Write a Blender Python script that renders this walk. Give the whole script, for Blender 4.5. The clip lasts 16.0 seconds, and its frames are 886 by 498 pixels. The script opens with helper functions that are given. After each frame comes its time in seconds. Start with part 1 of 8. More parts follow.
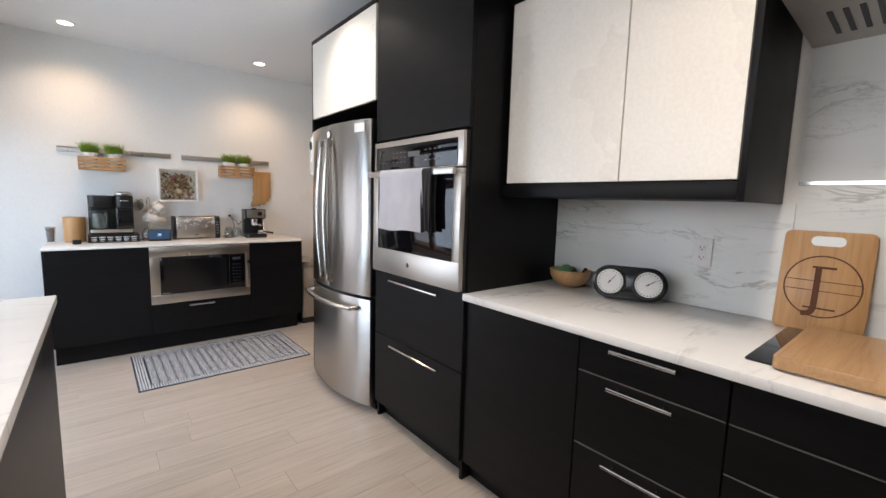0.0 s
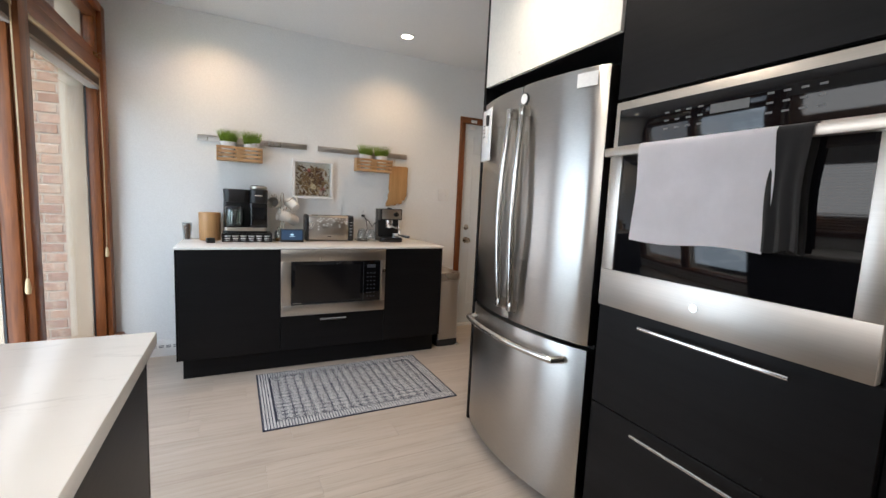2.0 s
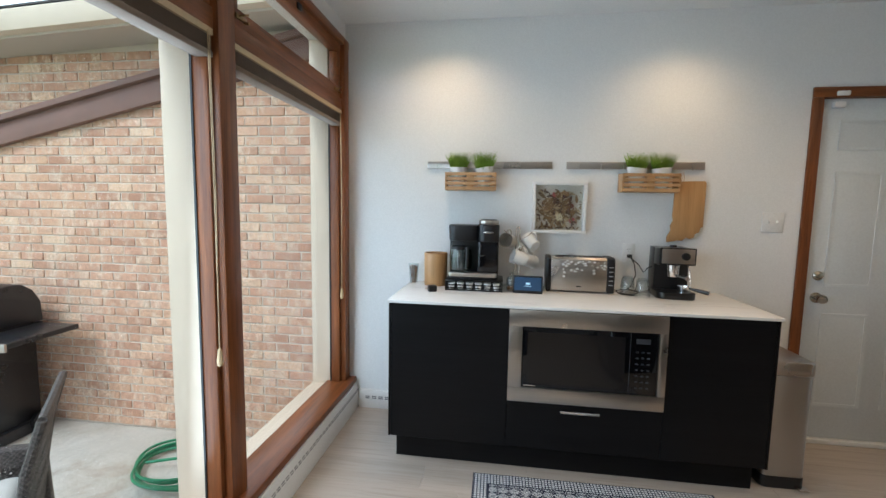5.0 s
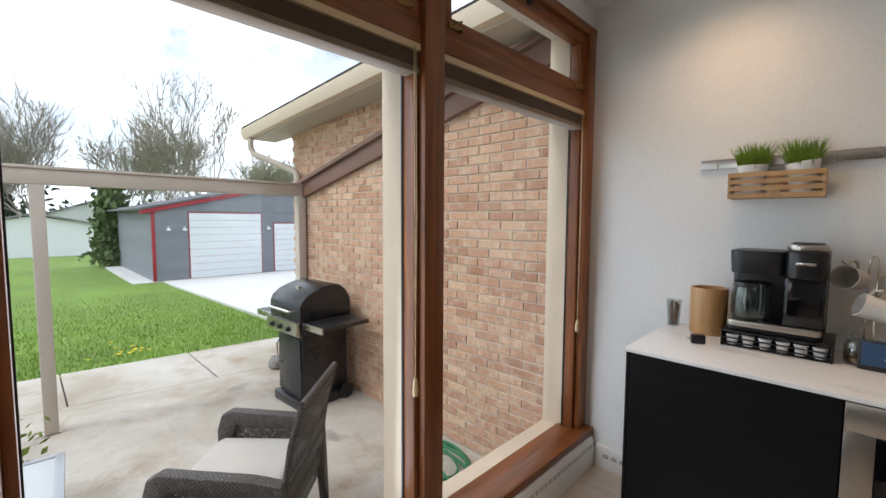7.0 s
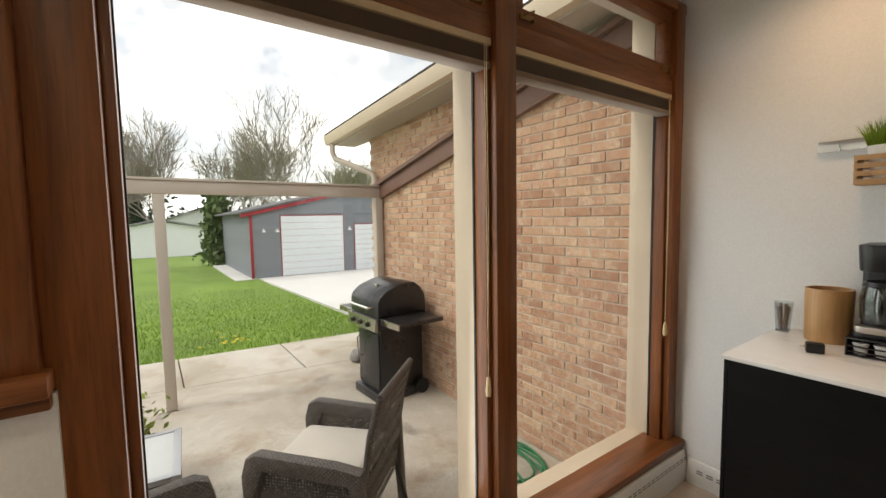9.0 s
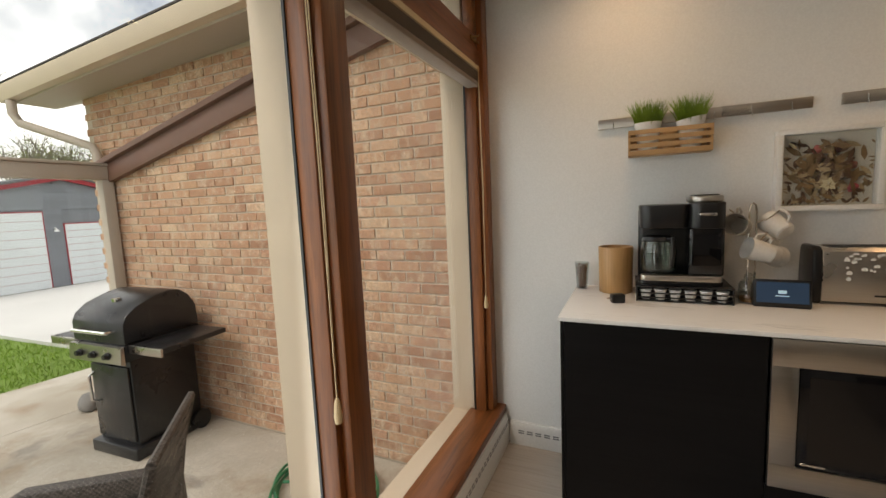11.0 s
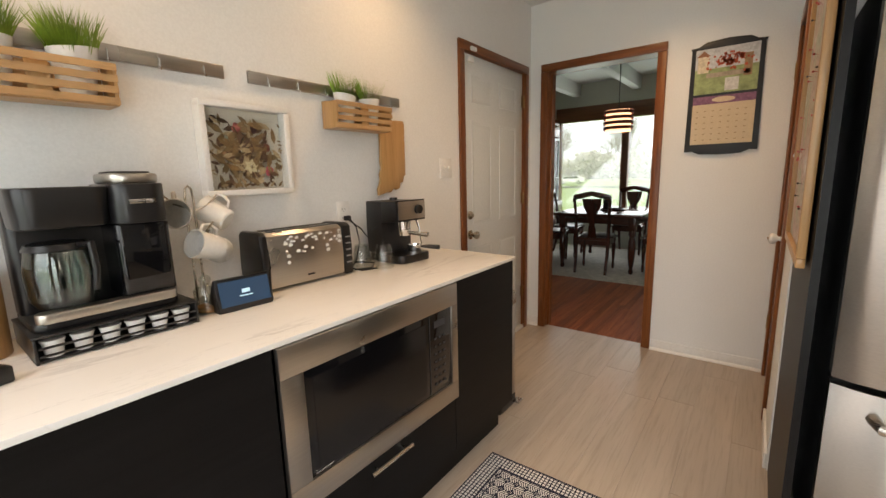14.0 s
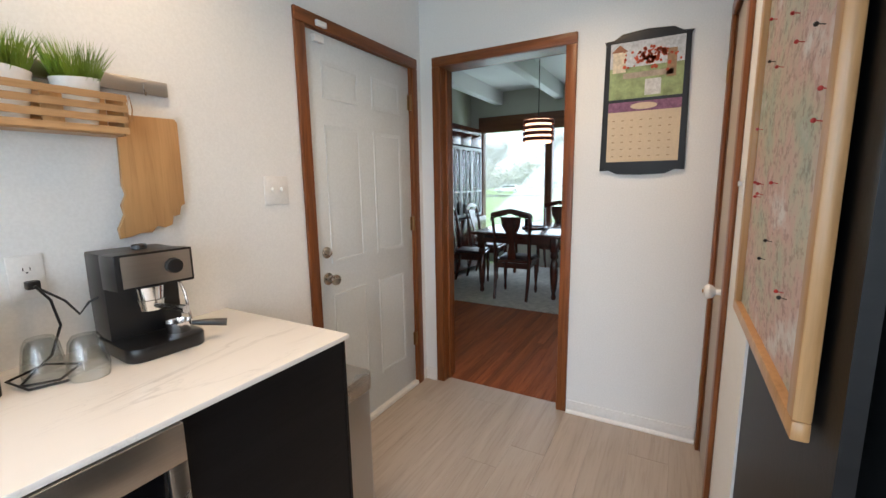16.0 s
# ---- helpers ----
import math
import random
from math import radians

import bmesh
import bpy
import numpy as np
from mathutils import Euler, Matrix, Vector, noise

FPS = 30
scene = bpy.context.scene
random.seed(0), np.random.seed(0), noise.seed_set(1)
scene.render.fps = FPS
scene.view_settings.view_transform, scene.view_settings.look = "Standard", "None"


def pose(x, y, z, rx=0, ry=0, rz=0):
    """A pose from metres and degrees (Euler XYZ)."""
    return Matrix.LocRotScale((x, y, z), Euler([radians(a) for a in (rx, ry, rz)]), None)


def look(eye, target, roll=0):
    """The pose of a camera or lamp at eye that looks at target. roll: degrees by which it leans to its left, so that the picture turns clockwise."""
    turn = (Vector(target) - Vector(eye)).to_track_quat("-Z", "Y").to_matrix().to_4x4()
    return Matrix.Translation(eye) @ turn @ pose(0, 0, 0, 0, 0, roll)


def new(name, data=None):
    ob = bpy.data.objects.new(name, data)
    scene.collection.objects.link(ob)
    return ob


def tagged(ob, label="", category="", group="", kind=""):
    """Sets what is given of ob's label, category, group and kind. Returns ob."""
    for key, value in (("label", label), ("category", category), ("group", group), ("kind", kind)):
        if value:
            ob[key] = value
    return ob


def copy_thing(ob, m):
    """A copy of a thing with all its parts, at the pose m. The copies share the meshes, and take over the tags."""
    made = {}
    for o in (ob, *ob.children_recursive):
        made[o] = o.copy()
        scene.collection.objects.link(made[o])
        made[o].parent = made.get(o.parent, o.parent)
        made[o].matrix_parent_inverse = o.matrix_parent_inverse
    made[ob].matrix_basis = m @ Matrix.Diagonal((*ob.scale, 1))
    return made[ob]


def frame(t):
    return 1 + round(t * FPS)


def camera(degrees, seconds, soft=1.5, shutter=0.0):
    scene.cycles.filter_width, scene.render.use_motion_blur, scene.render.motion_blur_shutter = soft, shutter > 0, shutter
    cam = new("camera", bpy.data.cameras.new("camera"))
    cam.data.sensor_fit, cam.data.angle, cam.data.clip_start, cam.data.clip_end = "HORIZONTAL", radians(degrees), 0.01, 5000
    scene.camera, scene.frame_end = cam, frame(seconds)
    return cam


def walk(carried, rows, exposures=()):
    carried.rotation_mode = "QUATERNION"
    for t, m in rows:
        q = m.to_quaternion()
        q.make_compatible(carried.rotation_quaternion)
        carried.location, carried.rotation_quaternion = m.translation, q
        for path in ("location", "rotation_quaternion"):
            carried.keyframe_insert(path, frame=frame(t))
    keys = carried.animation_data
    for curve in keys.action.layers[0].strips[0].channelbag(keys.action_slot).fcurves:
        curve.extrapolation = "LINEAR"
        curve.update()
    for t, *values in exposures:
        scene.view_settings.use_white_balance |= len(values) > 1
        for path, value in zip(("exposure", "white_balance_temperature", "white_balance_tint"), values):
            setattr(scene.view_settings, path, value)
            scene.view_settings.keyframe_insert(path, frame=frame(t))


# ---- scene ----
cam = camera(93.7, 16.0)
PATH = [
    (0, (0.739, 0.271, 1.319), (2.008, 1.799, 1.088), 1.6),
    (0.5, (0.721, 0.501, 1.3), (1.934, 2.075, 1.074), 1.9),
    (1, (0.737, 0.726, 1.284), (1.875, 2.355, 1.055), 2.1),
    (1.5, (0.781, 1.005, 1.265), (1.805, 2.708, 1.039), 2.4),
    (2, (0.775, 1.284, 1.25), (1.656, 3.066, 1.032), 2.7),
    (2.5, (0.767, 1.548, 1.282), (1.476, 3.408, 1.084), 2.0),
    (3, (0.828, 1.748, 1.259), (1.262, 3.695, 1.11), 1.6),
    (3.5, (0.976, 1.888, 1.293), (1.063, 3.881, 1.145), 1.5),
    (3.7, (1.033, 1.93, 1.30), (0.998, 3.925, 1.15), 1.4),
    (5.8, (0.932, 2.46, 1.397), (0.361, 4.365, 1.19), 0.4),
    (6, (0.93, 2.504, 1.385), (0.193, 4.354, 1.202), 0.3),
    (6.5, (0.98, 2.611, 1.39), (-0.175, 4.237, 1.237), 0.7),
    (7, (1.022, 2.681, 1.4), (-0.377, 4.102, 1.257), 0.3),
    (7.5, (1.046, 2.7, 1.416), (-0.497, 3.965, 1.281), -0.2),
    (8, (1.043, 2.698, 1.45), (-0.591, 3.84, 1.292), -0.9),
    (8.2, (1.044, 2.694, 1.428), (-0.616, 3.801, 1.279), -0.7),
    (10.5, (0.774, 2.731, 1.375), (-0.417, 4.326, 1.183), -2.2),
    (11, (0.642, 2.824, 1.328), (-0.183, 4.633, 1.109), -2.5),
    (11.5, (0.556, 3.005, 1.255), (0.16, 4.952, 1.031), -2.8),
    (12, (0.515, 3.2, 1.258), (0.619, 5.178, 0.982), -2.9),
    (12.5, (0.493, 3.369, 1.236), (1.161, 5.227, 0.92), -2.4),
    (13, (0.461, 3.429, 1.247), (1.552, 5.055, 0.839), -1.5),
    (13.5, (0.468, 3.443, 1.253), (1.833, 4.852, 0.86), -1.6),
    (14, (0.525, 3.431, 1.285), (2.092, 4.625, 0.939), -1.5),
    (14.5, (0.642, 3.396, 1.321), (2.315, 4.443, 1.001), -0.8),
    (15, (0.85, 3.368, 1.358), (2.542, 4.386, 1.042), 0.1),
    (15.5, (1.094, 3.391, 1.357), (2.797, 4.389, 1.038), 0.1),
    (16, (1.374, 3.487, 1.352), (3.096, 4.454, 1.035), -0.9),
]
EXPOSURES = [
    (0, 0.46, 5700, 10), (1.5, 0.42, 5700, 8), (2.5, 0.22, 5850, 7), (3.5, 0.26, 5650, 2), (6, 0.10, 5350, 3), (7, -0.2, 6050, 10), (8, -0.18, 6800, 10),
    (10.5, -0.6, 7200, 10), (11.5, -0.12, 6700, 6), (12, 0.2, 5450, 0), (12.5, 0.24, 5700, 6), (13, 0.30, 6600, 10), (13.5, 0.37, 6800, 10), (14, 0.45, 7000, 10), (14.5, 0.47, 6600, 10), (15, 0.50, 6200, 10), (16, 0.86, 5600, 6),
]
walk(cam, [(t, look(eye, target, roll)) for t, eye, target, roll in PATH], EXPOSURES)
# ---- world, sun and large lights ----
scene.view_settings.exposure = 0.0
world = bpy.data.worlds.new("sky")
scene.world = world
world.use_nodes = True
wn, wl = world.node_tree.nodes, world.node_tree.links
wn.clear()
sky = wn.new("ShaderNodeTexSky")
sky.sky_type, sky.sun_disc, sky.sun_elevation, sky.sun_rotation = "NISHITA", False, radians(48), radians(200)
sky_tc = wn.new("ShaderNodeTexCoord")
cloud = wn.new("ShaderNodeTexNoise")
cloud.inputs["Scale"].default_value, cloud.inputs["Detail"].default_value, cloud.inputs["Roughness"].default_value = 3.2, 8, 0.62
cloud_ramp = wn.new("ShaderNodeValToRGB")
cloud_ramp.color_ramp.elements[0].position, cloud_ramp.color_ramp.elements[1].position = 0.28, 0.50
grey = wn.new("ShaderNodeTexNoise")
grey.inputs["Scale"].default_value, grey.inputs["Detail"].default_value = 5.0, 5
grey_ramp = wn.new("ShaderNodeValToRGB")
grey_ramp.color_ramp.elements[0].color, grey_ramp.color_ramp.elements[1].color = (8.0, 8.5, 9.3, 1), (19.0, 19.0, 19.2, 1)
grey_ramp.color_ramp.elements[0].position, grey_ramp.color_ramp.elements[1].position = 0.38, 0.62
sky_mix = wn.new("ShaderNodeMix")
sky_mix.data_type = "RGBA"
background, world_out = wn.new("ShaderNodeBackground"), wn.new("ShaderNodeOutputWorld")
background.inputs["Strength"].default_value = 0.15
wl.new(sky_tc.outputs["Generated"], cloud.inputs["Vector"])
wl.new(sky_tc.outputs["Generated"], grey.inputs["Vector"])
wl.new(cloud.outputs["Fac"], cloud_ramp.inputs["Fac"])
wl.new(grey.outputs["Fac"], grey_ramp.inputs["Fac"])
wl.new(cloud_ramp.outputs["Color"], sky_mix.inputs["Factor"])
wl.new(sky.outputs["Color"], sky_mix.inputs["A"])
wl.new(grey_ramp.outputs["Color"], sky_mix.inputs["B"])
wl.new(sky_mix.outputs["Result"], background.inputs["Color"])
wl.new(background.outputs["Background"], world_out.inputs["Surface"])


def lamp(name, kind, m, energy, colour=(1, 1, 1), **settings):
    light = bpy.data.lights.new(name, kind)
    light.energy, light.color = energy, colour
    ob = new(name, light)
    ob.matrix_world = m
    return ob, light


_, sun_light = lamp("sun", "SUN", look((-4, -6, 9), (-2, 2, 0)), 1.5, (1.0, 0.96, 0.9))
sun_light.angle = radians(14)


def window_light(name, centre, target, width, height, energy, colour=(0.86, 0.93, 1.0)):
    _, light = lamp(name, "AREA", look(centre, target), energy, colour)
    light.shape, light.size, light.size_y = "RECTANGLE", width, height


window_light("window_light_big", (-0.185, 3.14, 1.1), (2, 3.07, 1.0), 0.9, 1.6, 14)
window_light("window_light_corner", (-0.185, 4.3, 1.1), (2, 4.2, 1.0), 0.95, 1.6, 6)
window_light("window_light_sink", (0.03, 1.3, 1.6), (2, 1.3, 1.3), 1.9, 0.88, 15, (1.0, 0.95, 0.88))
window_light("window_light_dining", (7.9, 5.6, 1.4), (5, 5.2, 1.0), 2.6, 1.3, 16)
# first two are real downlights; the other five are unseen, added to brighten the room
for lx, ly, watts in ((0.62, 4.58, 22), (1.98, 4.54, 22), (1.1, 2.5, 30), (1.7, 2.7, 38), (1.1, 0.5, 32), (1.6, 0.6, 46), (3.05, 3.95, 34)):
    _, spot = lamp("downlight_or_fill", "SPOT", look((lx, ly, 2.53), (lx, ly + (0.06 if ly > 4.2 else 0), 0)), watts, (1.0, 0.62, 0.32) if ly > 3 else (1.0, 0.80, 0.60))
    spot.spot_size, spot.spot_blend, spot.shadow_soft_size = radians(135), 1.0, 0.05

# ---- materials ----


def nodes_of(name):
    m = bpy.data.materials.new(name)
    m.use_nodes = True
    nt = m.node_tree
    return m, nt.nodes, nt.links, nt.nodes["Principled BSDF"]


def coords(n, l, stretch=(1, 1, 1), shift=True):
    """Object coordinates, scaled, with a shift of its own for each object."""
    tc, mp = n.new("ShaderNodeTexCoord"), n.new("ShaderNodeMapping")
    mp.inputs["Scale"].default_value = stretch
    l.new(tc.outputs["Object"], mp.inputs["Vector"])
    if shift:
        info, mul = n.new("ShaderNodeObjectInfo"), n.new("ShaderNodeMath")
        mul.operation = "MULTIPLY"
        mul.inputs[1].default_value = 37.0
        l.new(info.outputs["Random"], mul.inputs[0])
        l.new(mul.outputs[0], mp.inputs["Location"])
    return mp.outputs["Vector"]


def noise_node(n, l, vec, scale, detail=4, rough=0.55, distort=0.0):
    t = n.new("ShaderNodeTexNoise")
    t.inputs["Scale"].default_value, t.inputs["Detail"].default_value = scale, detail
    t.inputs["Roughness"].default_value, t.inputs["Distortion"].default_value = rough, distort
    l.new(vec, t.inputs["Vector"])
    return t.outputs["Fac"]


def ramp(n, l, fac, stops):
    r = n.new("ShaderNodeValToRGB")
    while len(r.color_ramp.elements) < len(stops):
        r.color_ramp.elements.new(0.5)
    for e, (p, c) in zip(r.color_ramp.elements, stops):
        e.position, e.color = p, (*c, 1)
    l.new(fac, r.inputs["Fac"])
    return r.outputs["Color"]


def mixed(n, l, a, b, fac, mode="MIX"):
    x = n.new("ShaderNodeMix")
    x.data_type, x.blend_type = "RGBA", mode
    for sock, v in (("A", a), ("B", b), ("Factor", fac)):
        if isinstance(v, (int, float)):
            x.inputs[sock].default_value = v
        elif isinstance(v, tuple):
            x.inputs[sock].default_value = (*v, 1)
        else:
            l.new(v, x.inputs[sock])
    return x.outputs["Result"]


def bumped(n, l, b, height, strength, distance=0.01):
    k = n.new("ShaderNodeBump")
    k.inputs["Strength"].default_value, k.inputs["Distance"].default_value = strength, distance
    l.new(height, k.inputs["Height"])
    l.new(k.outputs["Normal"], b.inputs["Normal"])


def surface(name, colour, rough=0.5, metal=0.0, var=0.12, scale=6.0, fine=80.0, bump=0.08, stretch=(1, 1, 1), rough_var=0.12, coat=0.0, by_object=0.0):
    """A plain material with wear at two scales."""
    m, n, l, b = nodes_of(name)
    v = coords(n, l, stretch)
    big, small = noise_node(n, l, v, scale, 5), noise_node(n, l, v, fine, 3)
    lo, hi = tuple(c * (1 - var) for c in colour), tuple(min(1, c * (1 + var)) for c in colour)
    c = ramp(n, l, big, [(0.3, lo), (0.7, hi)])
    c = mixed(n, l, c, ramp(n, l, small, [(0.35, tuple(x * 0.85 for x in colour)), (0.65, hi)]), 0.35)
    if by_object:
        info = n.new("ShaderNodeObjectInfo")
        shade = ramp(n, l, info.outputs["Random"], [(0.0, (1 - by_object,) * 3), (1.0, (1 + by_object * 0.6,) * 3)])
        c = mixed(n, l, c, shade, 1.0, "MULTIPLY")
    l.new(c, b.inputs["Base Color"])
    mr = n.new("ShaderNodeMapRange")
    mr.inputs["To Min"].default_value, mr.inputs["To Max"].default_value = max(0.02, rough - rough_var), min(1, rough + rough_var)
    l.new(big, mr.inputs["Value"])
    l.new(mr.outputs["Result"], b.inputs["Roughness"])
    b.inputs["Metallic"].default_value = metal
    b.inputs["Coat Weight"].default_value = coat
    if bump:
        bumped(n, l, b, small, bump, 0.004)
    return m


def timber(name, dark, light, along="x", rough=0.4, coat=0.1, grain=1.0, by_object=0.12, gloss=0.5):
    """Wood with long grain and pores."""
    m, n, l, b = nodes_of(name)
    st = {"x": (1.2, 22, 22), "y": (22, 1.2, 22), "z": (22, 22, 1.2)}[along]
    v = coords(n, l, tuple(s * grain for s in st))
    a, f = noise_node(n, l, v, 1.3, 6, 0.6, 0.8), noise_node(n, l, v, 7, 4)
    c = ramp(n, l, a, [(0.28, dark), (0.5, tuple((x + y) / 2 for x, y in zip(dark, light))), (0.72, light)])
    c = mixed(n, l, c, ramp(n, l, f, [(0.36, tuple(x * 0.7 for x in dark)), (0.5, light)]), 0.22)
    info = n.new("ShaderNodeObjectInfo")
    c = mixed(n, l, c, ramp(n, l, info.outputs["Random"], [(0, (1 - by_object,) * 3), (1, (1 + by_object / 2,) * 3)]), 1.0, "MULTIPLY")
    l.new(c, b.inputs["Base Color"])
    b.inputs["Roughness"].default_value, b.inputs["Coat Weight"].default_value = rough, coat
    b.inputs["Specular IOR Level"].default_value = gloss
    bumped(n, l, b, f, 0.12, 0.002)
    return m


def marble(name, base, vein, rough, turn, stretch, density=1.0):
    """Pale stone with soft drifts and sparse long veins that run one way."""
    m, n, l, b = nodes_of(name)
    tc, mp = n.new("ShaderNodeTexCoord"), n.new("ShaderNodeMapping")
    mp.vector_type = "POINT"
    mp.inputs["Rotation"].default_value, mp.inputs["Scale"].default_value = turn, stretch
    l.new(tc.outputs["Object"], mp.inputs["Vector"])
    v = mp.outputs["Vector"]
    w, fine_ = noise_node(n, l, v, 1.5 * density, 7, 0.58, 0.7), noise_node(n, l, v, 4.2 * density, 6, 0.6, 0.5)
    cloudy = noise_node(n, l, v, 0.9, 4)
    c = ramp(n, l, cloudy, [(0.3, tuple(x * 0.92 for x in base)), (0.7, base)])
    lines = ramp(n, l, w, [(0.468, (0, 0, 0)), (0.497, (1, 1, 1)), (0.512, (0, 0, 0))])
    hair = ramp(n, l, fine_, [(0.485, (0, 0, 0)), (0.498, (0.6, 0.6, 0.6)), (0.507, (0, 0, 0))])
    sparse = ramp(n, l, noise_node(n, l, v, 2.2, 2), [(0.47, (0, 0, 0)), (0.64, (0.75, 0.75, 0.75))])
    c = mixed(n, l, c, vein, mixed(n, l, mixed(n, l, lines, hair, 1.0, "LIGHTEN"), sparse, 1.0, "MULTIPLY"))
    l.new(c, b.inputs["Base Color"])
    b.inputs["Roughness"].default_value = rough
    return m


def brushed(name, colour, rough, along="z", pull=0.0):
    """Brushed metal: fine scratches along one way."""
    m, n, l, b = nodes_of(name)
    st = {"x": (2, 300, 300), "y": (300, 2, 300), "z": (300, 300, 2)}[along]
    f = noise_node(n, l, coords(n, l, st), 1.0, 3)
    smudge = noise_node(n, l, coords(n, l), 4.0, 4)
    l.new(ramp(n, l, f, [(0.3, tuple(x * 0.92 for x in colour)), (0.7, colour)]), b.inputs["Base Color"])
    mr = n.new("ShaderNodeMapRange")
    mr.inputs["To Min"].default_value, mr.inputs["To Max"].default_value = (rough * 0.96, rough * 1.06) if pull else (rough * 0.8, rough * 1.3)
    l.new(smudge, mr.inputs["Value"])
    l.new(mr.outputs["Result"], b.inputs["Roughness"])
    b.inputs["Metallic"].default_value = 1.0
    if pull:
        tan = n.new("ShaderNodeTangent")
        tan.direction_type, tan.axis = "RADIAL", "Z"
        b.inputs["Anisotropic"].default_value, b.inputs["Anisotropic Rotation"].default_value = pull, 0.25
        l.new(tan.outputs["Tangent"], b.inputs["Tangent"])
    else:
        bumped(n, l, b, f, 0.05, 0.001)
    return m


def glassy(name, colour=(1, 1, 1), rough=0.0, base=0.016):
    """Thin clear sheet: mostly see-through, with a mirror's share by angle."""
    m, n, l, b = nodes_of(name)
    n.remove(b)
    out = n["Material Output"]
    clear, gloss, fres, sh = n.new("ShaderNodeBsdfTransparent"), n.new("ShaderNodeBsdfGlossy"), n.new("ShaderNodeLayerWeight"), n.new("ShaderNodeMixShader")
    clear.inputs["Color"].default_value = (*colour, 1)
    gloss.inputs["Roughness"].default_value = rough
    power, share = n.new("ShaderNodeMath"), n.new("ShaderNodeMath")
    power.operation, share.operation = "POWER", "MULTIPLY_ADD"
    power.inputs[1].default_value, share.inputs[1].default_value, share.inputs[2].default_value = 5.0, 0.8, base
    l.new(fres.outputs["Facing"], power.inputs[0])
    l.new(power.outputs[0], share.inputs[0])
    l.new(share.outputs[0], sh.inputs["Fac"])
    l.new(clear.outputs["BSDF"], sh.inputs[1])
    l.new(gloss.outputs["BSDF"], sh.inputs[2])
    l.new(sh.outputs["Shader"], out.inputs["Surface"])
    return m


def glowing(name, colour, strength):
    m, n, l, b = nodes_of(name)
    b.inputs["Base Color"].default_value = (*colour, 1)
    b.inputs["Emission Color"].default_value, b.inputs["Emission Strength"].default_value = (*colour, 1), strength
    return m


def cloth(name, colour, weave=900.0):
    m, n, l, b = nodes_of(name)
    v = coords(n, l)
    f, g = noise_node(n, l, v, weave, 2), noise_node(n, l, v, 9, 4)
    l.new(ramp(n, l, g, [(0.3, tuple(x * 0.9 for x in colour)), (0.7, colour)]), b.inputs["Base Color"])
    b.inputs["Roughness"].default_value, b.inputs["Sheen Weight"].default_value = 0.95, 0.3
    bumped(n, l, b, f, 0.4, 0.002)
    return m


WALL = surface("wall_paint", (0.79, 0.80, 0.80), 0.75, var=0.02, scale=1.5, fine=140, bump=0.035)
CEIL = surface("ceiling_paint", (0.78, 0.785, 0.78), 0.85, var=0.02, scale=1.5, fine=120, bump=0.15)
WHITE = surface("white_enamel", (0.78, 0.78, 0.77), 0.4, var=0.03, bump=0.03)
DOORW = surface("door_enamel", (0.66, 0.70, 0.72), 0.42, var=0.02, bump=0.03)
IVORY = surface("ivory_cabinet_door", (0.80, 0.765, 0.70), 0.28, var=0.01, scale=2, bump=0.0, rough_var=0.04)
EBONY = timber("black_brown_cabinet", (0.0034, 0.0033, 0.0037), (0.0074, 0.0071, 0.0076), "x", 0.42, 0.0, 0.6, 0.05, 0.17)
EBONYZ = timber("black_brown_cabinet_upright", (0.0034, 0.0033, 0.0037), (0.0074, 0.0071, 0.0076), "y", 0.42, 0.0, 0.6, 0.05, 0.17)
TRIM = timber("red_oak_trim", (0.085, 0.025, 0.007), (0.27, 0.09, 0.025), "z", 0.36, 0.06, gloss=0.35)
TRIMY = timber("red_oak_trim_level", (0.085, 0.025, 0.007), (0.27, 0.09, 0.025), "y", 0.36, 0.06, gloss=0.35)
TRIMX = timber("red_oak_trim_cross", (0.085, 0.025, 0.007), (0.27, 0.09, 0.025), "x", 0.36, 0.06, gloss=0.35)
CREAM = surface("cream_outdoor_paint", (0.66, 0.555, 0.43), 0.6, var=0.06)
QUARTZ = marble("quartz_worktop", (0.80, 0.79, 0.77), (0.50, 0.49, 0.49), 0.22, (0, 0, radians(24)), (0.8, 3.4, 1.0))
SPLASH = marble("marble_splashback", (0.82, 0.85, 0.85), (0.36, 0.37, 0.36), 0.25, (radians(-18), 0, 0), (1.0, 0.9, 4.2), 1.3)
STEEL = brushed("brushed_steel_upright", (0.48, 0.46, 0.435), 0.28, "y", 0.9)
STEELY = brushed("brushed_steel_level", (0.60, 0.56, 0.51), 0.36, "y")
STEELX = brushed("brushed_steel_cross", (0.50, 0.465, 0.42), 0.28, "x")
CHROME = surface("polished_chrome", (0.75, 0.75, 0.75), 0.12, 1.0, 0.03, bump=0)
BLACKP = surface("black_plastic", (0.008, 0.008, 0.009), 0.32, var=0.15, bump=0.03)
BLACKG = surface("black_glass", (0.004, 0.004, 0.005), 0.05, var=0.05, bump=0, rough_var=0.02)
GLASS = glassy("window_glass", (0.97, 0.98, 0.98))


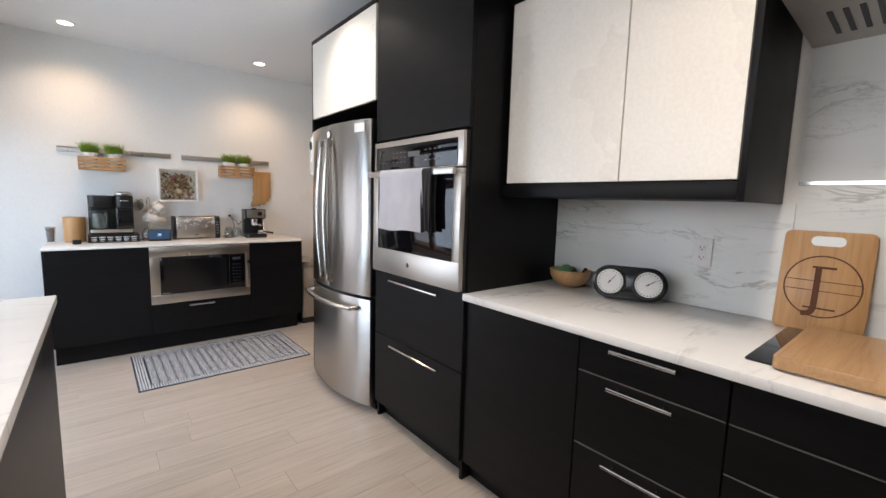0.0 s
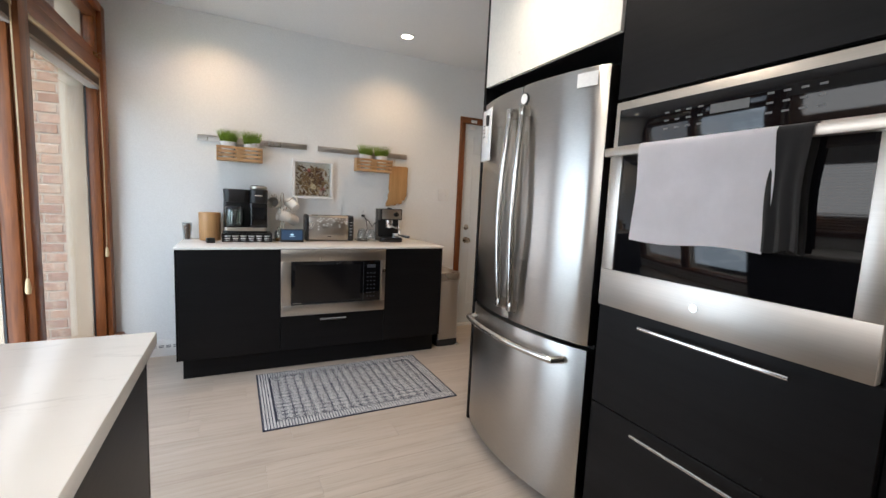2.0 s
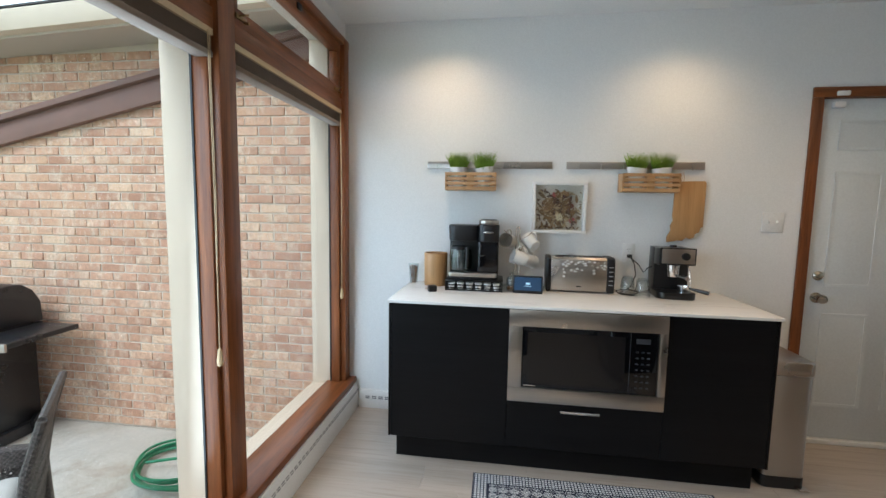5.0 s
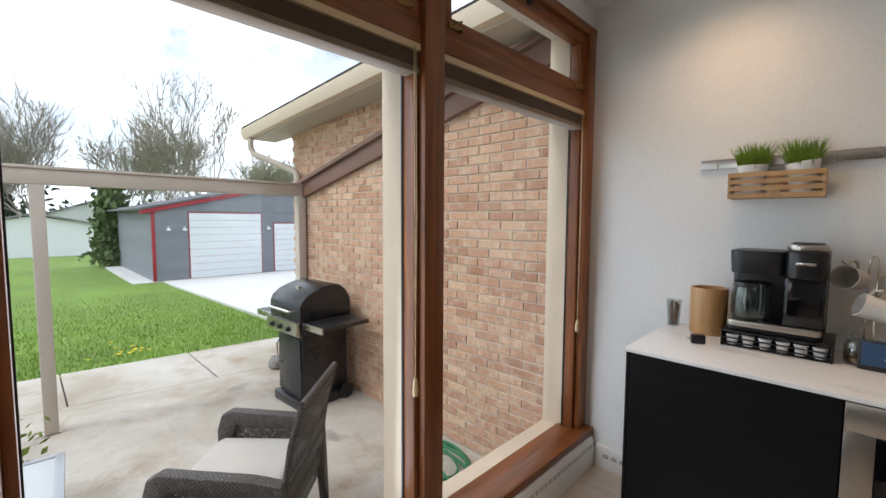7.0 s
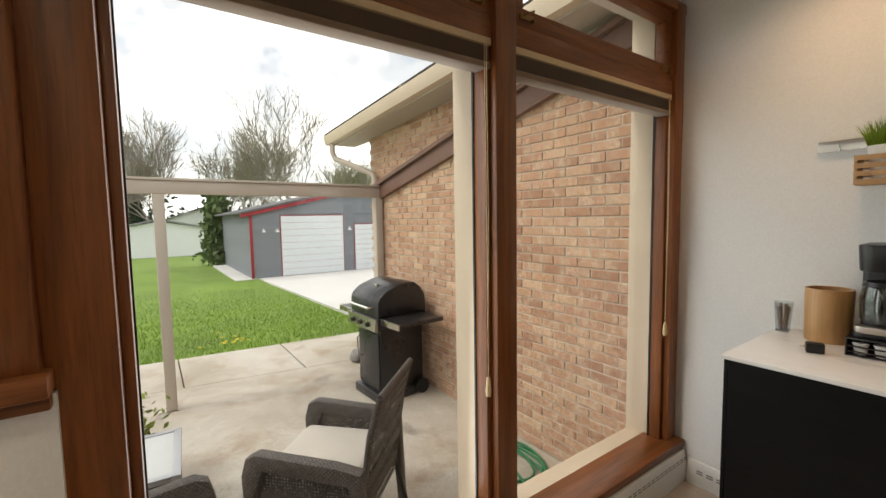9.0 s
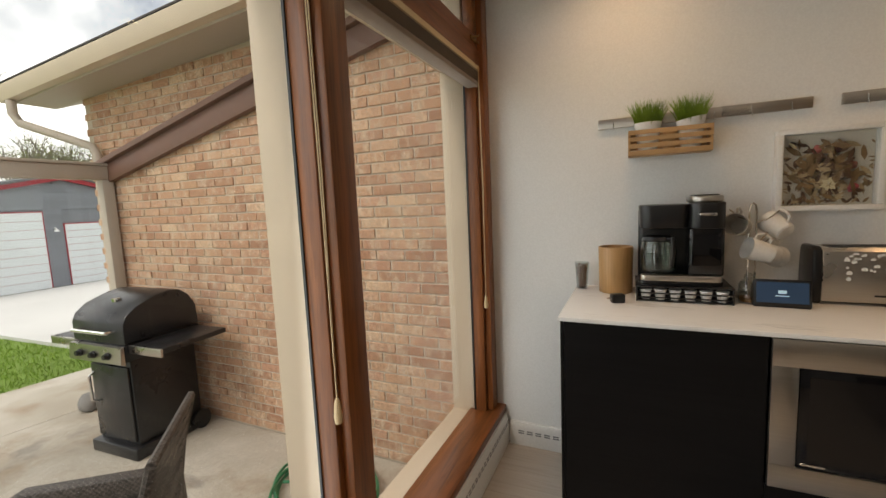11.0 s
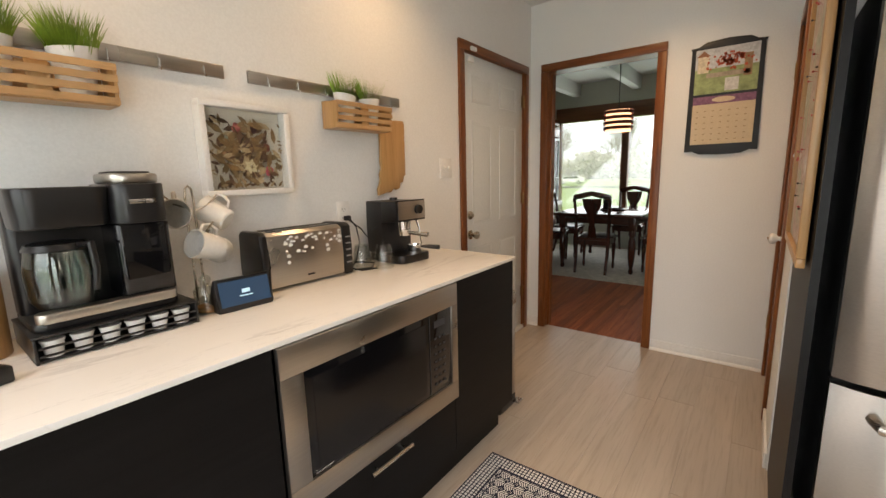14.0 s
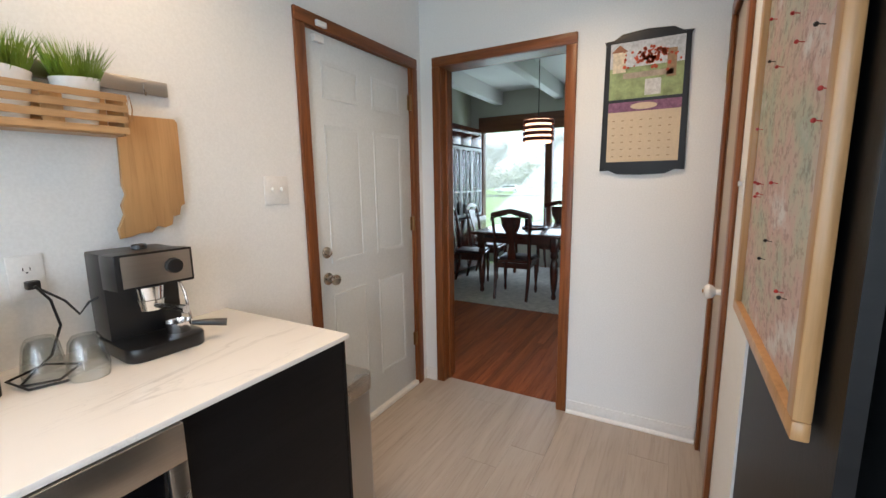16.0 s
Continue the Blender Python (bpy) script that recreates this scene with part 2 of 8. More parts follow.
def hazy_pane():
    """Picture-window glass with a pale translucent veil that stands in for overexposed haze."""
    m, n, l, b = nodes_of("haze_veil_glass")
    n.remove(b)
    clear, veil, sh = n.new("ShaderNodeBsdfTransparent"), n.new("ShaderNodeBsdfTranslucent"), n.new("ShaderNodeMixShader")
    clear.inputs["Color"].default_value, veil.inputs["Color"].default_value = (0.97, 0.98, 0.98, 1), (0.52, 0.53, 0.53, 1)
    l.new(ramp(n, l, noise_node(n, l, coords(n, l), 3, 4, 0.6), [(0.3, (0.22, 0.22, 0.22)), (0.7, (0.34, 0.34, 0.34))]), sh.inputs["Fac"])
    l.new(clear.outputs["BSDF"], sh.inputs[1])
    l.new(veil.outputs["BSDF"], sh.inputs[2])
    l.new(sh.outputs["Shader"], n["Material Output"].inputs["Surface"])
    return m


HAZY = hazy_pane()
PLANK = timber("pale_oak_plank", (0.37, 0.31, 0.255), (0.47, 0.41, 0.35), "x", 0.36, 0.05, 0.55, 0.06)
HARDWOOD = timber("red_hardwood_strip", (0.15, 0.034, 0.010), (0.36, 0.115, 0.034), "x", 0.6, 0.0, 0.8, 0.3, 0.1)
DRIVE = surface("driveway_concrete", (0.62, 0.61, 0.59), 0.85, var=0.1, scale=0.8, fine=40, bump=0.2)
MORTAR = surface("mortar", (0.58, 0.50, 0.41), 0.95, var=0.12, fine=120, bump=0.4)
BROWNP = surface("brown_board_paint", (0.17, 0.09, 0.065), 0.55, var=0.15)
SOFFIT = surface("beige_soffit", (0.50, 0.44, 0.37), 0.7, var=0.05)


def brick_material():
    m, n, l, b = nodes_of("buff_brick")
    v = coords(n, l)
    info = n.new("ShaderNodeObjectInfo")
    geo = n.new("ShaderNodeNewGeometry")
    add = n.new("ShaderNodeMath")
    l.new(info.outputs["Random"], add.inputs[0])
    l.new(geo.outputs["Random Per Island"], add.inputs[1])
    frac = n.new("ShaderNodeMath")
    frac.operation = "FRACT"
    l.new(add.outputs[0], frac.inputs[0])
    c = ramp(n, l, frac.outputs[0], [(0.0, (0.43, 0.235, 0.15)), (0.3, (0.55, 0.33, 0.215)), (0.55, (0.60, 0.38, 0.245)), (0.8, (0.56, 0.325, 0.22)), (1.0, (0.70, 0.49, 0.33))])
    # buff patches, with glare on the brick painted in as extra paleness
    glare_blotch = noise_node(n, l, coords(n, l, (1, 1, 0.6)), 16, 4, 0.6)
    c = mixed(n, l, c, (0.72, 0.58, 0.44), ramp(n, l, glare_blotch, [(0.47, (0, 0, 0)), (0.68, (0.75, 0.75, 0.75))]))
    spots = noise_node(n, l, v, 55, 5, 0.7)
    c = mixed(n, l, c, ramp(n, l, spots, [(0.35, (0.55, 0.5, 0.48)), (0.6, (1.1, 1.08, 1.05))]), 0.8, "MULTIPLY")
    l.new(c, b.inputs["Base Color"])
    b.inputs["Roughness"].default_value = 0.9
    bumped(n, l, b, spots, 0.6, 0.006)
    return m


BRICK = brick_material()


def concrete_material():
    """Old slab: pale trowelled cement with rusty dirt and dark damp stains."""
    m, n, l, b = nodes_of("patio_concrete")
    v = coords(n, l, (1, 1, 1), False)
    big, mid, fine = noise_node(n, l, v, 0.9, 6, 0.6, 0.4), noise_node(n, l, v, 2.6, 7, 0.66, 0.15), noise_node(n, l, v, 70, 4)
    c = ramp(n, l, big, [(0.3, (0.37, 0.32, 0.25)), (0.5, (0.50, 0.455, 0.385)), (0.7, (0.61, 0.58, 0.525))])
    c = mixed(n, l, c, (0.30, 0.205, 0.12), ramp(n, l, mid, [(0.51, (0, 0, 0)), (0.72, (0.62, 0.62, 0.62))]))
    c = mixed(n, l, c, (0.17, 0.15, 0.13), ramp(n, l, noise_node(n, l, v, 1.9, 6, 0.62, 0.25), [(0.62, (0, 0, 0)), (0.72, (0.55, 0.55, 0.55))]))
    c = mixed(n, l, c, ramp(n, l, fine, [(0.35, (0.8, 0.8, 0.8)), (0.6, (1.08, 1.08, 1.08))]), 0.7, "MULTIPLY")
    l.new(c, b.inputs["Base Color"])
    b.inputs["Roughness"].default_value = 0.85
    bumped(n, l, b, fine, 0.3, 0.004)
    return m


CONCRETE = concrete_material()

# ---- mesh tools ----


def box(bm, x0, x1, y0, y1, z0, z1, bevel=0.0, seg=2):
    """A cuboid between two corners, with rounded edges."""
    r = bmesh.ops.create_cube(bm, size=1.0)
    vs = r["verts"]
    sx, sy, sz = x1 - x0, y1 - y0, z1 - z0
    for v in vs:
        v.co = Vector((x0 + (v.co.x + 0.5) * sx, y0 + (v.co.y + 0.5) * sy, z0 + (v.co.z + 0.5) * sz))
    if bevel:
        es = list({e for v in vs for e in v.link_edges})
        bmesh.ops.bevel(bm, geom=es, offset=min(bevel, 0.45 * min(abs(sx), abs(sy), abs(sz))), segments=seg, affect="EDGES", profile=0.5)
    return bm


def ring_frame(p, q):
    d = (q - p).normalized()
    u = d.orthogonal().normalized()
    return u, d.cross(u)


def tube(bm, pts, radius, n=10, caps=True):
    """A round bar along points; radius may be a list."""
    pts = [Vector(p) for p in pts]
    rs = radius if isinstance(radius, (list, tuple)) else [radius] * len(pts)
    rings, u = [], None
    for i, p in enumerate(pts):
        a, b = pts[max(0, i - 1)], pts[min(len(pts) - 1, i + 1)]
        d = (b - a).normalized()
        if u is None:
            u = d.orthogonal().normalized()
        u = (u - d * u.dot(d)).normalized()
        w = d.cross(u)
        rings.append([bm.verts.new(p + rs[i] * (math.cos(2 * math.pi * k / n) * u + math.sin(2 * math.pi * k / n) * w)) for k in range(n)])
    for r, s in zip(rings, rings[1:]):
        for k in range(n):
            bm.faces.new((r[k], r[(k + 1) % n], s[(k + 1) % n], s[k]))
    if caps:
        bm.faces.new(rings[0][::-1])
        bm.faces.new(rings[-1])
    return bm


def lathe(bm, profile, at=(0, 0, 0), n=28, close=False):
    """A turned body: (radius, height) from the axis and up."""
    at, rings = Vector(at), []
    for r, z in profile:
        if r < 1e-5:
            rings.append([bm.verts.new(at + Vector((0, 0, z)))])
        else:
            rings.append([bm.verts.new(at + Vector((r * math.cos(2 * math.pi * k / n), r * math.sin(2 * math.pi * k / n), z))) for k in range(n)])
    for a, b in zip(rings, rings[1:]):
        for k in range(n):
            j = (k + 1) % n
            if len(a) == 1 and len(b) == 1:
                continue
            if len(a) == 1:
                bm.faces.new((a[0], b[j], b[k]))
            elif len(b) == 1:
                bm.faces.new((a[k], a[j], b[0]))
            else:
                bm.faces.new((a[k], a[j], b[j], b[k]))
    return bm


def prism(bm, poly, axis, a, b, bevel=0.0):
    """A flat outline drawn out along an axis: in x it is (y, z), in y it is (x, z), in z it is (x, y)."""
    def put(p, t):
        return {"x": (t, p[0], p[1]), "y": (p[0], t, p[1]), "z": (p[0], p[1], t)}[axis]
    lo, hi = [bm.verts.new(put(p, a)) for p in poly], [bm.verts.new(put(p, b)) for p in poly]
    fs = [bm.faces.new(lo[::-1]), bm.faces.new(hi)]
    for k in range(len(poly)):
        j = (k + 1) % len(poly)
        fs.append(bm.faces.new((lo[k], lo[j], hi[j], hi[k])))
    bmesh.ops.recalc_face_normals(bm, faces=fs)
    if bevel:
        es = list({e for f in fs[:2] for e in f.edges})
        bmesh.ops.bevel(bm, geom=es, offset=bevel, segments=2, affect="EDGES", profile=0.5)
    return bm


def rounded(w, h, r, n=6, cx=0.0, cy=0.0):
    """The outline of a rounded rectangle."""
    out = []
    for k, (sx, sy) in enumerate(((1, 1), (-1, 1), (-1, -1), (1, -1))):
        for i in range(n + 1):
            a = math.pi / 2 * (k + i / n)
            out.append((cx + sx * (w / 2 - r) + r * math.cos(a), cy + sy * (h / 2 - r) + r * math.sin(a)))
    return out


def ball(bm, at, r, scale=(1, 1, 1), n=16):
    m = Matrix.Translation(at) @ Matrix.Diagonal((*[r * s for s in scale], 1))
    bmesh.ops.create_uvsphere(bm, u_segments=n, v_segments=max(6, n // 2), radius=1.0, matrix=m)
    return bm


def mesh_of(name, bm, material, smooth=True):
    bmesh.ops.recalc_face_normals(bm, faces=bm.faces)
    me = bpy.data.meshes.new(name)
    bm.to_mesh(me)
    bm.free()
    me.materials.append(material)
    if smooth:
        me.polygons.foreach_set("use_smooth", [True] * len(me.polygons))
        me.set_sharp_from_angle(angle=radians(35))
    return me


def part(name, bm, material, parent=None, label="", smooth=True):
    """Links a bmesh as ONE mesh object under a thing or a part."""
    ob = new(name, mesh_of(name, bm, material, smooth))
    if parent is not None:
        ob.parent = parent
    if label:
        ob["label"] = label
    return ob


def thing(name, label, category, at=(0, 0, 0), rz=0.0, group=""):
    """An Empty at the base of a thing that parents its parts."""
    e = new(name)
    e.empty_display_size = 0.05
    e.matrix_basis = pose(*at, 0, 0, rz)
    return tagged(e, label, category, group)


def B():
    return bmesh.new()


def setting(name, bm, material, label, category, smooth=True):
    return tagged(part(name, bm, material, None, "", smooth), label, category, kind="structure")


def bar_handle(parent, a, b, out, r=0.006):
    """A steel bar handle between two points, standing off by the vector out."""
    a, b, out = Vector(a), Vector(b), Vector(out)
    d = (b - a).normalized()
    bm = B()
    tube(bm, [a + out, b + out], r, 10)
    for p in (a + d * 0.03, b - d * 0.03):
        tube(bm, [p, p + out], r * 0.8, 8)
    return part("handle", bm, CHROME, parent, "brushed steel bar handle")


def piece_mesh(name, sx, sy, sz, material, chamfer):
    """A small chamfered block centred on its base, for bricks, planks and boards."""
    bm = B()
    box(bm, -sx / 2, sx / 2, -sy / 2, sy / 2, 0, sz, chamfer, 1)
    return mesh_of(name, bm, material, False)


# ---- the large structure ----
FX, FY, H = 3.72, 4.95, 2.55   # east wall, north wall, ceiling
WX = -0.055                     # face of the window wall
KX, PY = 2.66, 3.28            # kitchen wall behind the counter, wall with the closet door
SOUTH = -1.6

bm = B()
box(bm, -0.2, 2.72, FY, FY + 0.06, 0, H)
box(bm, 2.72, 3.64, FY, FY + 0.06, 2.085, H)
box(bm, 3.64, FX + 0.13, FY, FY + 0.06, 0, H)
setting("wall_north", bm, WALL, "smooth wall painted off-white above a coffee bar", "wall", False)
bm = B()
box(bm, FX, FX + 0.13, PY + 0.0, 4.03, 0, H)
box(bm, FX, FX + 0.13, 4.81, FY, 0, H)
box(bm, FX, FX + 0.13, 4.03, 4.81, 2.06, H)
setting("wall_east", bm, WALL, "off-white wall with a wood-cased doorway to the dining room", "wall", False)
bm = B()
box(bm, 2.62, 3.10, PY - 0.1, PY + 0.03, 0, H)
box(bm, 3.10, 3.66, PY - 0.1, PY + 0.03, 2.05, H)
box(bm, 3.66, FX, PY - 0.1, PY + 0.03, 0, H)
setting("wall_closet", bm, WALL, "short off-white wall holding a closet door", "wall", False)
bm = B()
box(bm, KX, KX + 0.1, SOUTH, PY - 0.1, 0, H)
setting("wall_kitchen", bm, WALL, "off-white wall behind the fitted kitchen", "wall", False)
bm = B()
box(bm, -0.2, KX + 0.1, SOUTH - 0.12, SOUTH, 0, H)
setting("wall_south", bm, WALL, "plain off-white wall closing the kitchen", "wall", False)
bm = B()
box(bm, -0.2, 0, SOUTH, 0.3, 0, H)
box(bm, -0.2, 0, 0.3, 2.43, 0, 1.09)
box(bm, -0.2, 0, 0.3, 2.43, 2.1, H)
box(bm, -0.2, 0, 2.43, 2.50, 0, H)
box(bm, -0.2, 0, 2.50, 2.54, 0, 1.09)
box(bm, -0.2 + WX, WX, 2.50, 2.53, 1.09, H)
box(bm, -0.2 + WX, WX, 2.54, 4.945, 0, 0.17)
box(bm, -0.2 + WX, WX, 2.53, 4.945, 2.42, H)
box(bm, -0.2 + WX, WX, 4.945, FY, 0, H)
setting("wall_window", bm, WALL, "off-white wall with tall wood-framed windows", "wall", False)
bm = B()
box(bm, -0.2, FX + 0.13, SOUTH - 0.12, FY + 0.06, H, H + 0.1)
setting("ceiling", bm, CEIL, "flat white painted kitchen ceiling", "ceiling", False)
bm = B()
box(bm, -0.2, FX + 0.06, 3.1, FY + 0.06, -0.15, -0.006)
box(bm, -0.2, KX + 0.1, SOUTH - 0.12, 3.1, -0.15, -0.006)
floor_base = setting("floor", bm, surface("plank_joint", (0.26, 0.21, 0.16), 0.8), "pale greyed oak plank floor with fine joints", "floor", False)

# ---- windows ----


def window(name, y0, y1, label):
    """Tall fixed pane in an oak frame, with a hopper transom over it and cream weatherboards outside."""
    w = tagged(thing(name, label, "window", (WX, (y0 + y1) / 2, 0.0)), kind="structure")
    a, b = (y0 - y1) / 2, (y1 - y0) / 2
    bm = B()
    box(bm, -0.068, -0.002, a, a + 0.022, 0.212, 1.985, 0.003)
    box(bm, -0.068, -0.002, b - 0.022, b, 0.212, 1.985, 0.003)
    part("jamb", bm, TRIM, w)
    bm = B()
    box(bm, -0.10, 0.012, a, b, 1.985, 2.06, 0.004)
    part("transom_bar", bm, TRIMY, w)
    bm = B()
    box(bm, -0.045, 0.006, a + 0.004, b - 0.004, 2.062, 2.125, 0.004)
    box(bm, -0.045, 0.006, a + 0.004, b - 0.004, 2.33, 2.385, 0.004)
    box(bm, -0.045, 0.004, a + 0.004, a + 0.06, 2.125, 2.33, 0.004)
    box(bm, -0.045, 0.004, b - 0.06, b - 0.004, 2.125, 2.33, 0.004)
    sash = part("transom_sash", bm, TRIMY, w, "oak hopper sash")
    bm = B()
    box(bm, -0.028, -0.024, a + 0.06, b - 0.06, 2.125, 2.33)
    p = part("transom_pane", bm, GLASS, w)
    p.visible_shadow = False
    for yy in (a + 0.07, b - 0.07):
        bm = B()
        box(bm, 0.004, 0.014, yy - 0.035, yy + 0.035, 2.085, 2.105, 0.003)
        tube(bm, [(0.012, yy - 0.02, 2.095), (0.03, yy - 0.01, 2.10), (0.034, yy + 0.012, 2.11)], 0.004, 8)
        tube(bm, [(0.012, yy + 0.02, 2.085), (0.03, yy + 0.02, 2.082)], 0.006, 8)
        part("latch", bm, BRASSD, sash, "tarnished brass latch")
    bm = B()
    box(bm, 0.004, 0.018, -0.02, 0.02, 2.345, 2.375, 0.003)
    part("catch", bm, BLACKP, sash)
    bm = B()
    box(bm, -0.074, -0.069, a + 0.022, b - 0.022, 0.2, 1.985)
    p = part("pane", bm, GLASS, w)
    p.visible_shadow = False
    bm = B()
    for yy in (a + 0.022, b - 0.026):
        box(bm, -0.068, -0.06, yy, yy + 0.004, 0.21, 1.98)
    part("glazing_gasket", bm, BLACKP, w)
    bm = B()
    box(bm, -0.2, -0.076, a - 0.046, a + 0.008, 0.10, 2.42, 0.004)
    box(bm, -0.2, -0.076, b - 0.008, b + 0.046, 0.10, 2.42, 0.004)
    box(bm, -0.2, -0.104, a + 0.008, b - 0.008, 0.10, 0.195, 0.004)
    box(bm, -0.2, -0.104, a + 0.008, b - 0.008, 1.99, 2.07, 0.004)
    part("outer_boards", bm, CREAM, w, "cream painted outer boards")
    return w


def shade(y0, y1, label):
    """A cellular shade drawn up under its head rail, with a cord and a wooden tassel."""
    s = thing("window_shade", label, "window shade", (WX, (y0 + y1) / 2, 1.9), group="window shades")
    w = (y1 - y0) / 2
    bm = B()
    box(bm, -0.055, 0.014, -w, w, 0.062, 0.086, 0.003)
    part("head_rail", bm, SHADEC, s)
    bm = B()
    for k in range(9):
        z = 0.060 - k * 0.0055
        prism(bm, [(-0.05, z), (-0.045, z - 0.0048), (0.004, z - 0.0048), (0.010, z - 0.0024), (0.004, z)], "y", -w + 0.004, w - 0.004)
    part("folded_fabric", bm, SHADED, s, "taupe folded honeycomb fabric")["kind"] = "stuff"
    bm = B()
    box(bm, -0.05, 0.012, -w + 0.002, w - 0.002, -0.012, 0.009, 0.004)
    part("bottom_rail", bm, SHADED, s)
    bm = B()
    for d in (-0.004, 0.004):
        tube(bm, [(0.017, w - 0.03 + d, 0.07), (0.022, w - 0.03 + d, -0.5), (0.02, w - 0.03, -1.05)], 0.0016, 6)
    part("cord", bm, SHADEC, s)
    bm = B()
    lathe(bm, [(0, 0), (0.009, 0.003), (0.011, 0.02), (0.007, 0.06), (0.004, 0.068), (0, 0.07)], (0.02, w - 0.03, -1.12), 12)
    part("tassel", bm, SHADEC, s, "pale wooden cord tassel")


BRASSD = surface("tarnished_brass", (0.28, 0.17, 0.07), 0.35, 1.0, 0.2)
SHADEC = surface("shade_cream", (0.56, 0.42, 0.24), 0.6, var=0.05)
SHADED = cloth("shade_taupe", (0.20, 0.135, 0.085), 400)
window("window_1", 3.752, 4.85, "tall fixed window framed in red oak with a transom")
window("window_2", 2.635, 3.656, "tall fixed picture window framed in red oak with a transom")
shade(3.757, 4.845, "cream cellular shade drawn fully up in the corner window")
shade(2.64, 3.651, "cream cellular shade drawn fully up in the picture window")
bm = B()
box(bm, WX - 0.068, WX + 0.03, 3.656, 3.752, 0.212, 2.42, 0.006)
setting("window_mullion", bm, TRIM, "dark red oak post between two windows", "window post")
bm = B()
box(bm, WX - 0.068, WX + 0.03, 4.85, 4.93, 0.212, 2.42, 0.006)
box(bm, WX - 0.068, WX + 0.022, 4.915, 4.944, 0.212, 2.42, 0.004)
setting("window_casing_corner", bm, TRIM, "red oak window casing beside the corner", "window casing")
bm = B()
box(bm, WX - 0.068, WX + 0.04, 2.502, 2.635, 0.10, 2.42, 0.006)
setting("window_post_broad", bm, TRIM, "broad dark red oak post beside the sink window", "window post")
bm = B()
box(bm, -0.02, 0.03, 2.45, 2.525, 1.09, 2.42, 0.006)
setting("window_casing_sink", bm, TRIM, "red oak casing of the sink window", "window casing")
bm = B()
box(bm, WX - 0.10, WX + 0.028, 2.635, 4.944, 2.385, 2.435, 0.006)
setting("window_head_casing", bm, TRIMY, "red oak head casing over two windows", "window casing")
bm = B()
box(bm, WX - 0.10, 0.02, 2.637, 4.946, 0.172, 0.212, 0.007)
setting("window_sill", bm, TRIMY, "low red oak window sill over a heater", "window sill")
# sink window, its shade let down to the sill
ws = tagged(thing("window_3", "sink window with a pleated shade let down", "window", (0, 1.37, 1.09)), kind="structure")
bm = B()
for y0, y1, z0, z1 in ((-1.07, -1.02, 0, 1.01), (1.02, 1.058, 0, 1.01), (-1.02, 1.02, 0, 0.05), (-1.02, 1.02, 0.96, 1.01)):
    box(bm, -0.1, -0.02, y0, y1, z0, z1, 0.003)
part("window_frame", bm, TRIM, ws)
bm = B()
box(bm, -0.072, -0.068, -1.02, 1.02, 0.05, 0.96)
p = part("pane", bm, GLASS, ws)
p.visible_shadow = False
bm = B()
box(bm, 0.0, 0.06, -1.12, 1.17, 0.008, 0.05, 0.006)
box(bm, 0.0, 0.022, -1.1, 1.165, -0.024, 0.006, 0.004)
part("window_sill", bm, TRIMY, ws)
bm = B()
pts = []
for k in range(46):
    pts.append((-0.012 if k % 2 else 0.002, 0.055 + k * 0.02))
for k in range(len(pts) - 1):
    (xa, za), (xb, zb) = pts[k], pts[k + 1]
    vs = [bm.verts.new(c) for c in ((xa, -1.0, za), (xa, 1.0, za), (xb, 1.0, zb), (xb, -1.0, zb))]
    bm.faces.new(vs)
bmesh.ops.remove_doubles(bm, verts=bm.verts, dist=1e-4)
bmesh.ops.solidify(bm, geom=bm.faces[:], thickness=0.002)
part("pleated_shade", bm, cloth("shade_peach", (0.62, 0.44, 0.34), 300), ws, "peach pleated shade let down", False)

# heater below the sill, with its slots
ht = thing("baseboard_heater", "white metal baseboard heater with air slots", "heater", (-0.028, 3.73, 0.0))
bm = B()
prism(bm, [(0.003, 0.0), (0.062, 0.0), (0.066, 0.10), (0.05, 0.165), (0.003, 0.168)], "y", -1.12, 1.2)
part("cover", bm, WHITE, ht)
bm = B()
SLOT = surface("slot_shadow_grey", (0.16, 0.17, 0.18), 0.7)
for k in range(58):
    y = -1.10 + k * 0.04
    for z_ in (0.112, 0.122):
        x_ = 0.066 - 0.016 * (z_ - 0.10) / 0.065
        prism(bm, [(x_ - 0.004, z_), (x_ + 0.0004, z_), (x_ - 0.001, z_ + 0.005), (x_ - 0.006, z_ + 0.005)], "y", y, y + 0.028)
part("air_slots", bm, SLOT, ht, "grey air slots")["kind"] = "stuff"
ht2 = thing("baseboard_heater", "short white heater cover with air slots along the wall", "heater", (0.0, FY, 0.0))
bm = B()
prism(bm, [(-0.003, 0.0), (-0.028, 0.0), (-0.03, 0.10), (-0.02, 0.125), (-0.003, 0.125)], "x", 0.042, 0.42)
part("cover", bm, WHITE, ht2)
bm = B()
for k in range(7):
    for z_ in (0.068, 0.08):
        box(bm, 0.09 + k * 0.046, 0.12 + k * 0.046, -0.031, -0.028, z_, z_ + 0.006)
part("air_slots", bm, SLOT, ht2, "grey air slots")["kind"] = "stuff"

# ---- doors and casings ----


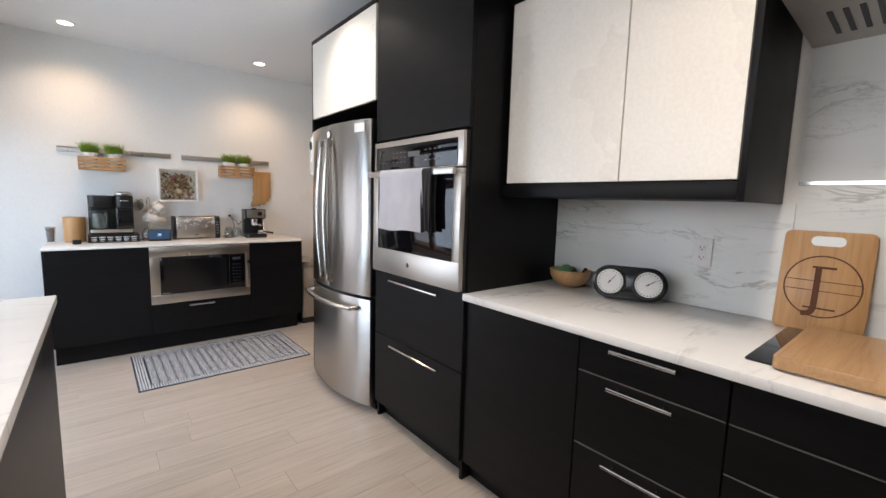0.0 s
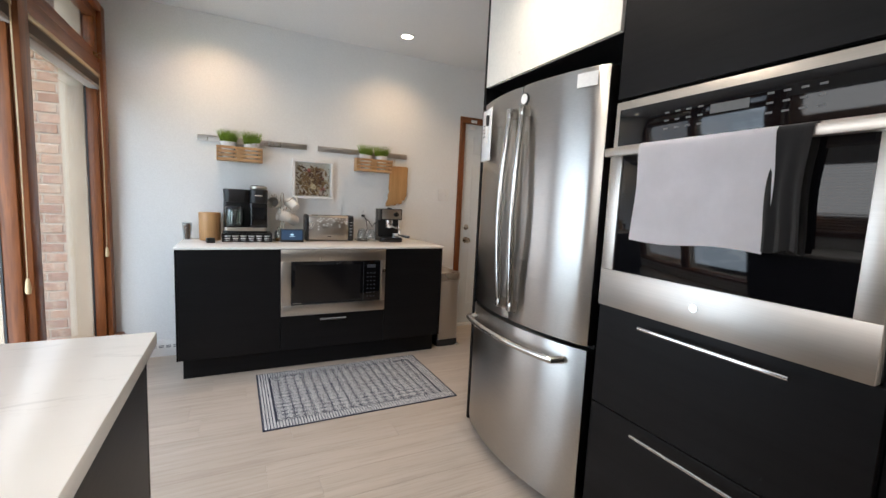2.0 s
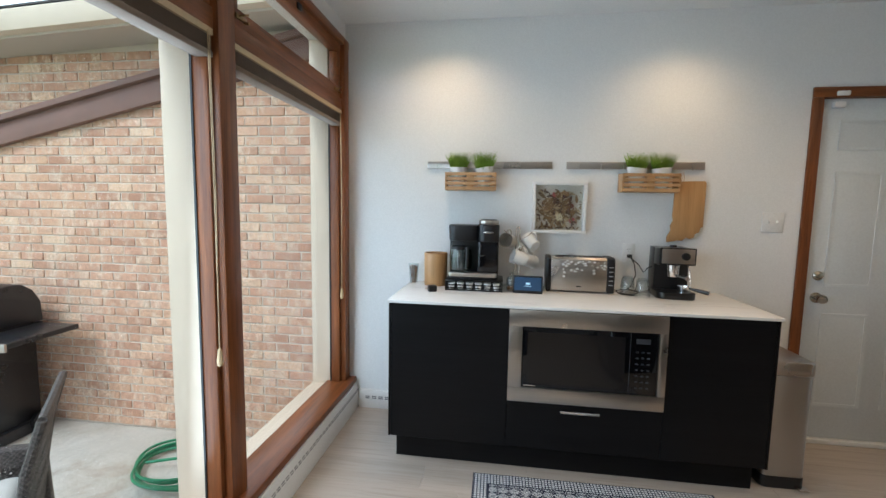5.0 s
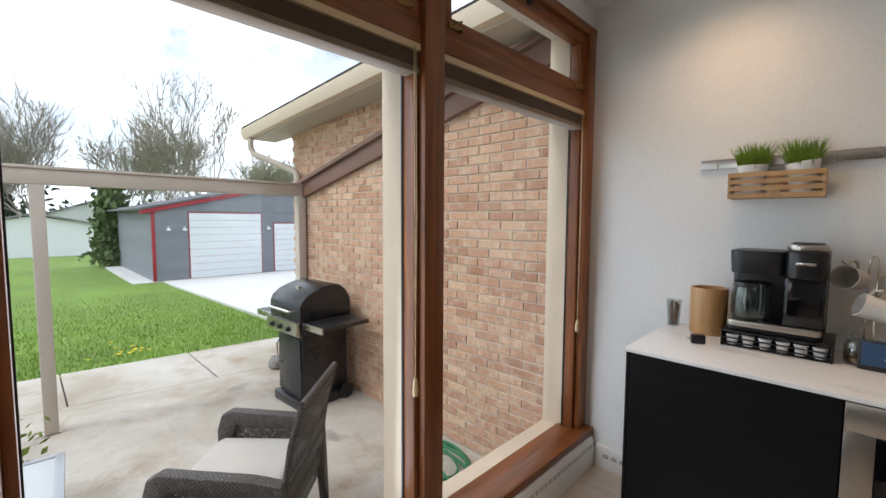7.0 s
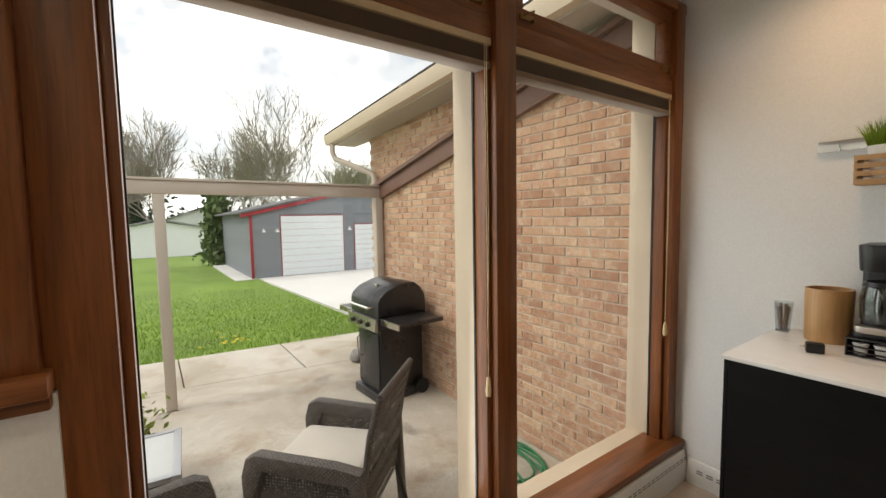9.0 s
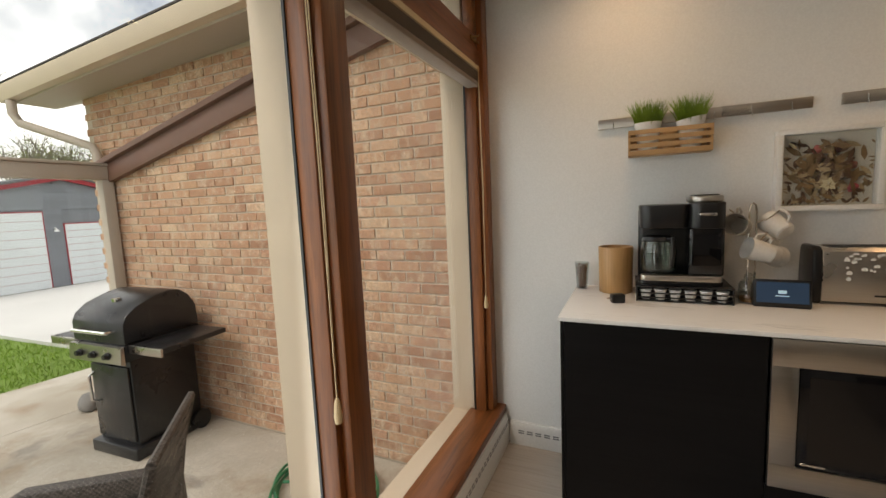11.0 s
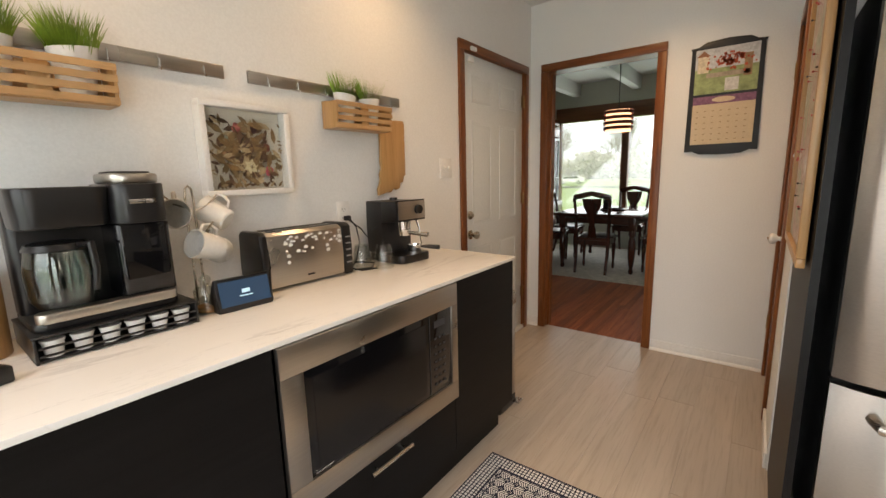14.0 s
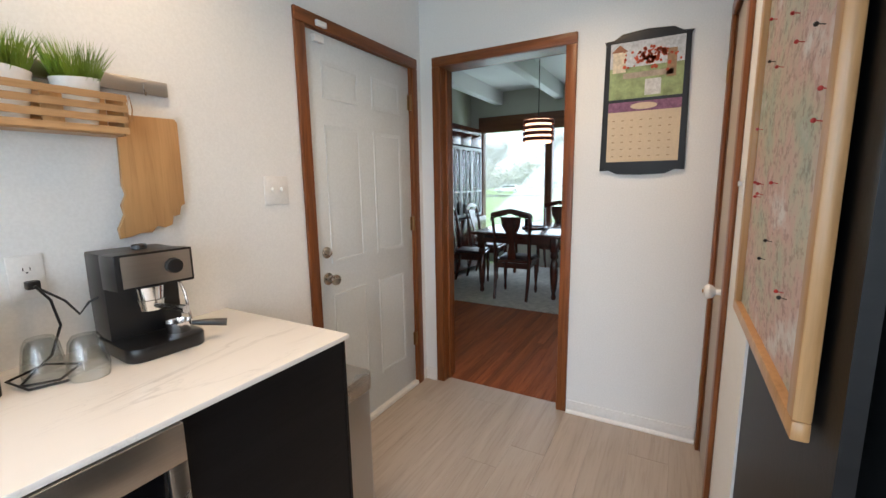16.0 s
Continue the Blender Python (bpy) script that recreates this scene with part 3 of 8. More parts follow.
def panel_door(name, label, x0, x1, y, z0, z1):
    """A six-panel leaf in a wall that faces -y."""
    d = tagged(thing(name, label, "door", ((x0 + x1) / 2, y, z0)), kind="structure")
    w, h = x1 - x0, z1 - z0
    bm = B()
    box(bm, -w / 2, w / 2, 0.0, 0.042, 0.0, h, 0.002)
    part("leaf", bm, DOORW, d)
    st, mid = 0.105, 0.11
    pw = (w - 2 * st - mid) / 2
    rows = [(0.20, 0.77), (0.93, 1.60), (1.72, h - 0.12)]
    for (za, zb) in rows:
        for s in (-1, 1):
            cx = s * (mid / 2 + pw / 2)
            bm = B()
            for inset, depth, z_in in ((0.0, -0.006, 0.0),):
                o = [(cx - pw / 2, za), (cx + pw / 2, za), (cx + pw / 2, zb), (cx - pw / 2, zb)]
                i1 = [(cx - pw / 2 + 0.018, za + 0.018), (cx + pw / 2 - 0.018, za + 0.018), (cx + pw / 2 - 0.018, zb - 0.018), (cx - pw / 2 + 0.018, zb - 0.018)]
                i2 = [(cx - pw / 2 + 0.05, za + 0.05), (cx + pw / 2 - 0.05, za + 0.05), (cx + pw / 2 - 0.05, zb - 0.05), (cx - pw / 2 + 0.05, zb - 0.05)]
                loops = [[bm.verts.new((a, yy, b)) for a, b in o_] for o_, yy in ((o, 0.001), (o, -0.0045), (i1, -0.0035), (i1, -0.0008), (i2, -0.006))]
                for la, lb in zip(loops, loops[1:]):
                    for k in range(4):
                        bm.faces.new((la[k], la[(k + 1) % 4], lb[(k + 1) % 4], lb[k]))
                bm.faces.new(loops[-1])
            part("panel", bm, DOORW, d)
    return d


def casing(name, axis, at, a0, a1, top, out, label):
    """Three boards round an opening on one side of a wall, and the jamb inside it."""
    c = tagged(thing(name, label, "door casing", (0, 0, 0)), kind="structure")
    wd = 0.057
    for n_, (u0, u1, z0, z1) in (("side_casing", (a0 - wd, a0, 0, top)), ("side_casing", (a1, a1 + wd, 0, top)), ("head_casing", (a0 - wd, a1 + wd, top, top + wd))):
        bm = B()
        if axis == "y":
            box(bm, u0, u1, min(at, at + out), max(at, at + out), z0, z1, 0.005)
        else:
            box(bm, min(at, at + out), max(at, at + out), u0, u1, z0, z1, 0.005)
        part(n_, bm, TRIM if n_[0] == "s" else (TRIMX if axis == "y" else TRIMY), c)
    return c


casing("door_casing", "y", FY, 2.765, 3.60, 2.04, -0.018, "red oak casing round a white entry door")
bm = B()
box(bm, 2.722, 2.765, FY + 0.002, FY + 0.06, 0, 2.085)
box(bm, 3.60, 3.638, FY + 0.002, FY + 0.06, 0, 2.085)
box(bm, 2.765, 3.60, FY + 0.002, FY + 0.06, 2.04, 2.085)
setting("door_jamb", bm, TRIM, "red oak jamb of the entry door", "door jamb", False)
door = panel_door("door_1", "closed pale grey-white six-panel entry door", 2.768, 3.597, FY + 0.012, 0.03, 2.037)
bm = B()
box(bm, 2.766, 3.599, FY - 0.012, FY + 0.055, 0.0, 0.026, 0.003)
setting("threshold", bm, WHITE, "pale threshold under the entry door", "threshold")


def turned(parent, name, at, prof, material, label=""):
    """A turned fitting whose axis points to -y."""
    bm = B()
    lathe(bm, prof, (0, 0, 0), 20)
    bmesh.ops.transform(bm, matrix=Matrix.Translation(at) @ Matrix.Rotation(radians(90), 4, "X"), verts=bm.verts)
    return part(name, bm, material, parent, label)


NICKEL = surface("satin_nickel", (0.50, 0.46, 0.40), 0.25, 1.0, 0.08, bump=0)
turned(door, "door_handle", (-0.345, -0.001, 0.862), [(0, 0), (0.03, 0), (0.031, 0.006), (0.016, 0.012), (0.013, 0.03), (0.022, 0.04), (0.027, 0.052), (0.024, 0.064), (0.012, 0.07), (0, 0.07)], NICKEL, "satin nickel door knob")
turned(door, "deadbolt", (-0.345, -0.001, 0.992), [(0, 0), (0.028, 0), (0.028, 0.008), (0.02, 0.016), (0.012, 0.018), (0.01, 0.03), (0, 0.03)], NICKEL, "satin nickel deadbolt")
for hz in (0.25, 1.02, 1.76):
    bm = B()
    tube(bm, [(0.413, -0.016, hz), (0.413, -0.016, hz + 0.09)], 0.006, 8)
    box(bm, 0.395, 0.411, -0.006, -0.001, hz, hz + 0.09, 0.001)
    part("hinge", bm, BRASSD, door, "brass hinge")
sensor = thing("door_sensor", "small white alarm contact at the door head", "sensor", (2.85, FY + 0.01, 1.985))
bm = B()
box(bm, -0.03, 0.03, -0.022, 0.0, 0.0, 0.032, 0.004)
part("magnet", bm, WHITE, sensor)
bm = B()
box(bm, -0.03, 0.03, -0.045, -0.029, 0.06, 0.085, 0.004)
part("switch", bm, WHITE, sensor)

casing("doorway_casing", "x", FX, 4.04, 4.80, 2.05, -0.018, "red oak casing round the open dining doorway")
casing("doorway_casing", "x", FX + 0.13, 4.04, 4.80, 2.05, 0.018, "red oak casing on the dining side of the doorway")
bm = B()
box(bm, FX + 0.001, FX + 0.129, 4.03, 4.04, 0, 2.05)
box(bm, FX + 0.001, FX + 0.129, 4.80, 4.81, 0, 2.05)
box(bm, FX + 0.001, FX + 0.129, 4.03, 4.81, 2.05, 2.06)
box(bm, FX + 0.05, FX + 0.085, 4.04, 4.052, 0, 2.04, 0.002)
box(bm, FX + 0.05, FX + 0.085, 4.788, 4.80, 0, 2.04, 0.002)
setting("doorway_jamb", bm, TRIM, "red oak jamb lining the dining doorway", "door jamb", False)

cy = PY + 0.03
casing("closet_casing", "y", cy, 3.115, 3.645, 2.04, 0.018, "red oak casing round a narrow closet door")
cd = tagged(thing("door_2", "narrow cream closet door with a white knob", "door", (3.38, cy - 0.004, 0.01)), kind="structure")
bm = B()
box(bm, -0.265, 0.265, -0.038, 0.0, 0, 2.03, 0.003)
part("leaf", bm, SOFFIT, cd)
bm = B()
box(bm, 3.10, 3.115, PY - 0.1, cy - 0.001, 0, 2.05)
box(bm, 3.645, 3.66, PY - 0.1, cy - 0.001, 0, 2.05)
box(bm, 3.115, 3.645, PY - 0.1, cy - 0.001, 2.04, 2.05)
setting("closet_jamb", bm, TRIM, "red oak jamb of the closet door", "door jamb", False)
bm = B()
lathe(bm, [(0, 0), (0.028, 0), (0.028, 0.005), (0.012, 0.01), (0.011, 0.03), (0.024, 0.042), (0.028, 0.055), (0.022, 0.066), (0.008, 0.07), (0, 0.07)], (0, 0, 0), 20)
bmesh.ops.transform(bm, matrix=Matrix.Translation((-0.19, 0.0, 0.92)) @ Matrix.Rotation(radians(-90), 4, "X"), verts=bm.verts)
kn = part("door_handle", bm, WHITE, cd, "white porcelain knob with a brass centre")
bm = B()
lathe(bm, [(0, 0.0), (0.008, 0.0), (0.007, 0.005), (0, 0.006)], (0, 0, 0), 12)
bmesh.ops.transform(bm, matrix=Matrix.Translation((-0.19, 0.069, 0.92)) @ Matrix.Rotation(radians(-90), 4, "X"), verts=bm.verts)
part("knob_cap", bm, BRASSD, kn, "brass cap")
for hz in (0.3, 1.75):
    bm = B()
    tube(bm, [(0.27, 0.02, hz), (0.27, 0.02, hz + 0.09)], 0.006, 8)
    part("hinge", bm, BRASSD, cd)


def skirting(name, x0, x1, y0, y1):
    bm = B()
    box(bm, x0, x1, y0, y1, 0.0, 0.075, 0.004)
    if x1 - x0 < y1 - y0:
        prism(bm, [(x0 - 0.013, 0.0), (x0 - 0.013, 0.006), (x0 - 0.006, 0.015), (x0 - 0.0005, 0.018), (x0 - 0.0005, 0.0)], "y", y0, y1)
    setting(name, bm, WHITE, "low white painted baseboard", "baseboard")


skirting("baseboard_east", FX - 0.012, FX - 0.001, cy + 0.02, 3.98)
skirting("baseboard_east_b", FX - 0.012, FX - 0.001, 4.86, FY - 0.001)
skirting("baseboard_closet", 2.625, 3.055, cy + 0.001, cy + 0.013)
skirting("baseboard_north", 2.33, 2.70, FY - 0.012, FY - 0.001)
skirting("baseboard_north_b", 3.66, FX - 0.013, FY - 0.012, FY - 0.001)

# ---- fitted kitchen ----
CF = 2.0          # fronts of the base cabinets
TY0, TY1 = 1.61, 2.385


def front(parent, name, y0, y1, z0, z1, x, material=None, th=0.019):
    bm = B()
    box(bm, x, x + th, y0 + 0.0015, y1 - 0.0015, z0 + 0.0015, z1 - 0.0015, 0.0012, 1)
    return part(name, bm, material or EBONYZ, parent)


oven_tower = thing("oven_cabinet", "tall black-brown cabinet housing a wall oven", "cabinet", (0, 0, 0))
bm = B()
box(bm, 2.003, KX - 0.001, TY0, TY0 + 0.018, 0.0, 2.5, 0.001, 1)
part("side_panel", bm, EBONYZ, oven_tower, "", False)
bm = B()
box(bm, 2.003, KX - 0.001, TY1 - 0.018, TY1, 0.0, 2.5, 0.001, 1)
part("side_panel", bm, EBONYZ, oven_tower, "", False)
bm = B()
box(bm, 2.05, KX - 0.001, TY0 + 0.018, TY1 - 0.018, 0.0, 2.5)
part("body", bm, EBONYZ, oven_tower, "", False)
front(oven_tower, "top_door", TY0 + 0.0, TY1, 1.64, 2.495, 1.982)
d1 = front(oven_tower, "drawer_front", TY0, TY1, 0.535, 0.91, 1.982)
d2 = front(oven_tower, "drawer_front", TY0, TY1, 0.10, 0.533, 1.982)
bar_handle(d1, (1.981, 1.77, 0.872), (1.981, 2.19, 0.872), (-0.03, 0, 0))
bar_handle(d2, (1.981, 1.76, 0.502), (1.981, 2.18, 0.502), (-0.03, 0, 0))

oven = thing("wall_oven", "stainless wall oven with a dark glass door", "oven", (1.985, (TY0 + TY1) / 2, 0.914))
hw = 0.372
bm = B()
box(bm, 0.0, 0.06, -hw, hw, 0.0, 0.711, 0.003)
part("body", bm, BLACKP, oven)
bm = B()
box(bm, -0.022, -0.001, -hw, hw, 0.557, 0.711, 0.003)
cp = part("control_panel", bm, STEELY, oven, "brushed steel control panel")
bm = B()
box(bm, -0.025, -0.0225, -hw + 0.035, hw - 0.02, 0.562, 0.683, 0.001)
part("control_glass", bm, BLACKG, cp, "black glass touch panel")
bm = B()
for k in range(3):
    for j in range(4):
        box(bm, -0.0262, -0.0252, 0.06 + j * 0.035, 0.075 + j * 0.035, 0.595 + k * 0.024, 0.60 + k * 0.024)
        box(bm, -0.0262, -0.0252, -0.22 + j * 0.035, -0.205 + j * 0.035, 0.595 + k * 0.024, 0.60 + k * 0.024)
box(bm, -0.0262, -0.0252, -0.06, 0.04, 0.62, 0.645)
part("touch_keys", bm, surface("dim_print", (0.10, 0.10, 0.10), 0.4), cp, "grey printed touch keys")["kind"] = "stuff"
bm = B()
for y0, y1, z0, z1 in ((-hw, hw, 0.0, 0.131), (-hw, hw, 0.526, 0.55), (-hw, -hw + 0.05, 0.131, 0.526), (hw - 0.05, hw, 0.131, 0.526)):
    box(bm, -0.03, -0.001, y0, y1, z0, z1, 0.002)
od = part("door_frame", bm, STEELY, oven, "brushed steel door frame")
bm = B()
box(bm, -0.026, -0.004, -hw + 0.048, hw - 0.048, 0.129, 0.528, 0.001)
part("door_glass", bm, BLACKG, od, "dark oven door glass")
bm = B()
box(bm, -0.077, -0.059, -hw + 0.002, hw - 0.012, 0.521, 0.549, 0.004)
for yy in (-hw + 0.045, hw - 0.035):
    box(bm, -0.06, -0.028, yy - 0.014, yy + 0.014, 0.524, 0.546, 0.003)
part("handle", bm, STEELY, od, "flat steel towel-bar handle")
bm = B()
lathe(bm, [(0, 0), (0.012, 0), (0.012, 0.002), (0, 0.002)], (0, 0, 0), 16)
bmesh.ops.transform(bm, matrix=Matrix.Translation((-0.031, 0.02, 0.068)) @ Matrix.Rotation(radians(-90), 4, "Y"), verts=bm.verts)
part("badge", bm, CHROME, od)

fridge_top = thing("fridge_cabinet", "ivory-fronted cabinet over the refrigerator in black-brown panels", "cabinet", (0, 0, 0))
bm = B()
box(bm, 1.98, KX - 0.042, PY + 0.004, PY + 0.024, 0.0, 2.42)
part("side_panel", bm, EBONYZ, fridge_top)
bm = B()
box(bm, 1.998, KX - 0.042, TY1 + 0.002, PY + 0.003, 1.878, 2.42)
part("body", bm, EBONYZ, fridge_top)
front(fridge_top, "door", TY1 + 0.012, PY + 0.003, 1.878, 2.395, 1.978, IVORY)
bm = B()
box(bm, 1.976, 1.997, TY1 + 0.002, PY + 0.003, 2.397, 2.42, 0.001)
part("top_trim", bm, EBONYZ, fridge_top)

# refrigerator with bowed doors
fr = thing("refrigerator", "stainless french-door refrigerator with a bottom freezer", "refrigerator", (2.0, 2.822, 0.0))
FW = 0.417
HANDLE = surface("satin_handle_steel", (0.58, 0.56, 0.53), 0.22, 1.0, 0.04, bump=0)


def bowed(y0, y1, z0, z1, depth=0.05, bow=0.07):
    """A door slab whose front bows outward over the full width of the refrigerator."""
    bm, n = B(), 14
    fr_, bk = [], []
    for k in range(n + 1):
        y = y0 + (y1 - y0) * k / n
        x = -depth - bow * (1 - (y / FW) ** 2)
        edge = 0.008 if k in (0, n) else 0.0
        fr_.append((x + edge, y))
        bk.append((0.0, y))
    poly = fr_ + bk[::-1]
    prism(bm, poly, "z", z0, z1, 0.004)
    return bm


bm = B()
box(bm, 0.004, 0.62, -FW + 0.008, FW - 0.008, 0.035, 1.755, 0.004)
part("body", bm, surface("dark_fridge_case", (0.02, 0.02, 0.021), 0.5), fr, "dark grey case")
dl = part("door", bowed(0.0025, FW, 0.735, 1.77), STEEL, fr)
dr = part("door", bowed(-FW, -0.0025, 0.735, 1.77), STEEL, fr)
fz = part("freezer_drawer", bowed(-FW, FW, 0.05, 0.718), STEEL, fr)
bm = B()
box(bm, 0.02, 0.6, -FW + 0.03, FW - 0.03, 0.0, 0.06)
part("foot_grille", bm, BLACKP, fr)
for s, p_ in ((1, dl), (-1, dr)):
    bm = B()
    hy = 0.034 if s > 0 else 0.056
    pts = [(-0.115, s * hy, 0.79), (-0.145, s * hy, 0.81)]
    pts += [(-0.148 - 0.022 * math.sin(math.pi * k / 12), s * (hy + 0.006 * math.sin(math.pi * k / 12)), 0.83 + k * 0.0665) for k in range(13)]
    pts += [(-0.145, s * hy, 1.655), (-0.115, s * hy, 1.67)]
    tube(bm, pts, 0.0155, 14)
    for q in (pts[1], pts[-2]):
        box(bm, q[0] - 0.016, -0.108, q[1] - 0.015, q[1] + 0.015, q[2] - 0.022, q[2] + 0.022, 0.006)
    part("handle", bm, HANDLE, p_, "curved steel handle")
bm = B()
pts = [(-0.06 - 0.06 * (1 - (y / FW) ** 2), y, 0.66) for y in (-0.335,)] + [(-0.105 - 0.07 * (1 - (y / FW) ** 2), y, 0.66) for y in [-0.325 + 0.65 * k / 14 for k in range(15)]] + [(-0.06 - 0.06 * (1 - (0.335 / FW) ** 2), 0.335, 0.66)]
tube(bm, pts, 0.015, 14)
part("handle", bm, HANDLE, fz, "long bowed steel freezer handle")
bm = B()
lathe(bm, [(0, 0), (0.027, 0), (0.027, 0.006), (0.024, 0.008), (0, 0.008)], (0, 0, 0), 28)
bmesh.ops.transform(bm, matrix=Matrix.Translation((-0.117, -0.03, 1.71)) @ Matrix.Rotation(radians(-90), 4, "Y"), verts=bm.verts)
bd = part("badge", bm, BLACKP, dr, "round dark-rimmed badge")
bm = B()
lathe(bm, [(0, 0), (0.0215, 0), (0.0215, 0.001), (0, 0.001)], (0, 0, 0), 28)
bmesh.ops.transform(bm, matrix=Matrix.Translation((-0.1255, -0.03, 1.71)) @ Matrix.Rotation(radians(-90), 4, "Y"), verts=bm.verts)
part("badge_face", bm, WHITE, bd)
bm = B()
prism(bm, [(-0.0685, -0.385), (-0.0905, -0.305), (-0.089, -0.304), (-0.067, -0.384)], "z", 1.70, 1.75)
part("energy_label", bm, WHITE, dr, "small white printed label")

# base cabinets to the south of the tower
base = thing("base_cabinet", "black-brown base cabinets with steel bar handles", "cabinet", (0, 0, 0))
bm = B()
box(bm, CF + 0.02, KX - 0.001, SOUTH + 0.01, TY0 - 0.002, 0.1, 0.878)
box(bm, CF + 0.06, KX - 0.001, SOUTH + 0.01, TY0 - 0.002, 0.0, 0.1)
part("body", bm, EBONYZ, base)
front(base, "panel", 1.036, TY0 - 0.002, 0.1, 0.876, CF)
# pale colour of the thin strips along the lower drawer tops
EDGE = surface("pale_edge", (0.13, 0.12, 0.11), 0.5)
for y0, y1 in ((0.585, 1.034), (-0.03, 0.583), (-0.6, -0.032)):
    for z0, z1 in ((0.752, 0.876), (0.487, 0.75), (0.10, 0.485)) if y0 > 0.5 else ((0.752, 0.876), (0.61, 0.75), (0.10, 0.608)):
        f_ = front(base, "drawer_front", y0, y1, z0, z1, CF)
        if z1 < 0.8:
            part("edge_strip", box(B(), CF - 0.0012, CF + 0.004, y0 + 0.002, y1 - 0.002, z1 - 0.0008, z1 + 0.0016), EDGE, f_, "thin pale strip along the drawer top")
        if y0 > 0.5:
            m_ = (y0 + y1) / 2
            zt = z1 - 0.02 if z1 > 0.8 else z1 - 0.018
            bar_handle(f_, (CF, m_ - 0.10, zt), (CF, m_ + 0.10, zt), (-0.034, 0, 0))
worktop = setting("worktop_range", box(B(), 1.968, KX - 0.001, SOUTH + 0.005, TY0 - 0.002, 0.88, 0.91, 0.003), QUARTZ, "white veined quartz worktop beside the cooktop", "worktop")
setting("splashback", box(B(), KX - 0.016, KX - 0.0015, 0.616, TY0 - 0.002, 0.911, 1.345), SPLASH, "pale veined marble splashback", "splashback")
setting("splashback_range", box(B(), KX - 0.016, KX - 0.0015, SOUTH + 0.01, 0.6145, 0.911, 1.408), SPLASH, "pale veined marble splashback behind the cooktop", "splashback")
setting("splashback_upper", box(B(), KX - 0.016, KX - 0.0015, SOUTH + 0.01, 0.6145, 1.42, 2.3), SPLASH, "pale veined marble panel under the hood", "splashback")
setting("splashback_joint", box(B(), KX - 0.02, KX - 0.002, SOUTH + 0.01, 0.6145, 1.4085, 1.4195), CHROME, "thin bright joint strip between marble panels", "trim")

upper = thing("wall_cabinet", "wall cabinets with glossy ivory doors in black-brown frames", "cabinet", (0, 0, 0))
bm = B()
box(bm, 2.222, KX - 0.001, 0.675, TY0 - 0.002, 1.402, 2.19)
part("body", bm, EBONYZ, upper)
front(upper, "door", 1.047, 1.585, 1.405, 2.185, 2.2, IVORY)
front(upper, "door", 0.677, 1.045, 1.405, 2.185, 2.2, IVORY)
bm = B()
box(bm, 2.2, KX - 0.018, 0.675, TY0 - 0.003, 1.345, 1.4, 0.001)
part("light_rail", bm, EBONYZ, upper)
bm = B()
box(bm, 2.195, KX - 0.018, 0.654, 0.673, 1.34, 2.5, 0.001)
part("end_panel", bm, EBONYZ, upper)
bm = B()
box(bm, 2.205, KX - 0.001, 0.674, TY0 - 0.002, 2.192, 2.5, 0.001)
part("top_panel", bm, EBONYZ, upper)

# counter under the sink window
sinkc = thing("sink_cabinet", "black-brown base cabinets under the sink window", "cabinet", (0, 0, 0))
bm = B()
box(bm, 0.004, 0.555, SOUTH + 0.01, 2.43, 0.1, 0.876)
box(bm, 0.004, 0.505, SOUTH + 0.01, 2.425, 0.0, 0.1)
part("body", bm, EBONYZ, sinkc)
front(sinkc, "panel", 1.25, 2.432, 0.0, 0.875, 0.556)
front(sinkc, "end_panel", 2.432, 2.447, 0.0, 0.875, 0.05, EBONYZ, 0.525)
dish = thing("dishwasher", "stainless dishwasher front with a bar handle", "dishwasher", (0.557, 0.94, 0.1))
bm = B()
box(bm, 0.0, 0.022, -0.298, 0.298, 0.0, 0.75, 0.003)
part("door", bm, STEELY, dish)
bar_handle(dish, (0.022, -0.24, 0.66), (0.022, 0.24, 0.66), (0.035, 0, 0), 0.009)
setting("worktop_sink", box(B(), 0.004, 0.595, SOUTH + 0.005, 2.458, 0.877, 0.91, 0.003), QUARTZ, "white veined quartz worktop under the sink window", "worktop")

# ---- coffee bar ----
BX0, BX1, BYF = 0.405, 2.29, 4.355
barc = thing("coffee_bar_cabinet", "black-brown coffee bar cabinet with a built-in microwave", "cabinet", (0, 0, 0))
bm = B()
box(bm, BX0 + 0.012, 1.033, BYF + 0.02, FY - 0.034, 0.145, 0.880)
box(bm, 1.033, 1.796, BYF + 0.02, FY - 0.034, 0.145, 0.40)
box(bm, 1.796, BX1 - 0.012, BYF + 0.02, FY - 0.034, 0.145, 0.880)
box(bm, 1.033, 1.796, FY - 0.1, FY - 0.034, 0.40, 0.880)
part("body", bm, EBONY, barc, "", False)
bm = B()
box(bm, BX0 + 0.03, BX1 - 0.03, BYF + 0.065, FY - 0.04, 0.0, 0.144)
part("toe_kick", bm, EBONY, barc)


def bar_front(name, x0, x1, z0, z1):
    bm = B()
    box(bm, x0 + 0.0015, x1 - 0.0015, BYF, BYF + 0.019, z0 + 0.0015, z1 - 0.0015, 0.0012, 1)
    return part(name, bm, EBONY, barc)


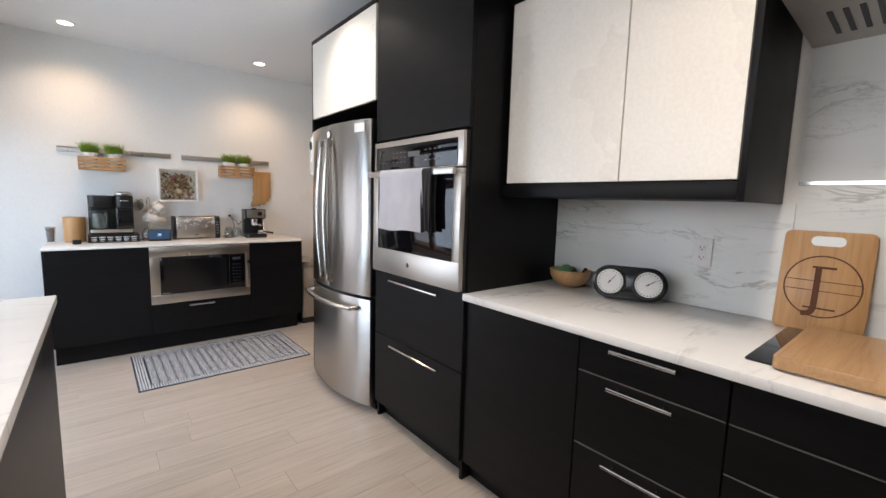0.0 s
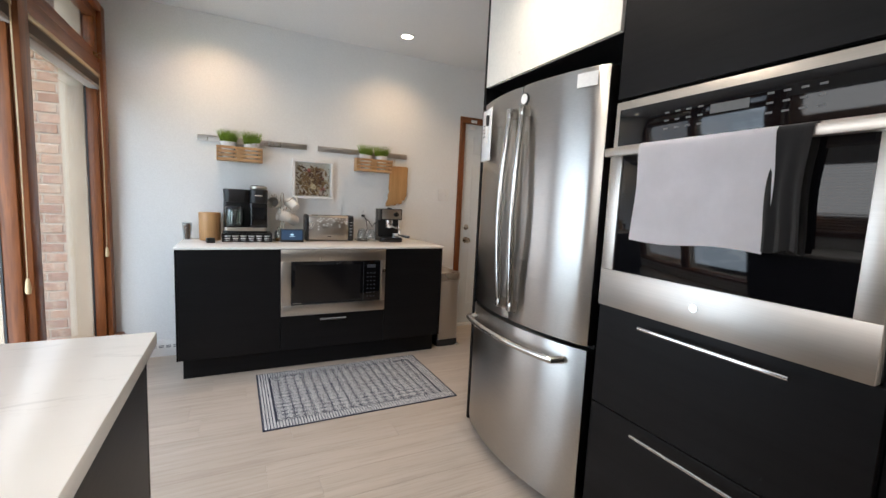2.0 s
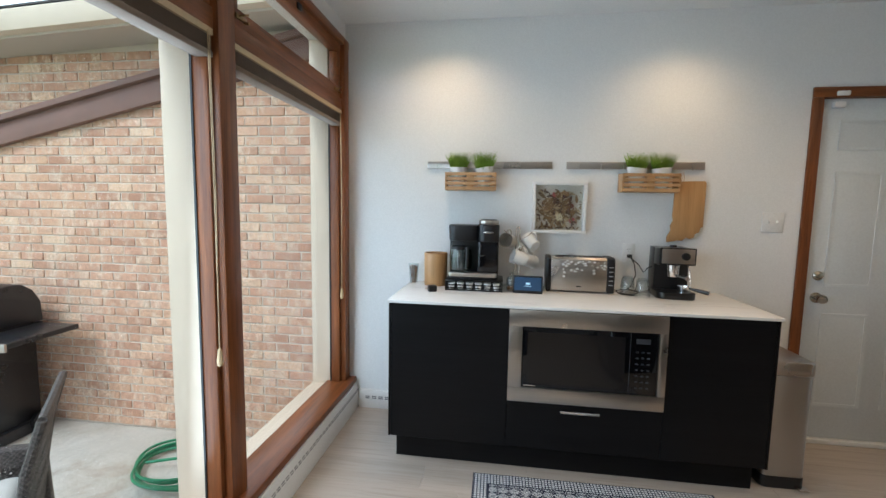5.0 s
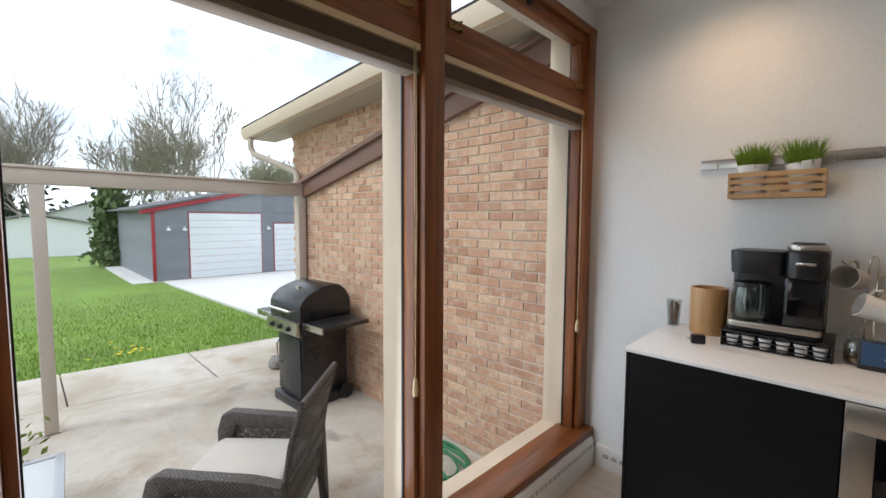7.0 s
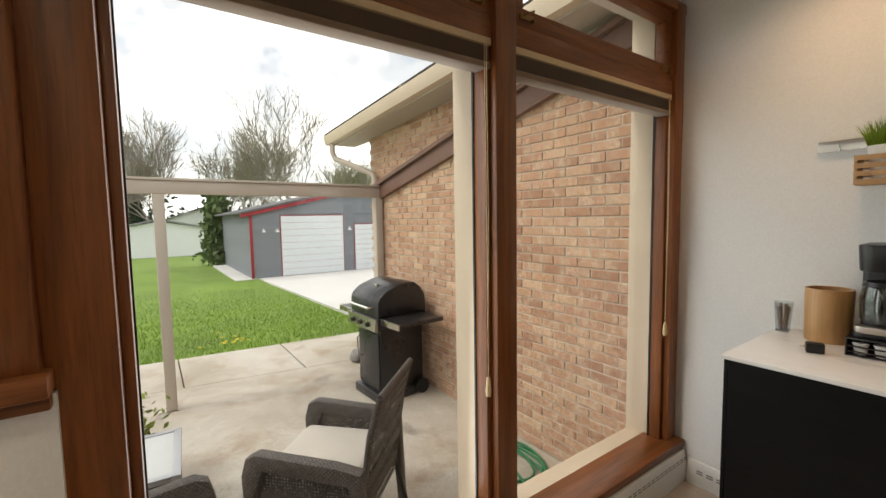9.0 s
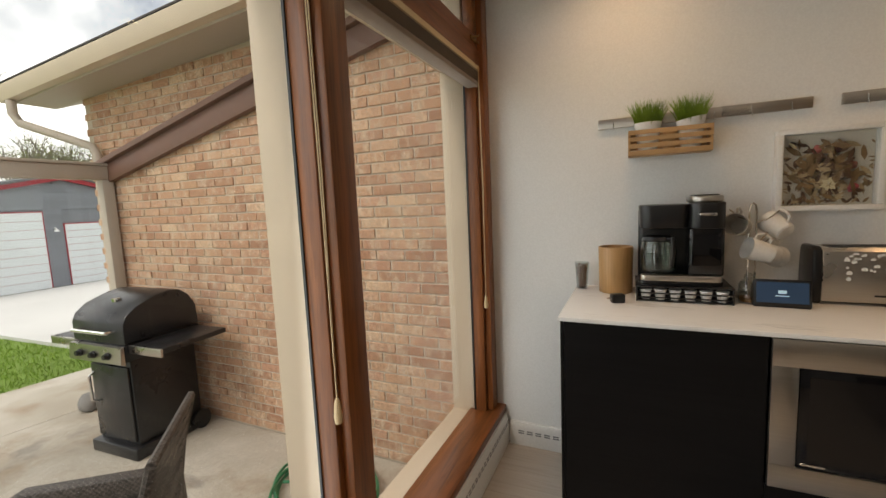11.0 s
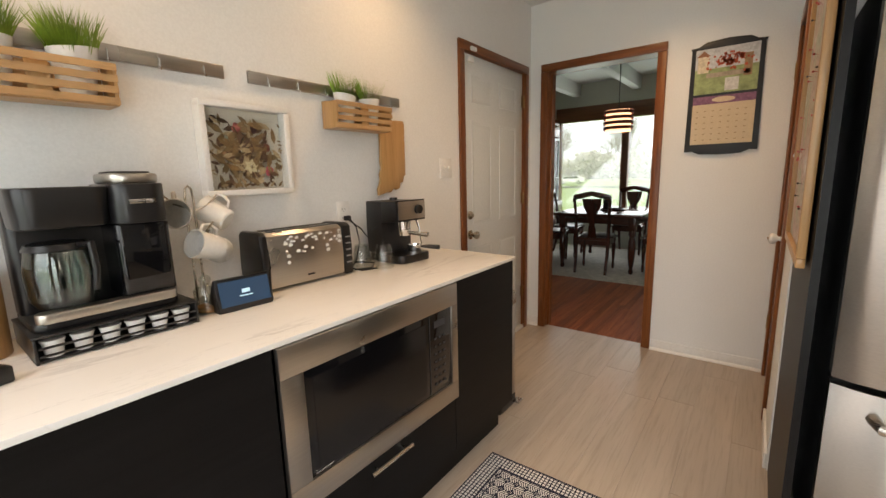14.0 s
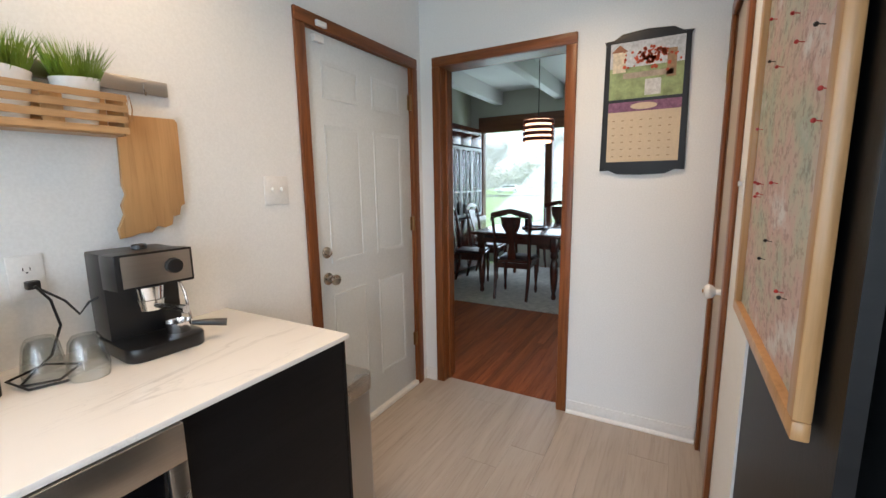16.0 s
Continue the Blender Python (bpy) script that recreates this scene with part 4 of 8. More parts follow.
bar_front("door", BX0 + 0.012, 1.033, 0.146, 0.880)
dw = bar_front("drawer_front", 1.033, 1.796, 0.146, 0.398)
bar_front("door", 1.796, BX1 - 0.012, 0.146, 0.880)
bm = B()
box(bm, BX0, BX0 + 0.0115, BYF, FY - 0.034, 0.146, 0.880)
part("side_panel", bm, EBONY, barc)
bm = B()
box(bm, BX1 - 0.0115, BX1, BYF, FY - 0.034, 0.146, 0.880)
part("side_panel", bm, EBONY, barc)
bar_handle(dw, (1.30, BYF, 0.368), (1.49, BYF, 0.368), (0, -0.034, 0), 0.007)
setting("worktop_bar", box(B(), BX0 - 0.006, BX1 + 0.006, BYF - 0.015, FY - 0.001, 0.881, 0.897, 0.003), QUARTZ, "white veined quartz worktop of the coffee bar", "worktop")

mw = thing("microwave", "built-in microwave in a broad stainless trim", "microwave", (1.414, BYF - 0.002, 0.402))
bm = B()
for x0, x1, z0, z1 in ((-0.379, 0.379, 0.0, 0.075), (-0.379, 0.379, 0.392, 0.476), (-0.379, -0.312, 0.075, 0.392), (0.342, 0.379, 0.075, 0.392)):
    box(bm, x0, x1, -0.018, 0.0, z0, z1, 0.0015)
part("trim_frame", bm, STEELX, mw, "brushed steel trim frame")
bm = B()
box(bm, -0.31, 0.34, -0.014, 0.3, 0.077, 0.39, 0.002)
mb = part("door", bm, BLACKG, mw, "black glass door")
bm = B()
box(bm, -0.285, 0.185, -0.0158, -0.0148, 0.10, 0.365)
part("door_window", bm, surface("tinted_mesh", (0.004, 0.004, 0.005), 0.12, var=0.1, bump=0, rough_var=0.03), mb)
bm = B()
box(bm, 0.207, 0.2095, -0.0158, -0.0146, 0.082, 0.386)
for k in range(7):
    for j in range(3):
        box(bm, 0.235 + j * 0.026, 0.248 + j * 0.026, -0.0158, -0.0146, 0.11 + k * 0.03, 0.117 + k * 0.03)
box(bm, 0.235, 0.30, -0.0158, -0.0146, 0.335, 0.36)
part("keypad", bm, surface("faint_print", (0.035, 0.038, 0.045), 0.4), mb, "faint grey keypad print")
bm = B()
box(bm, -0.30, -0.24, -0.0158, -0.0146, 0.085, 0.09)
part("badge", bm, CHROME, mb)

rug = thing("rug", "flat-woven navy and white patterned rug", "rug", (1.462, 3.938, 0.0005), 0.5)


def rug_material():
    """Diamond lattice within a striped border, woven."""
    m, n, l, b = nodes_of("navy_white_weave")
    tc, sep = n.new("ShaderNodeTexCoord"), n.new("ShaderNodeSeparateXYZ")
    l.new(tc.outputs["Object"], sep.inputs["Vector"])

    def op(kind, a, c=None):
        k = n.new("ShaderNodeMath")
        k.operation = kind
        for s, v in ((0, a), (1, c)):
            if isinstance(v, (int, float)):
                k.inputs[s].default_value = v
            elif v is not None:
                l.new(v, k.inputs[s])
        return k.outputs[0]

    x, y = sep.outputs["X"], sep.outputs["Y"]
    tri = lambda v, p: op("PINGPONG", v, p)
    px, py = op("DIVIDE", tri(x, 0.027), 0.027), op("DIVIDE", tri(y, 0.022), 0.022)
    round_ = op("LESS_THAN", op("ADD", op("MULTIPLY", px, px), op("MULTIPLY", py, py)), 0.92)
    slant = op("ADD", op("DIVIDE", y, 0.0105), op("MULTIPLY", px, 1.7))
    hatch = op("GREATER_THAN", op("FRACT", slant), 0.5)
    ticks = op("MULTIPLY", op("GREATER_THAN", tri(x, 0.0052), 0.0022), op("GREATER_THAN", tri(y, 0.0045), 0.0018))
    corner = op("MULTIPLY", op("GREATER_THAN", px, 0.80), op("GREATER_THAN", py, 0.76))
    field = op("MAXIMUM", op("MULTIPLY", round_, hatch), op("MULTIPLY", corner, ticks))
    ex, ey = op("SUBTRACT", 0.585, op("ABSOLUTE", x)), op("SUBTRACT", 0.385, op("ABSOLUTE", y))
    edge = op("MINIMUM", ex, ey)
    dots = op("MULTIPLY", op("GREATER_THAN", tri(x, 0.008), 0.0024), op("GREATER_THAN", tri(y, 0.008), 0.0026))
    inb = op("LESS_THAN", edge, 0.075)
    pat = op("ADD", op("MULTIPLY", field, op("SUBTRACT", 1.0, inb)), op("MULTIPLY", dots, inb))
    rim = op("MAXIMUM", op("LESS_THAN", edge, 0.006), op("MULTIPLY", op("GREATER_THAN", edge, 0.075), op("LESS_THAN", edge, 0.084)))
    pat = op("MULTIPLY", pat, op("SUBTRACT", 1.0, rim))
    wv = noise_node(n, l, coords(n, l, (1, 1, 1), False), 420, 2)
    navy = ramp(n, l, wv, [(0.3, (0.005, 0.008, 0.022)), (0.7, (0.015, 0.021, 0.05))])
    pale = ramp(n, l, wv, [(0.3, (0.52, 0.54, 0.56)), (0.7, (0.80, 0.81, 0.82))])
    l.new(mixed(n, l, navy, pale, pat), b.inputs["Base Color"])
    b.inputs["Roughness"].default_value = 0.95
    bumped(n, l, b, wv, 0.5, 0.003)
    return m


bm = B()
bmesh.ops.create_grid(bm, x_segments=48, y_segments=30, size=0.5)
for v in bm.verts:
    v.co = Vector((v.co.x * 1.17, v.co.y * 0.77, 0.006 + 0.0015 * noise.noise(Vector((v.co.x * 5, v.co.y * 5, 0)))))
geo = bmesh.ops.extrude_face_region(bm, geom=bm.faces[:])
for v in geo["geom"]:
    if isinstance(v, bmesh.types.BMVert):
        v.co.z = 0.0
part("woven_body", bm, rug_material(), rug)

# recessed downlights: the first two are real, the other five added with the fill
for lx, ly in ((0.62, 4.58), (1.98, 4.54), (1.1, 2.5), (1.7, 2.7), (1.1, 0.5), (1.6, 0.6), (3.05, 3.95)):
    dlamp = thing("recessed_light", "round lit recessed downlight, real over the bar, added elsewhere", "ceiling light", (lx, ly, H), group="recessed lights")
    bm = B()
    lathe(bm, [(0.044, 0.0), (0.046, -0.004), (0.062, -0.004), (0.064, -0.001), (0.064, 0.0)], (0, 0, 0), 32)
    part("trim_ring", bm, WHITE, dlamp)
    bm = B()
    lathe(bm, [(0, -0.0025), (0.045, -0.0025), (0.045, -0.0005), (0, -0.0005)], (0, 0, 0), 32)
    part("lens", bm, glowing("warm_lens", (1.0, 0.82, 0.55), 9.0), dlamp, "glowing warm lens")

# ---- outdoors ----
PZ = -0.60        # driveway level
PP = -0.365       # patio level
BY = 5.03         # face of the brick wing


def lawn_z(x):
    """The lawn falls gently from the walk to the garage."""
    if x > -4.4:
        return PZ - 0.02
    return PP - 0.06 + (PZ - PP) * min(1.0, max(0.0, (-5.2 - x) / 9.1)) - 0.8 * min(1.0, max(0.0, (-21 - x) / 19))


def joint_x(y):
    """Where the patio slab meets the walk."""
    return -4.56 + 0.15 * y


def walk_edge_x(y):
    """Where the walk meets the lawn."""
    return -5.56 + 0.105 * y


GRASS = surface("lawn_soil", (0.14, 0.225, 0.03), 0.95, var=0.35, scale=0.7, fine=30, bump=0.6)
bm = B()
bmesh.ops.create_grid(bm, x_segments=60, y_segments=60, size=260)
for v in bm.verts:
    v.co.x, v.co.y = [260 * (c / 260) ** 3 for c in v.co.xy]
    v.co.z = lawn_z(v.co.x) + (0.02 * noise.noise(v.co * 0.1) if v.co.x < -20 else 0.0)
setting("ground", bm, GRASS, "mown green lawn reaching to the far trees", "lawn", False)
bm = B()
prism(bm, [(-0.216, -6), (-0.216, BY - 0.001), (joint_x(BY) + 0.012, BY - 0.001), (joint_x(-6) + 0.012, -6)], "z", PP - 0.12, PP, 0.01)
setting("patio", bm, CONCRETE, "stained pale concrete patio slab", "patio", False)
y = 2.91 - 1.235 * 7
while y < 9:
    w_ = 1.235
    bm = B()
    prism(bm, [(walk_edge_x(y), y + 0.006), (joint_x(y), y + 0.006), (joint_x(y + w_), y + w_ - 0.008), (walk_edge_x(y + w_), y + w_ - 0.008)], "z", PP - 0.3, PP - 0.004, 0.006)
    setting("pavement", bm, CONCRETE, "pale concrete walk slab beside the lawn", "pavement", False)
    y += w_
setting("pavement_bed", prism(B(), [(walk_edge_x(-6) + 0.1, -6), (walk_edge_x(9) + 0.1, 9), (joint_x(9) + 0.02, 9), (joint_x(-6) + 0.02, -6)], "z", PP - 0.29, PP - 0.014), surface("joint_soil", (0.05, 0.042, 0.033), 0.95), "dark soil bed in the walk joints", "soil", False)
bm = B()
prism(bm, [(-5.3, 5.75), (-14.48, 5.75), (-14.48, 26), (-5.3, 26)], "z", -0.04, 0.054)
for v in bm.verts:
    v.co.z += lawn_z(v.co.x)
setting("driveway", bm, DRIVE, "bright white concrete driveway before the garage", "driveway", False)
bm = B()
prism(bm, [(-14.49, 5.0), (-20.5, 5.0), (-20.5, 5.72), (-14.49, 5.72)], "z", PZ - 0.1, PZ - 0.008)
setting("pavement", bm, DRIVE, "white concrete apron beside the garage", "pavement", False)

# brick wing
BX_END = -3.86
bm = B()
box(bm, BX_END + 0.008, -0.216, BY + 0.009, BY + 0.2, PZ - 0.2, 2.62)
box(bm, BX_END + 0.008, BX_END + 0.2, BY + 0.2, BY + 6, PZ - 0.2, 2.62)
brick_wall = setting("wall_brick", bm, MORTAR, "buff and rose brick wall of the house wing", "brick wall", False)
bm = B()
box(bm, -0.252, -0.217, 4.86, BY, PP, 2.42, 0.006)
setting("corner_board", bm, CREAM, "cream painted corner board beside the brick", "trim")

raft = thing("pergola_rafter", "brown sloping board fixed along the brick wall", "rafter", (0, BY, 0))
bm = B()
prism(bm, [(-3.70, 1.60), (-3.70, 1.755), (-0.22, 2.53), (-0.22, 2.375)], "y", -0.052, -0.001, 0.004)
part("board", bm, BROWNP, raft)
bm = B()
prism(bm, [(-3.70, 1.757), (-3.70, 1.80), (-0.22, 2.575), (-0.22, 2.532)], "y", -0.09, -0.001, 0.004)
part("cap_board", bm, BROWNP, raft)
perg = thing("pergola", "tan painted patio beam carried on a slim post", "pergola", (-3.56, 0, PP))
bm = B()
box(bm, -0.045, 0.045, -4.0, 5.02, 2.02, 2.14, 0.008)
part("beam", bm, SOFFIT, perg)
bm = B()
box(bm, -0.06, 0.06, -4.0, 5.02, 2.1415, 2.165, 0.004)
part("beam_cap", bm, SOFFIT, perg)
for yy in (2.78, 0.2, -2.4, 4.97):
    bm = B()
    box(bm, -0.045, 0.045, yy - 0.045, yy + 0.045, 0.0, 2.019, 0.006)
    part("post", bm, SOFFIT, perg)
    bm = B()
    box(bm, -0.055, 0.055, yy - 0.055, yy + 0.055, 0.0, 0.012, 0.002)
    part("post_foot", bm, NICKEL, perg)

def sloped(bm_):
    """The gutter line falls to its downspout."""
    for v in bm_.verts:
        v.co.z += 0.052 * (v.co.x + 4.36)
    return bm_


eave = thing("roof_eave", "beige soffit, fascia and gutter along the roof edge", "roof", (0, 0, 0))
bm = B()
prism(bm, [(4.735, 2.365), (4.735, 2.44), (9.0, 3.9), (9.0, 3.85), (BY + 0.2, 2.45), (BY, 2.365)], "x", -4.32, -0.22)
part("soffit", sloped(bm), SOFFIT, eave, "", False)
bm = B()
box(bm, -4.34, -0.22, 4.713, 4.734, 2.345, 2.50, 0.003)
part("fascia", sloped(bm), SOFFIT, eave)
bm = B()
prism(bm, [(4.712, 2.36), (4.645, 2.36), (4.62, 2.41), (4.61, 2.47), (4.615, 2.475), (4.63, 2.415), (4.65, 2.372), (4.712, 2.372)], "x", -4.36, -0.22)
part("gutter", sloped(bm), CREAM, eave)
bm = B()
prism(bm, [(4.62, 2.487), (4.62, 2.50), (9.0, 4.1), (9.0, 4.06)], "x", -4.38, -0.22)
part("shingle_edge", sloped(bm), surface("dark_shingle", (0.06, 0.055, 0.05), 0.9), eave)
bm = B()
tube(bm, [(-4.20, 4.67, 2.36), (-4.20, 4.67, 2.25), (-4.17, 4.70, 2.17), (-3.80, 4.86, 2.02), (-3.66, 4.96, 1.95), (-3.63, 4.975, 1.88), (-3.63, 4.975, PP + 2.166)], 0.036, 12)
part("downspout", bm, SOFFIT, eave, "beige downspout with elbows")

# garage of dark siding
GX = -14.5
SIDING = surface("charcoal_siding", (0.19, 0.205, 0.23), 0.6, var=0.1, scale=2, by_object=0.08)
REDT = surface("red_trim_paint", (0.30, 0.02, 0.03), 0.5)
gar = thing("garage", "charcoal-sided garage with red trim and white doors", "garage", (GX, 0, PZ))
G0, G1, GE, GP, GPY = 5.54, 13.1, 2.25, 3.12, 9.4
bm = B()
prism(bm, [(G0 + 0.02, 0), (G1 - 0.02, 0), (G1 - 0.02, GE), (GPY, GP), (G0 + 0.02, GE)], "x", -6.5, -0.03)
part("wall", bm, SIDING, gar, "", False)
for k in range(16):
    z = k * 0.15
    bm = B()
    prism(bm, [(0.0, z), (-0.028, z), (-0.028, z + 0.15), (-0.014, z + 0.15)], "y", G0 + 0.02, 6.53)
    part("siding_board", bm, SIDING, gar, "", False)
    bm = B()
    prism(bm, [(0.0, z), (-0.028, z), (-0.028, z + 0.15), (-0.014, z + 0.15)], "y", 8.92, 9.34)
    part("siding_board", bm, SIDING, gar, "", False)
    bm = B()
    prism(bm, [(G0 - 0.012, z), (G0 + 0.02, z), (G0 + 0.02, z + 0.15), (G0 + 0.006, z + 0.15)], "x", -6.5, -0.03)
    part("siding_board", bm, SIDING, gar, "", False)
for k in range(8):
    z = 2.24 + k * 0.12
    half = (GP - z - 0.12) / (GP - GE)
    if half > 0.03:
        bm = B()
        prism(bm, [(0.0, z), (-0.028, z), (-0.028, z + 0.12), (-0.014, z + 0.12)], "y", GPY - (GPY - G0) * min(1, half), GPY + (G1 - GPY) * min(1, half))
        part("siding_board", bm, SIDING, gar, "", False)
bm = B()
box(bm, -0.05, 0.03, G0 - 0.02, G0 + 0.07, 0, GE, 0.004)
part("corner_trim", bm, REDT, gar)
bm = B()
prism(bm, [(G0 - 0.3, GE - 0.14), (G0 - 0.3, GE - 0.02), (GPY, GP + 0.08), (GPY, GP - 0.04)], "x", -0.06, 0.12)
prism(bm, [(G1 + 0.3, GE - 0.14), (G1 + 0.3, GE - 0.02), (GPY, GP + 0.08), (GPY, GP - 0.04)], "x", -0.06, 0.12)
part("rake_trim", bm, REDT, gar)
bm = B()
prism(bm, [(G0 - 0.32, GE - 0.01), (G0 - 0.32, GE + 0.05), (GPY, GP + 0.15), (G1 + 0.32, GE + 0.05), (G1 + 0.32, GE - 0.01), (GPY, GP + 0.085)], "x", -6.7, 0.15)
part("roof", bm, surface("grey_shingle", (0.12, 0.12, 0.125), 0.85), gar)
for y0, y1, ztop in ((6.56, 8.88, 2.16), (9.37, 10.4, 1.80), (10.9, 12.6, 2.0)):
    bm = B()
    box(bm, -0.02, 0.012, y0 - 0.03, y1 + 0.03, 0.0, ztop + 0.03, 0.002)
    part("door_trim", bm, REDT, gar)
    nseg = 9
    for k in range(nseg):
        bm = B()
        box(bm, 0.0, 0.024 + 0.002 * (k % 2), y0, y1, k * ztop / nseg + 0.004, (k + 1) * ztop / nseg - 0.004, 0.004, 1)
        part("garage_door_panel", bm, DOORW, gar)
for yy, zz in ((5.95, 1.62), (6.40, 1.62), (9.12, 1.62)):
    bm = B()
    tube(bm, [(0.0, yy, zz + 0.06), (0.09, yy, zz + 0.10), (0.12, yy, zz + 0.04)], 0.012, 8)
    lathe(bm, [(0.012, 0.06), (0.05, 0.02), (0.075, -0.02), (0.07, -0.022), (0.045, 0.016), (0.0, 0.04)], (0.12, yy, zz), 14)
    part("wall_lamp", bm, WHITE, gar, "white barn wall lamp")

# white barn and a far house


def simple_house(name, label, at, w, d, h, ridge, wallm, roofm, windows=()):
    hs = thing(name, label, "house", at)
    bm = B()
    prism(bm, [(-w / 2, -0.4), (w / 2, -0.4), (w / 2, h), (0, ridge - 0.1), (-w / 2, h)], "x", -d, 0)
    part("wall", bm, wallm, hs, "", False)
    bm = B()
    prism(bm, [(-w / 2 - 0.3, h - 0.08), (0, ridge), (w / 2 + 0.3, h - 0.08), (w / 2 + 0.3, h + 0.04), (0, ridge + 0.14), (-w / 2 - 0.3, h + 0.04)], "x", -d - 0.3, 0.3)
    part("roof", bm, roofm, hs, "", False)
    for y0, z0, ww, hh in windows:
        bm = B()
        box(bm, 0.0, 0.06, y0 - 0.08, y0 + ww + 0.08, z0 - 0.08, z0 + hh + 0.08)
        wf = part("window", bm, WHITE, hs)
        bm = B()
        box(bm, 0.061, 0.07, y0, y0 + ww, z0, z0 + hh)
        part("pane", bm, BLACKG, wf)
    return hs


WSIDE = surface("white_siding", (0.74, 0.75, 0.77), 0.6, var=0.04, scale=3, stretch=(1, 0.05, 8))
GROOF = surface("grey_roof", (0.22, 0.22, 0.23), 0.85)
simple_house("barn", "long low white metal barn past the lawn", (-40, 3.4, lawn_z(-40)), 6.3, 14, 2.35, 3.05, WSIDE, GROOF)
simple_house("house", "white neighbour house with a grey roof", (-62, 8.4, lawn_z(-62)), 9, 10, 2.9, 4.6, WSIDE, GROOF, ((-3.0, 0.8, 1.2, 1.2), (-0.6, 0.2, 1.0, 2.0), (1.6, 0.8, 1.2, 1.2)))
simple_house("house", "pale neighbour house beyond the barn", (-70, -6, lawn_z(-70)), 10, 12, 2.8, 4.8, WSIDE, GROOF, ((-3.0, 0.8, 1.2, 1.2), (1.6, 0.8, 1.2, 1.2)))

# trees
BARK = surface("grey_bark", (0.27, 0.235, 0.205), 0.95, var=0.25, scale=3, fine=20, bump=0.5)
LEAF = surface("spring_leaf", (0.30, 0.33, 0.13), 0.8, var=0.3, scale=0.6)
LEAFM = surface("yew_leaf", (0.09, 0.13, 0.045), 0.85, var=0.3, scale=0.6)
LEAFD = surface("evergreen_leaf", (0.035, 0.065, 0.028), 0.85, var=0.3, scale=0.6)


def leaf_quads(bm, rng, at, count, spread, size):
    for _ in range(count):
        p = Vector(at) + Vector((rng.gauss(0, 1), rng.gauss(0, 1), rng.gauss(0, 0.8))) * spread
        u = Vector((rng.uniform(-1, 1), rng.uniform(-1, 1), rng.uniform(-1, 1))).normalized()
        w = u.orthogonal().normalized()
        s = size * rng.uniform(0.6, 1.3)
        bm.faces.new([bm.verts.new(p + a * s * u + b * s * 0.6 * w) for a, b in ((-1, 0), (0, -1), (1, 0), (0, 1))])


def tree(label, at, height, seed, leaves, leafm, spread=0.42, levels=6, trunk=0.017):
    rng = random.Random(seed)
    t = thing("tree", label, "tree", (at[0], at[1], lawn_z(at[0])), group="trees behind the lawn")
    bm, tips = B(), []

    def grow(p, d, length, r, level):
        pts, rs, q = [p.copy()], [r], p.copy()
        for k in range(3):
            d = (d + Vector((rng.gauss(0, 0.09), rng.gauss(0, 0.09), 0.03))).normalized()
            q = q + d * length / 3
            pts.append(q.copy())
            rs.append(r * (1 - 0.13 * (k + 1)))
        tube(bm, pts, rs, 6 if level < 2 else (4 if level < 4 else 3), False)
        if level >= 3:
            tips.append(q)
        if level >= levels:
            return
        for _ in range(5 if not level else rng.choice((2, 3, 3, 4) if level > 1 else (3, 4, 4))):
            ax = d.orthogonal().normalized()
            ax.rotate(Matrix.Rotation(rng.uniform(0, 6.283), 3, d))
            nd = (d + ax * rng.uniform(0.22, 0.62) + Vector((0, 0, 0.10))).normalized()
            start = pts[rng.choice((1, 2, 3, 3))] if level else pts[3]
            grow(start, nd, height * 0.25 if not level else length * rng.uniform(0.66, 0.88), max(0.022, rs[-1] * rng.uniform(0.55, 0.75)), level + 1)

    grow(Vector((0, 0, -0.3)), Vector((0, 0, 1)), height * 0.15, height * trunk, 0)
    part("trunk", bm, BARK, t, "bare grey branching trunk and limbs")
    bm = B()
    for p in tips:
        if rng.random() < 0.8:
            leaf_quads(bm, rng, p, leaves, spread, 0.055)
    part("crown", bm, leafm, t, "sparse young spring leaves", False)
    return t


def evergreen(label, at, height, width, seed, leafm):
    rng = random.Random(seed)
    t = thing("tree", label, "tree", (at[0], at[1], lawn_z(at[0])), group="trees behind the lawn")
    part("trunk", tube(B(), [(0, 0, -0.2), (0.05, 0, height * 0.5), (0, 0, height * 0.95)], [height * 0.02, height * 0.014, 0.02], 7), BARK, t)
    bm = B()
    for k in range(int(900)):
        f = rng.random() ** 0.8
        a, r = rng.uniform(0, 6.283), width * (1 - f * 0.9) * math.sqrt(rng.random())
        leaf_quads(bm, rng, (r * math.cos(a), r * math.sin(a), height * (0.04 + 0.95 * f)), 3, 0.16, 0.17)
    part("crown", bm, leafm, t, "dense dark needles", False)
    return t


tree("tall bare maple with many fine branches behind the garage", (-45, 15.9, PZ), 17.0, 29, 2, LEAF)
tree("bare grey tree with few leaves behind the barn", (-45, 4.4, PZ), 13, 5, 1, LEAF)
tree("budding tree beside the garage", (-48, 9.2, PZ), 11, 8, 3, LEAF)
tree("budding tree standing past the garage", (-42, 19.9, PZ), 10.5, 11, 4, LEAF)
tree("leafy young tree behind the garage roof", (-40, 26, PZ), 9.5, 14, 4, LEAF)
tree("leafy tree past the barn", (-48, 0.4, PZ), 11, 19, 5, LEAF)
tree("bare tree at the far lawn edge", (-58, 15, PZ), 15, 23, 1, LEAF)
evergreen("dark evergreen by the garage corner", (-21.5, 5.4, PZ), 3.6, 0.75, 2, LEAFM)
evergreen("dark cedar behind the barn", (-48, 1.8, PZ), 4.6, 1.6, 4, LEAFD)
evergreen("dark cedar by the far fence", (-52, 16, PZ), 4.5, 2.0, 7, LEAFD)
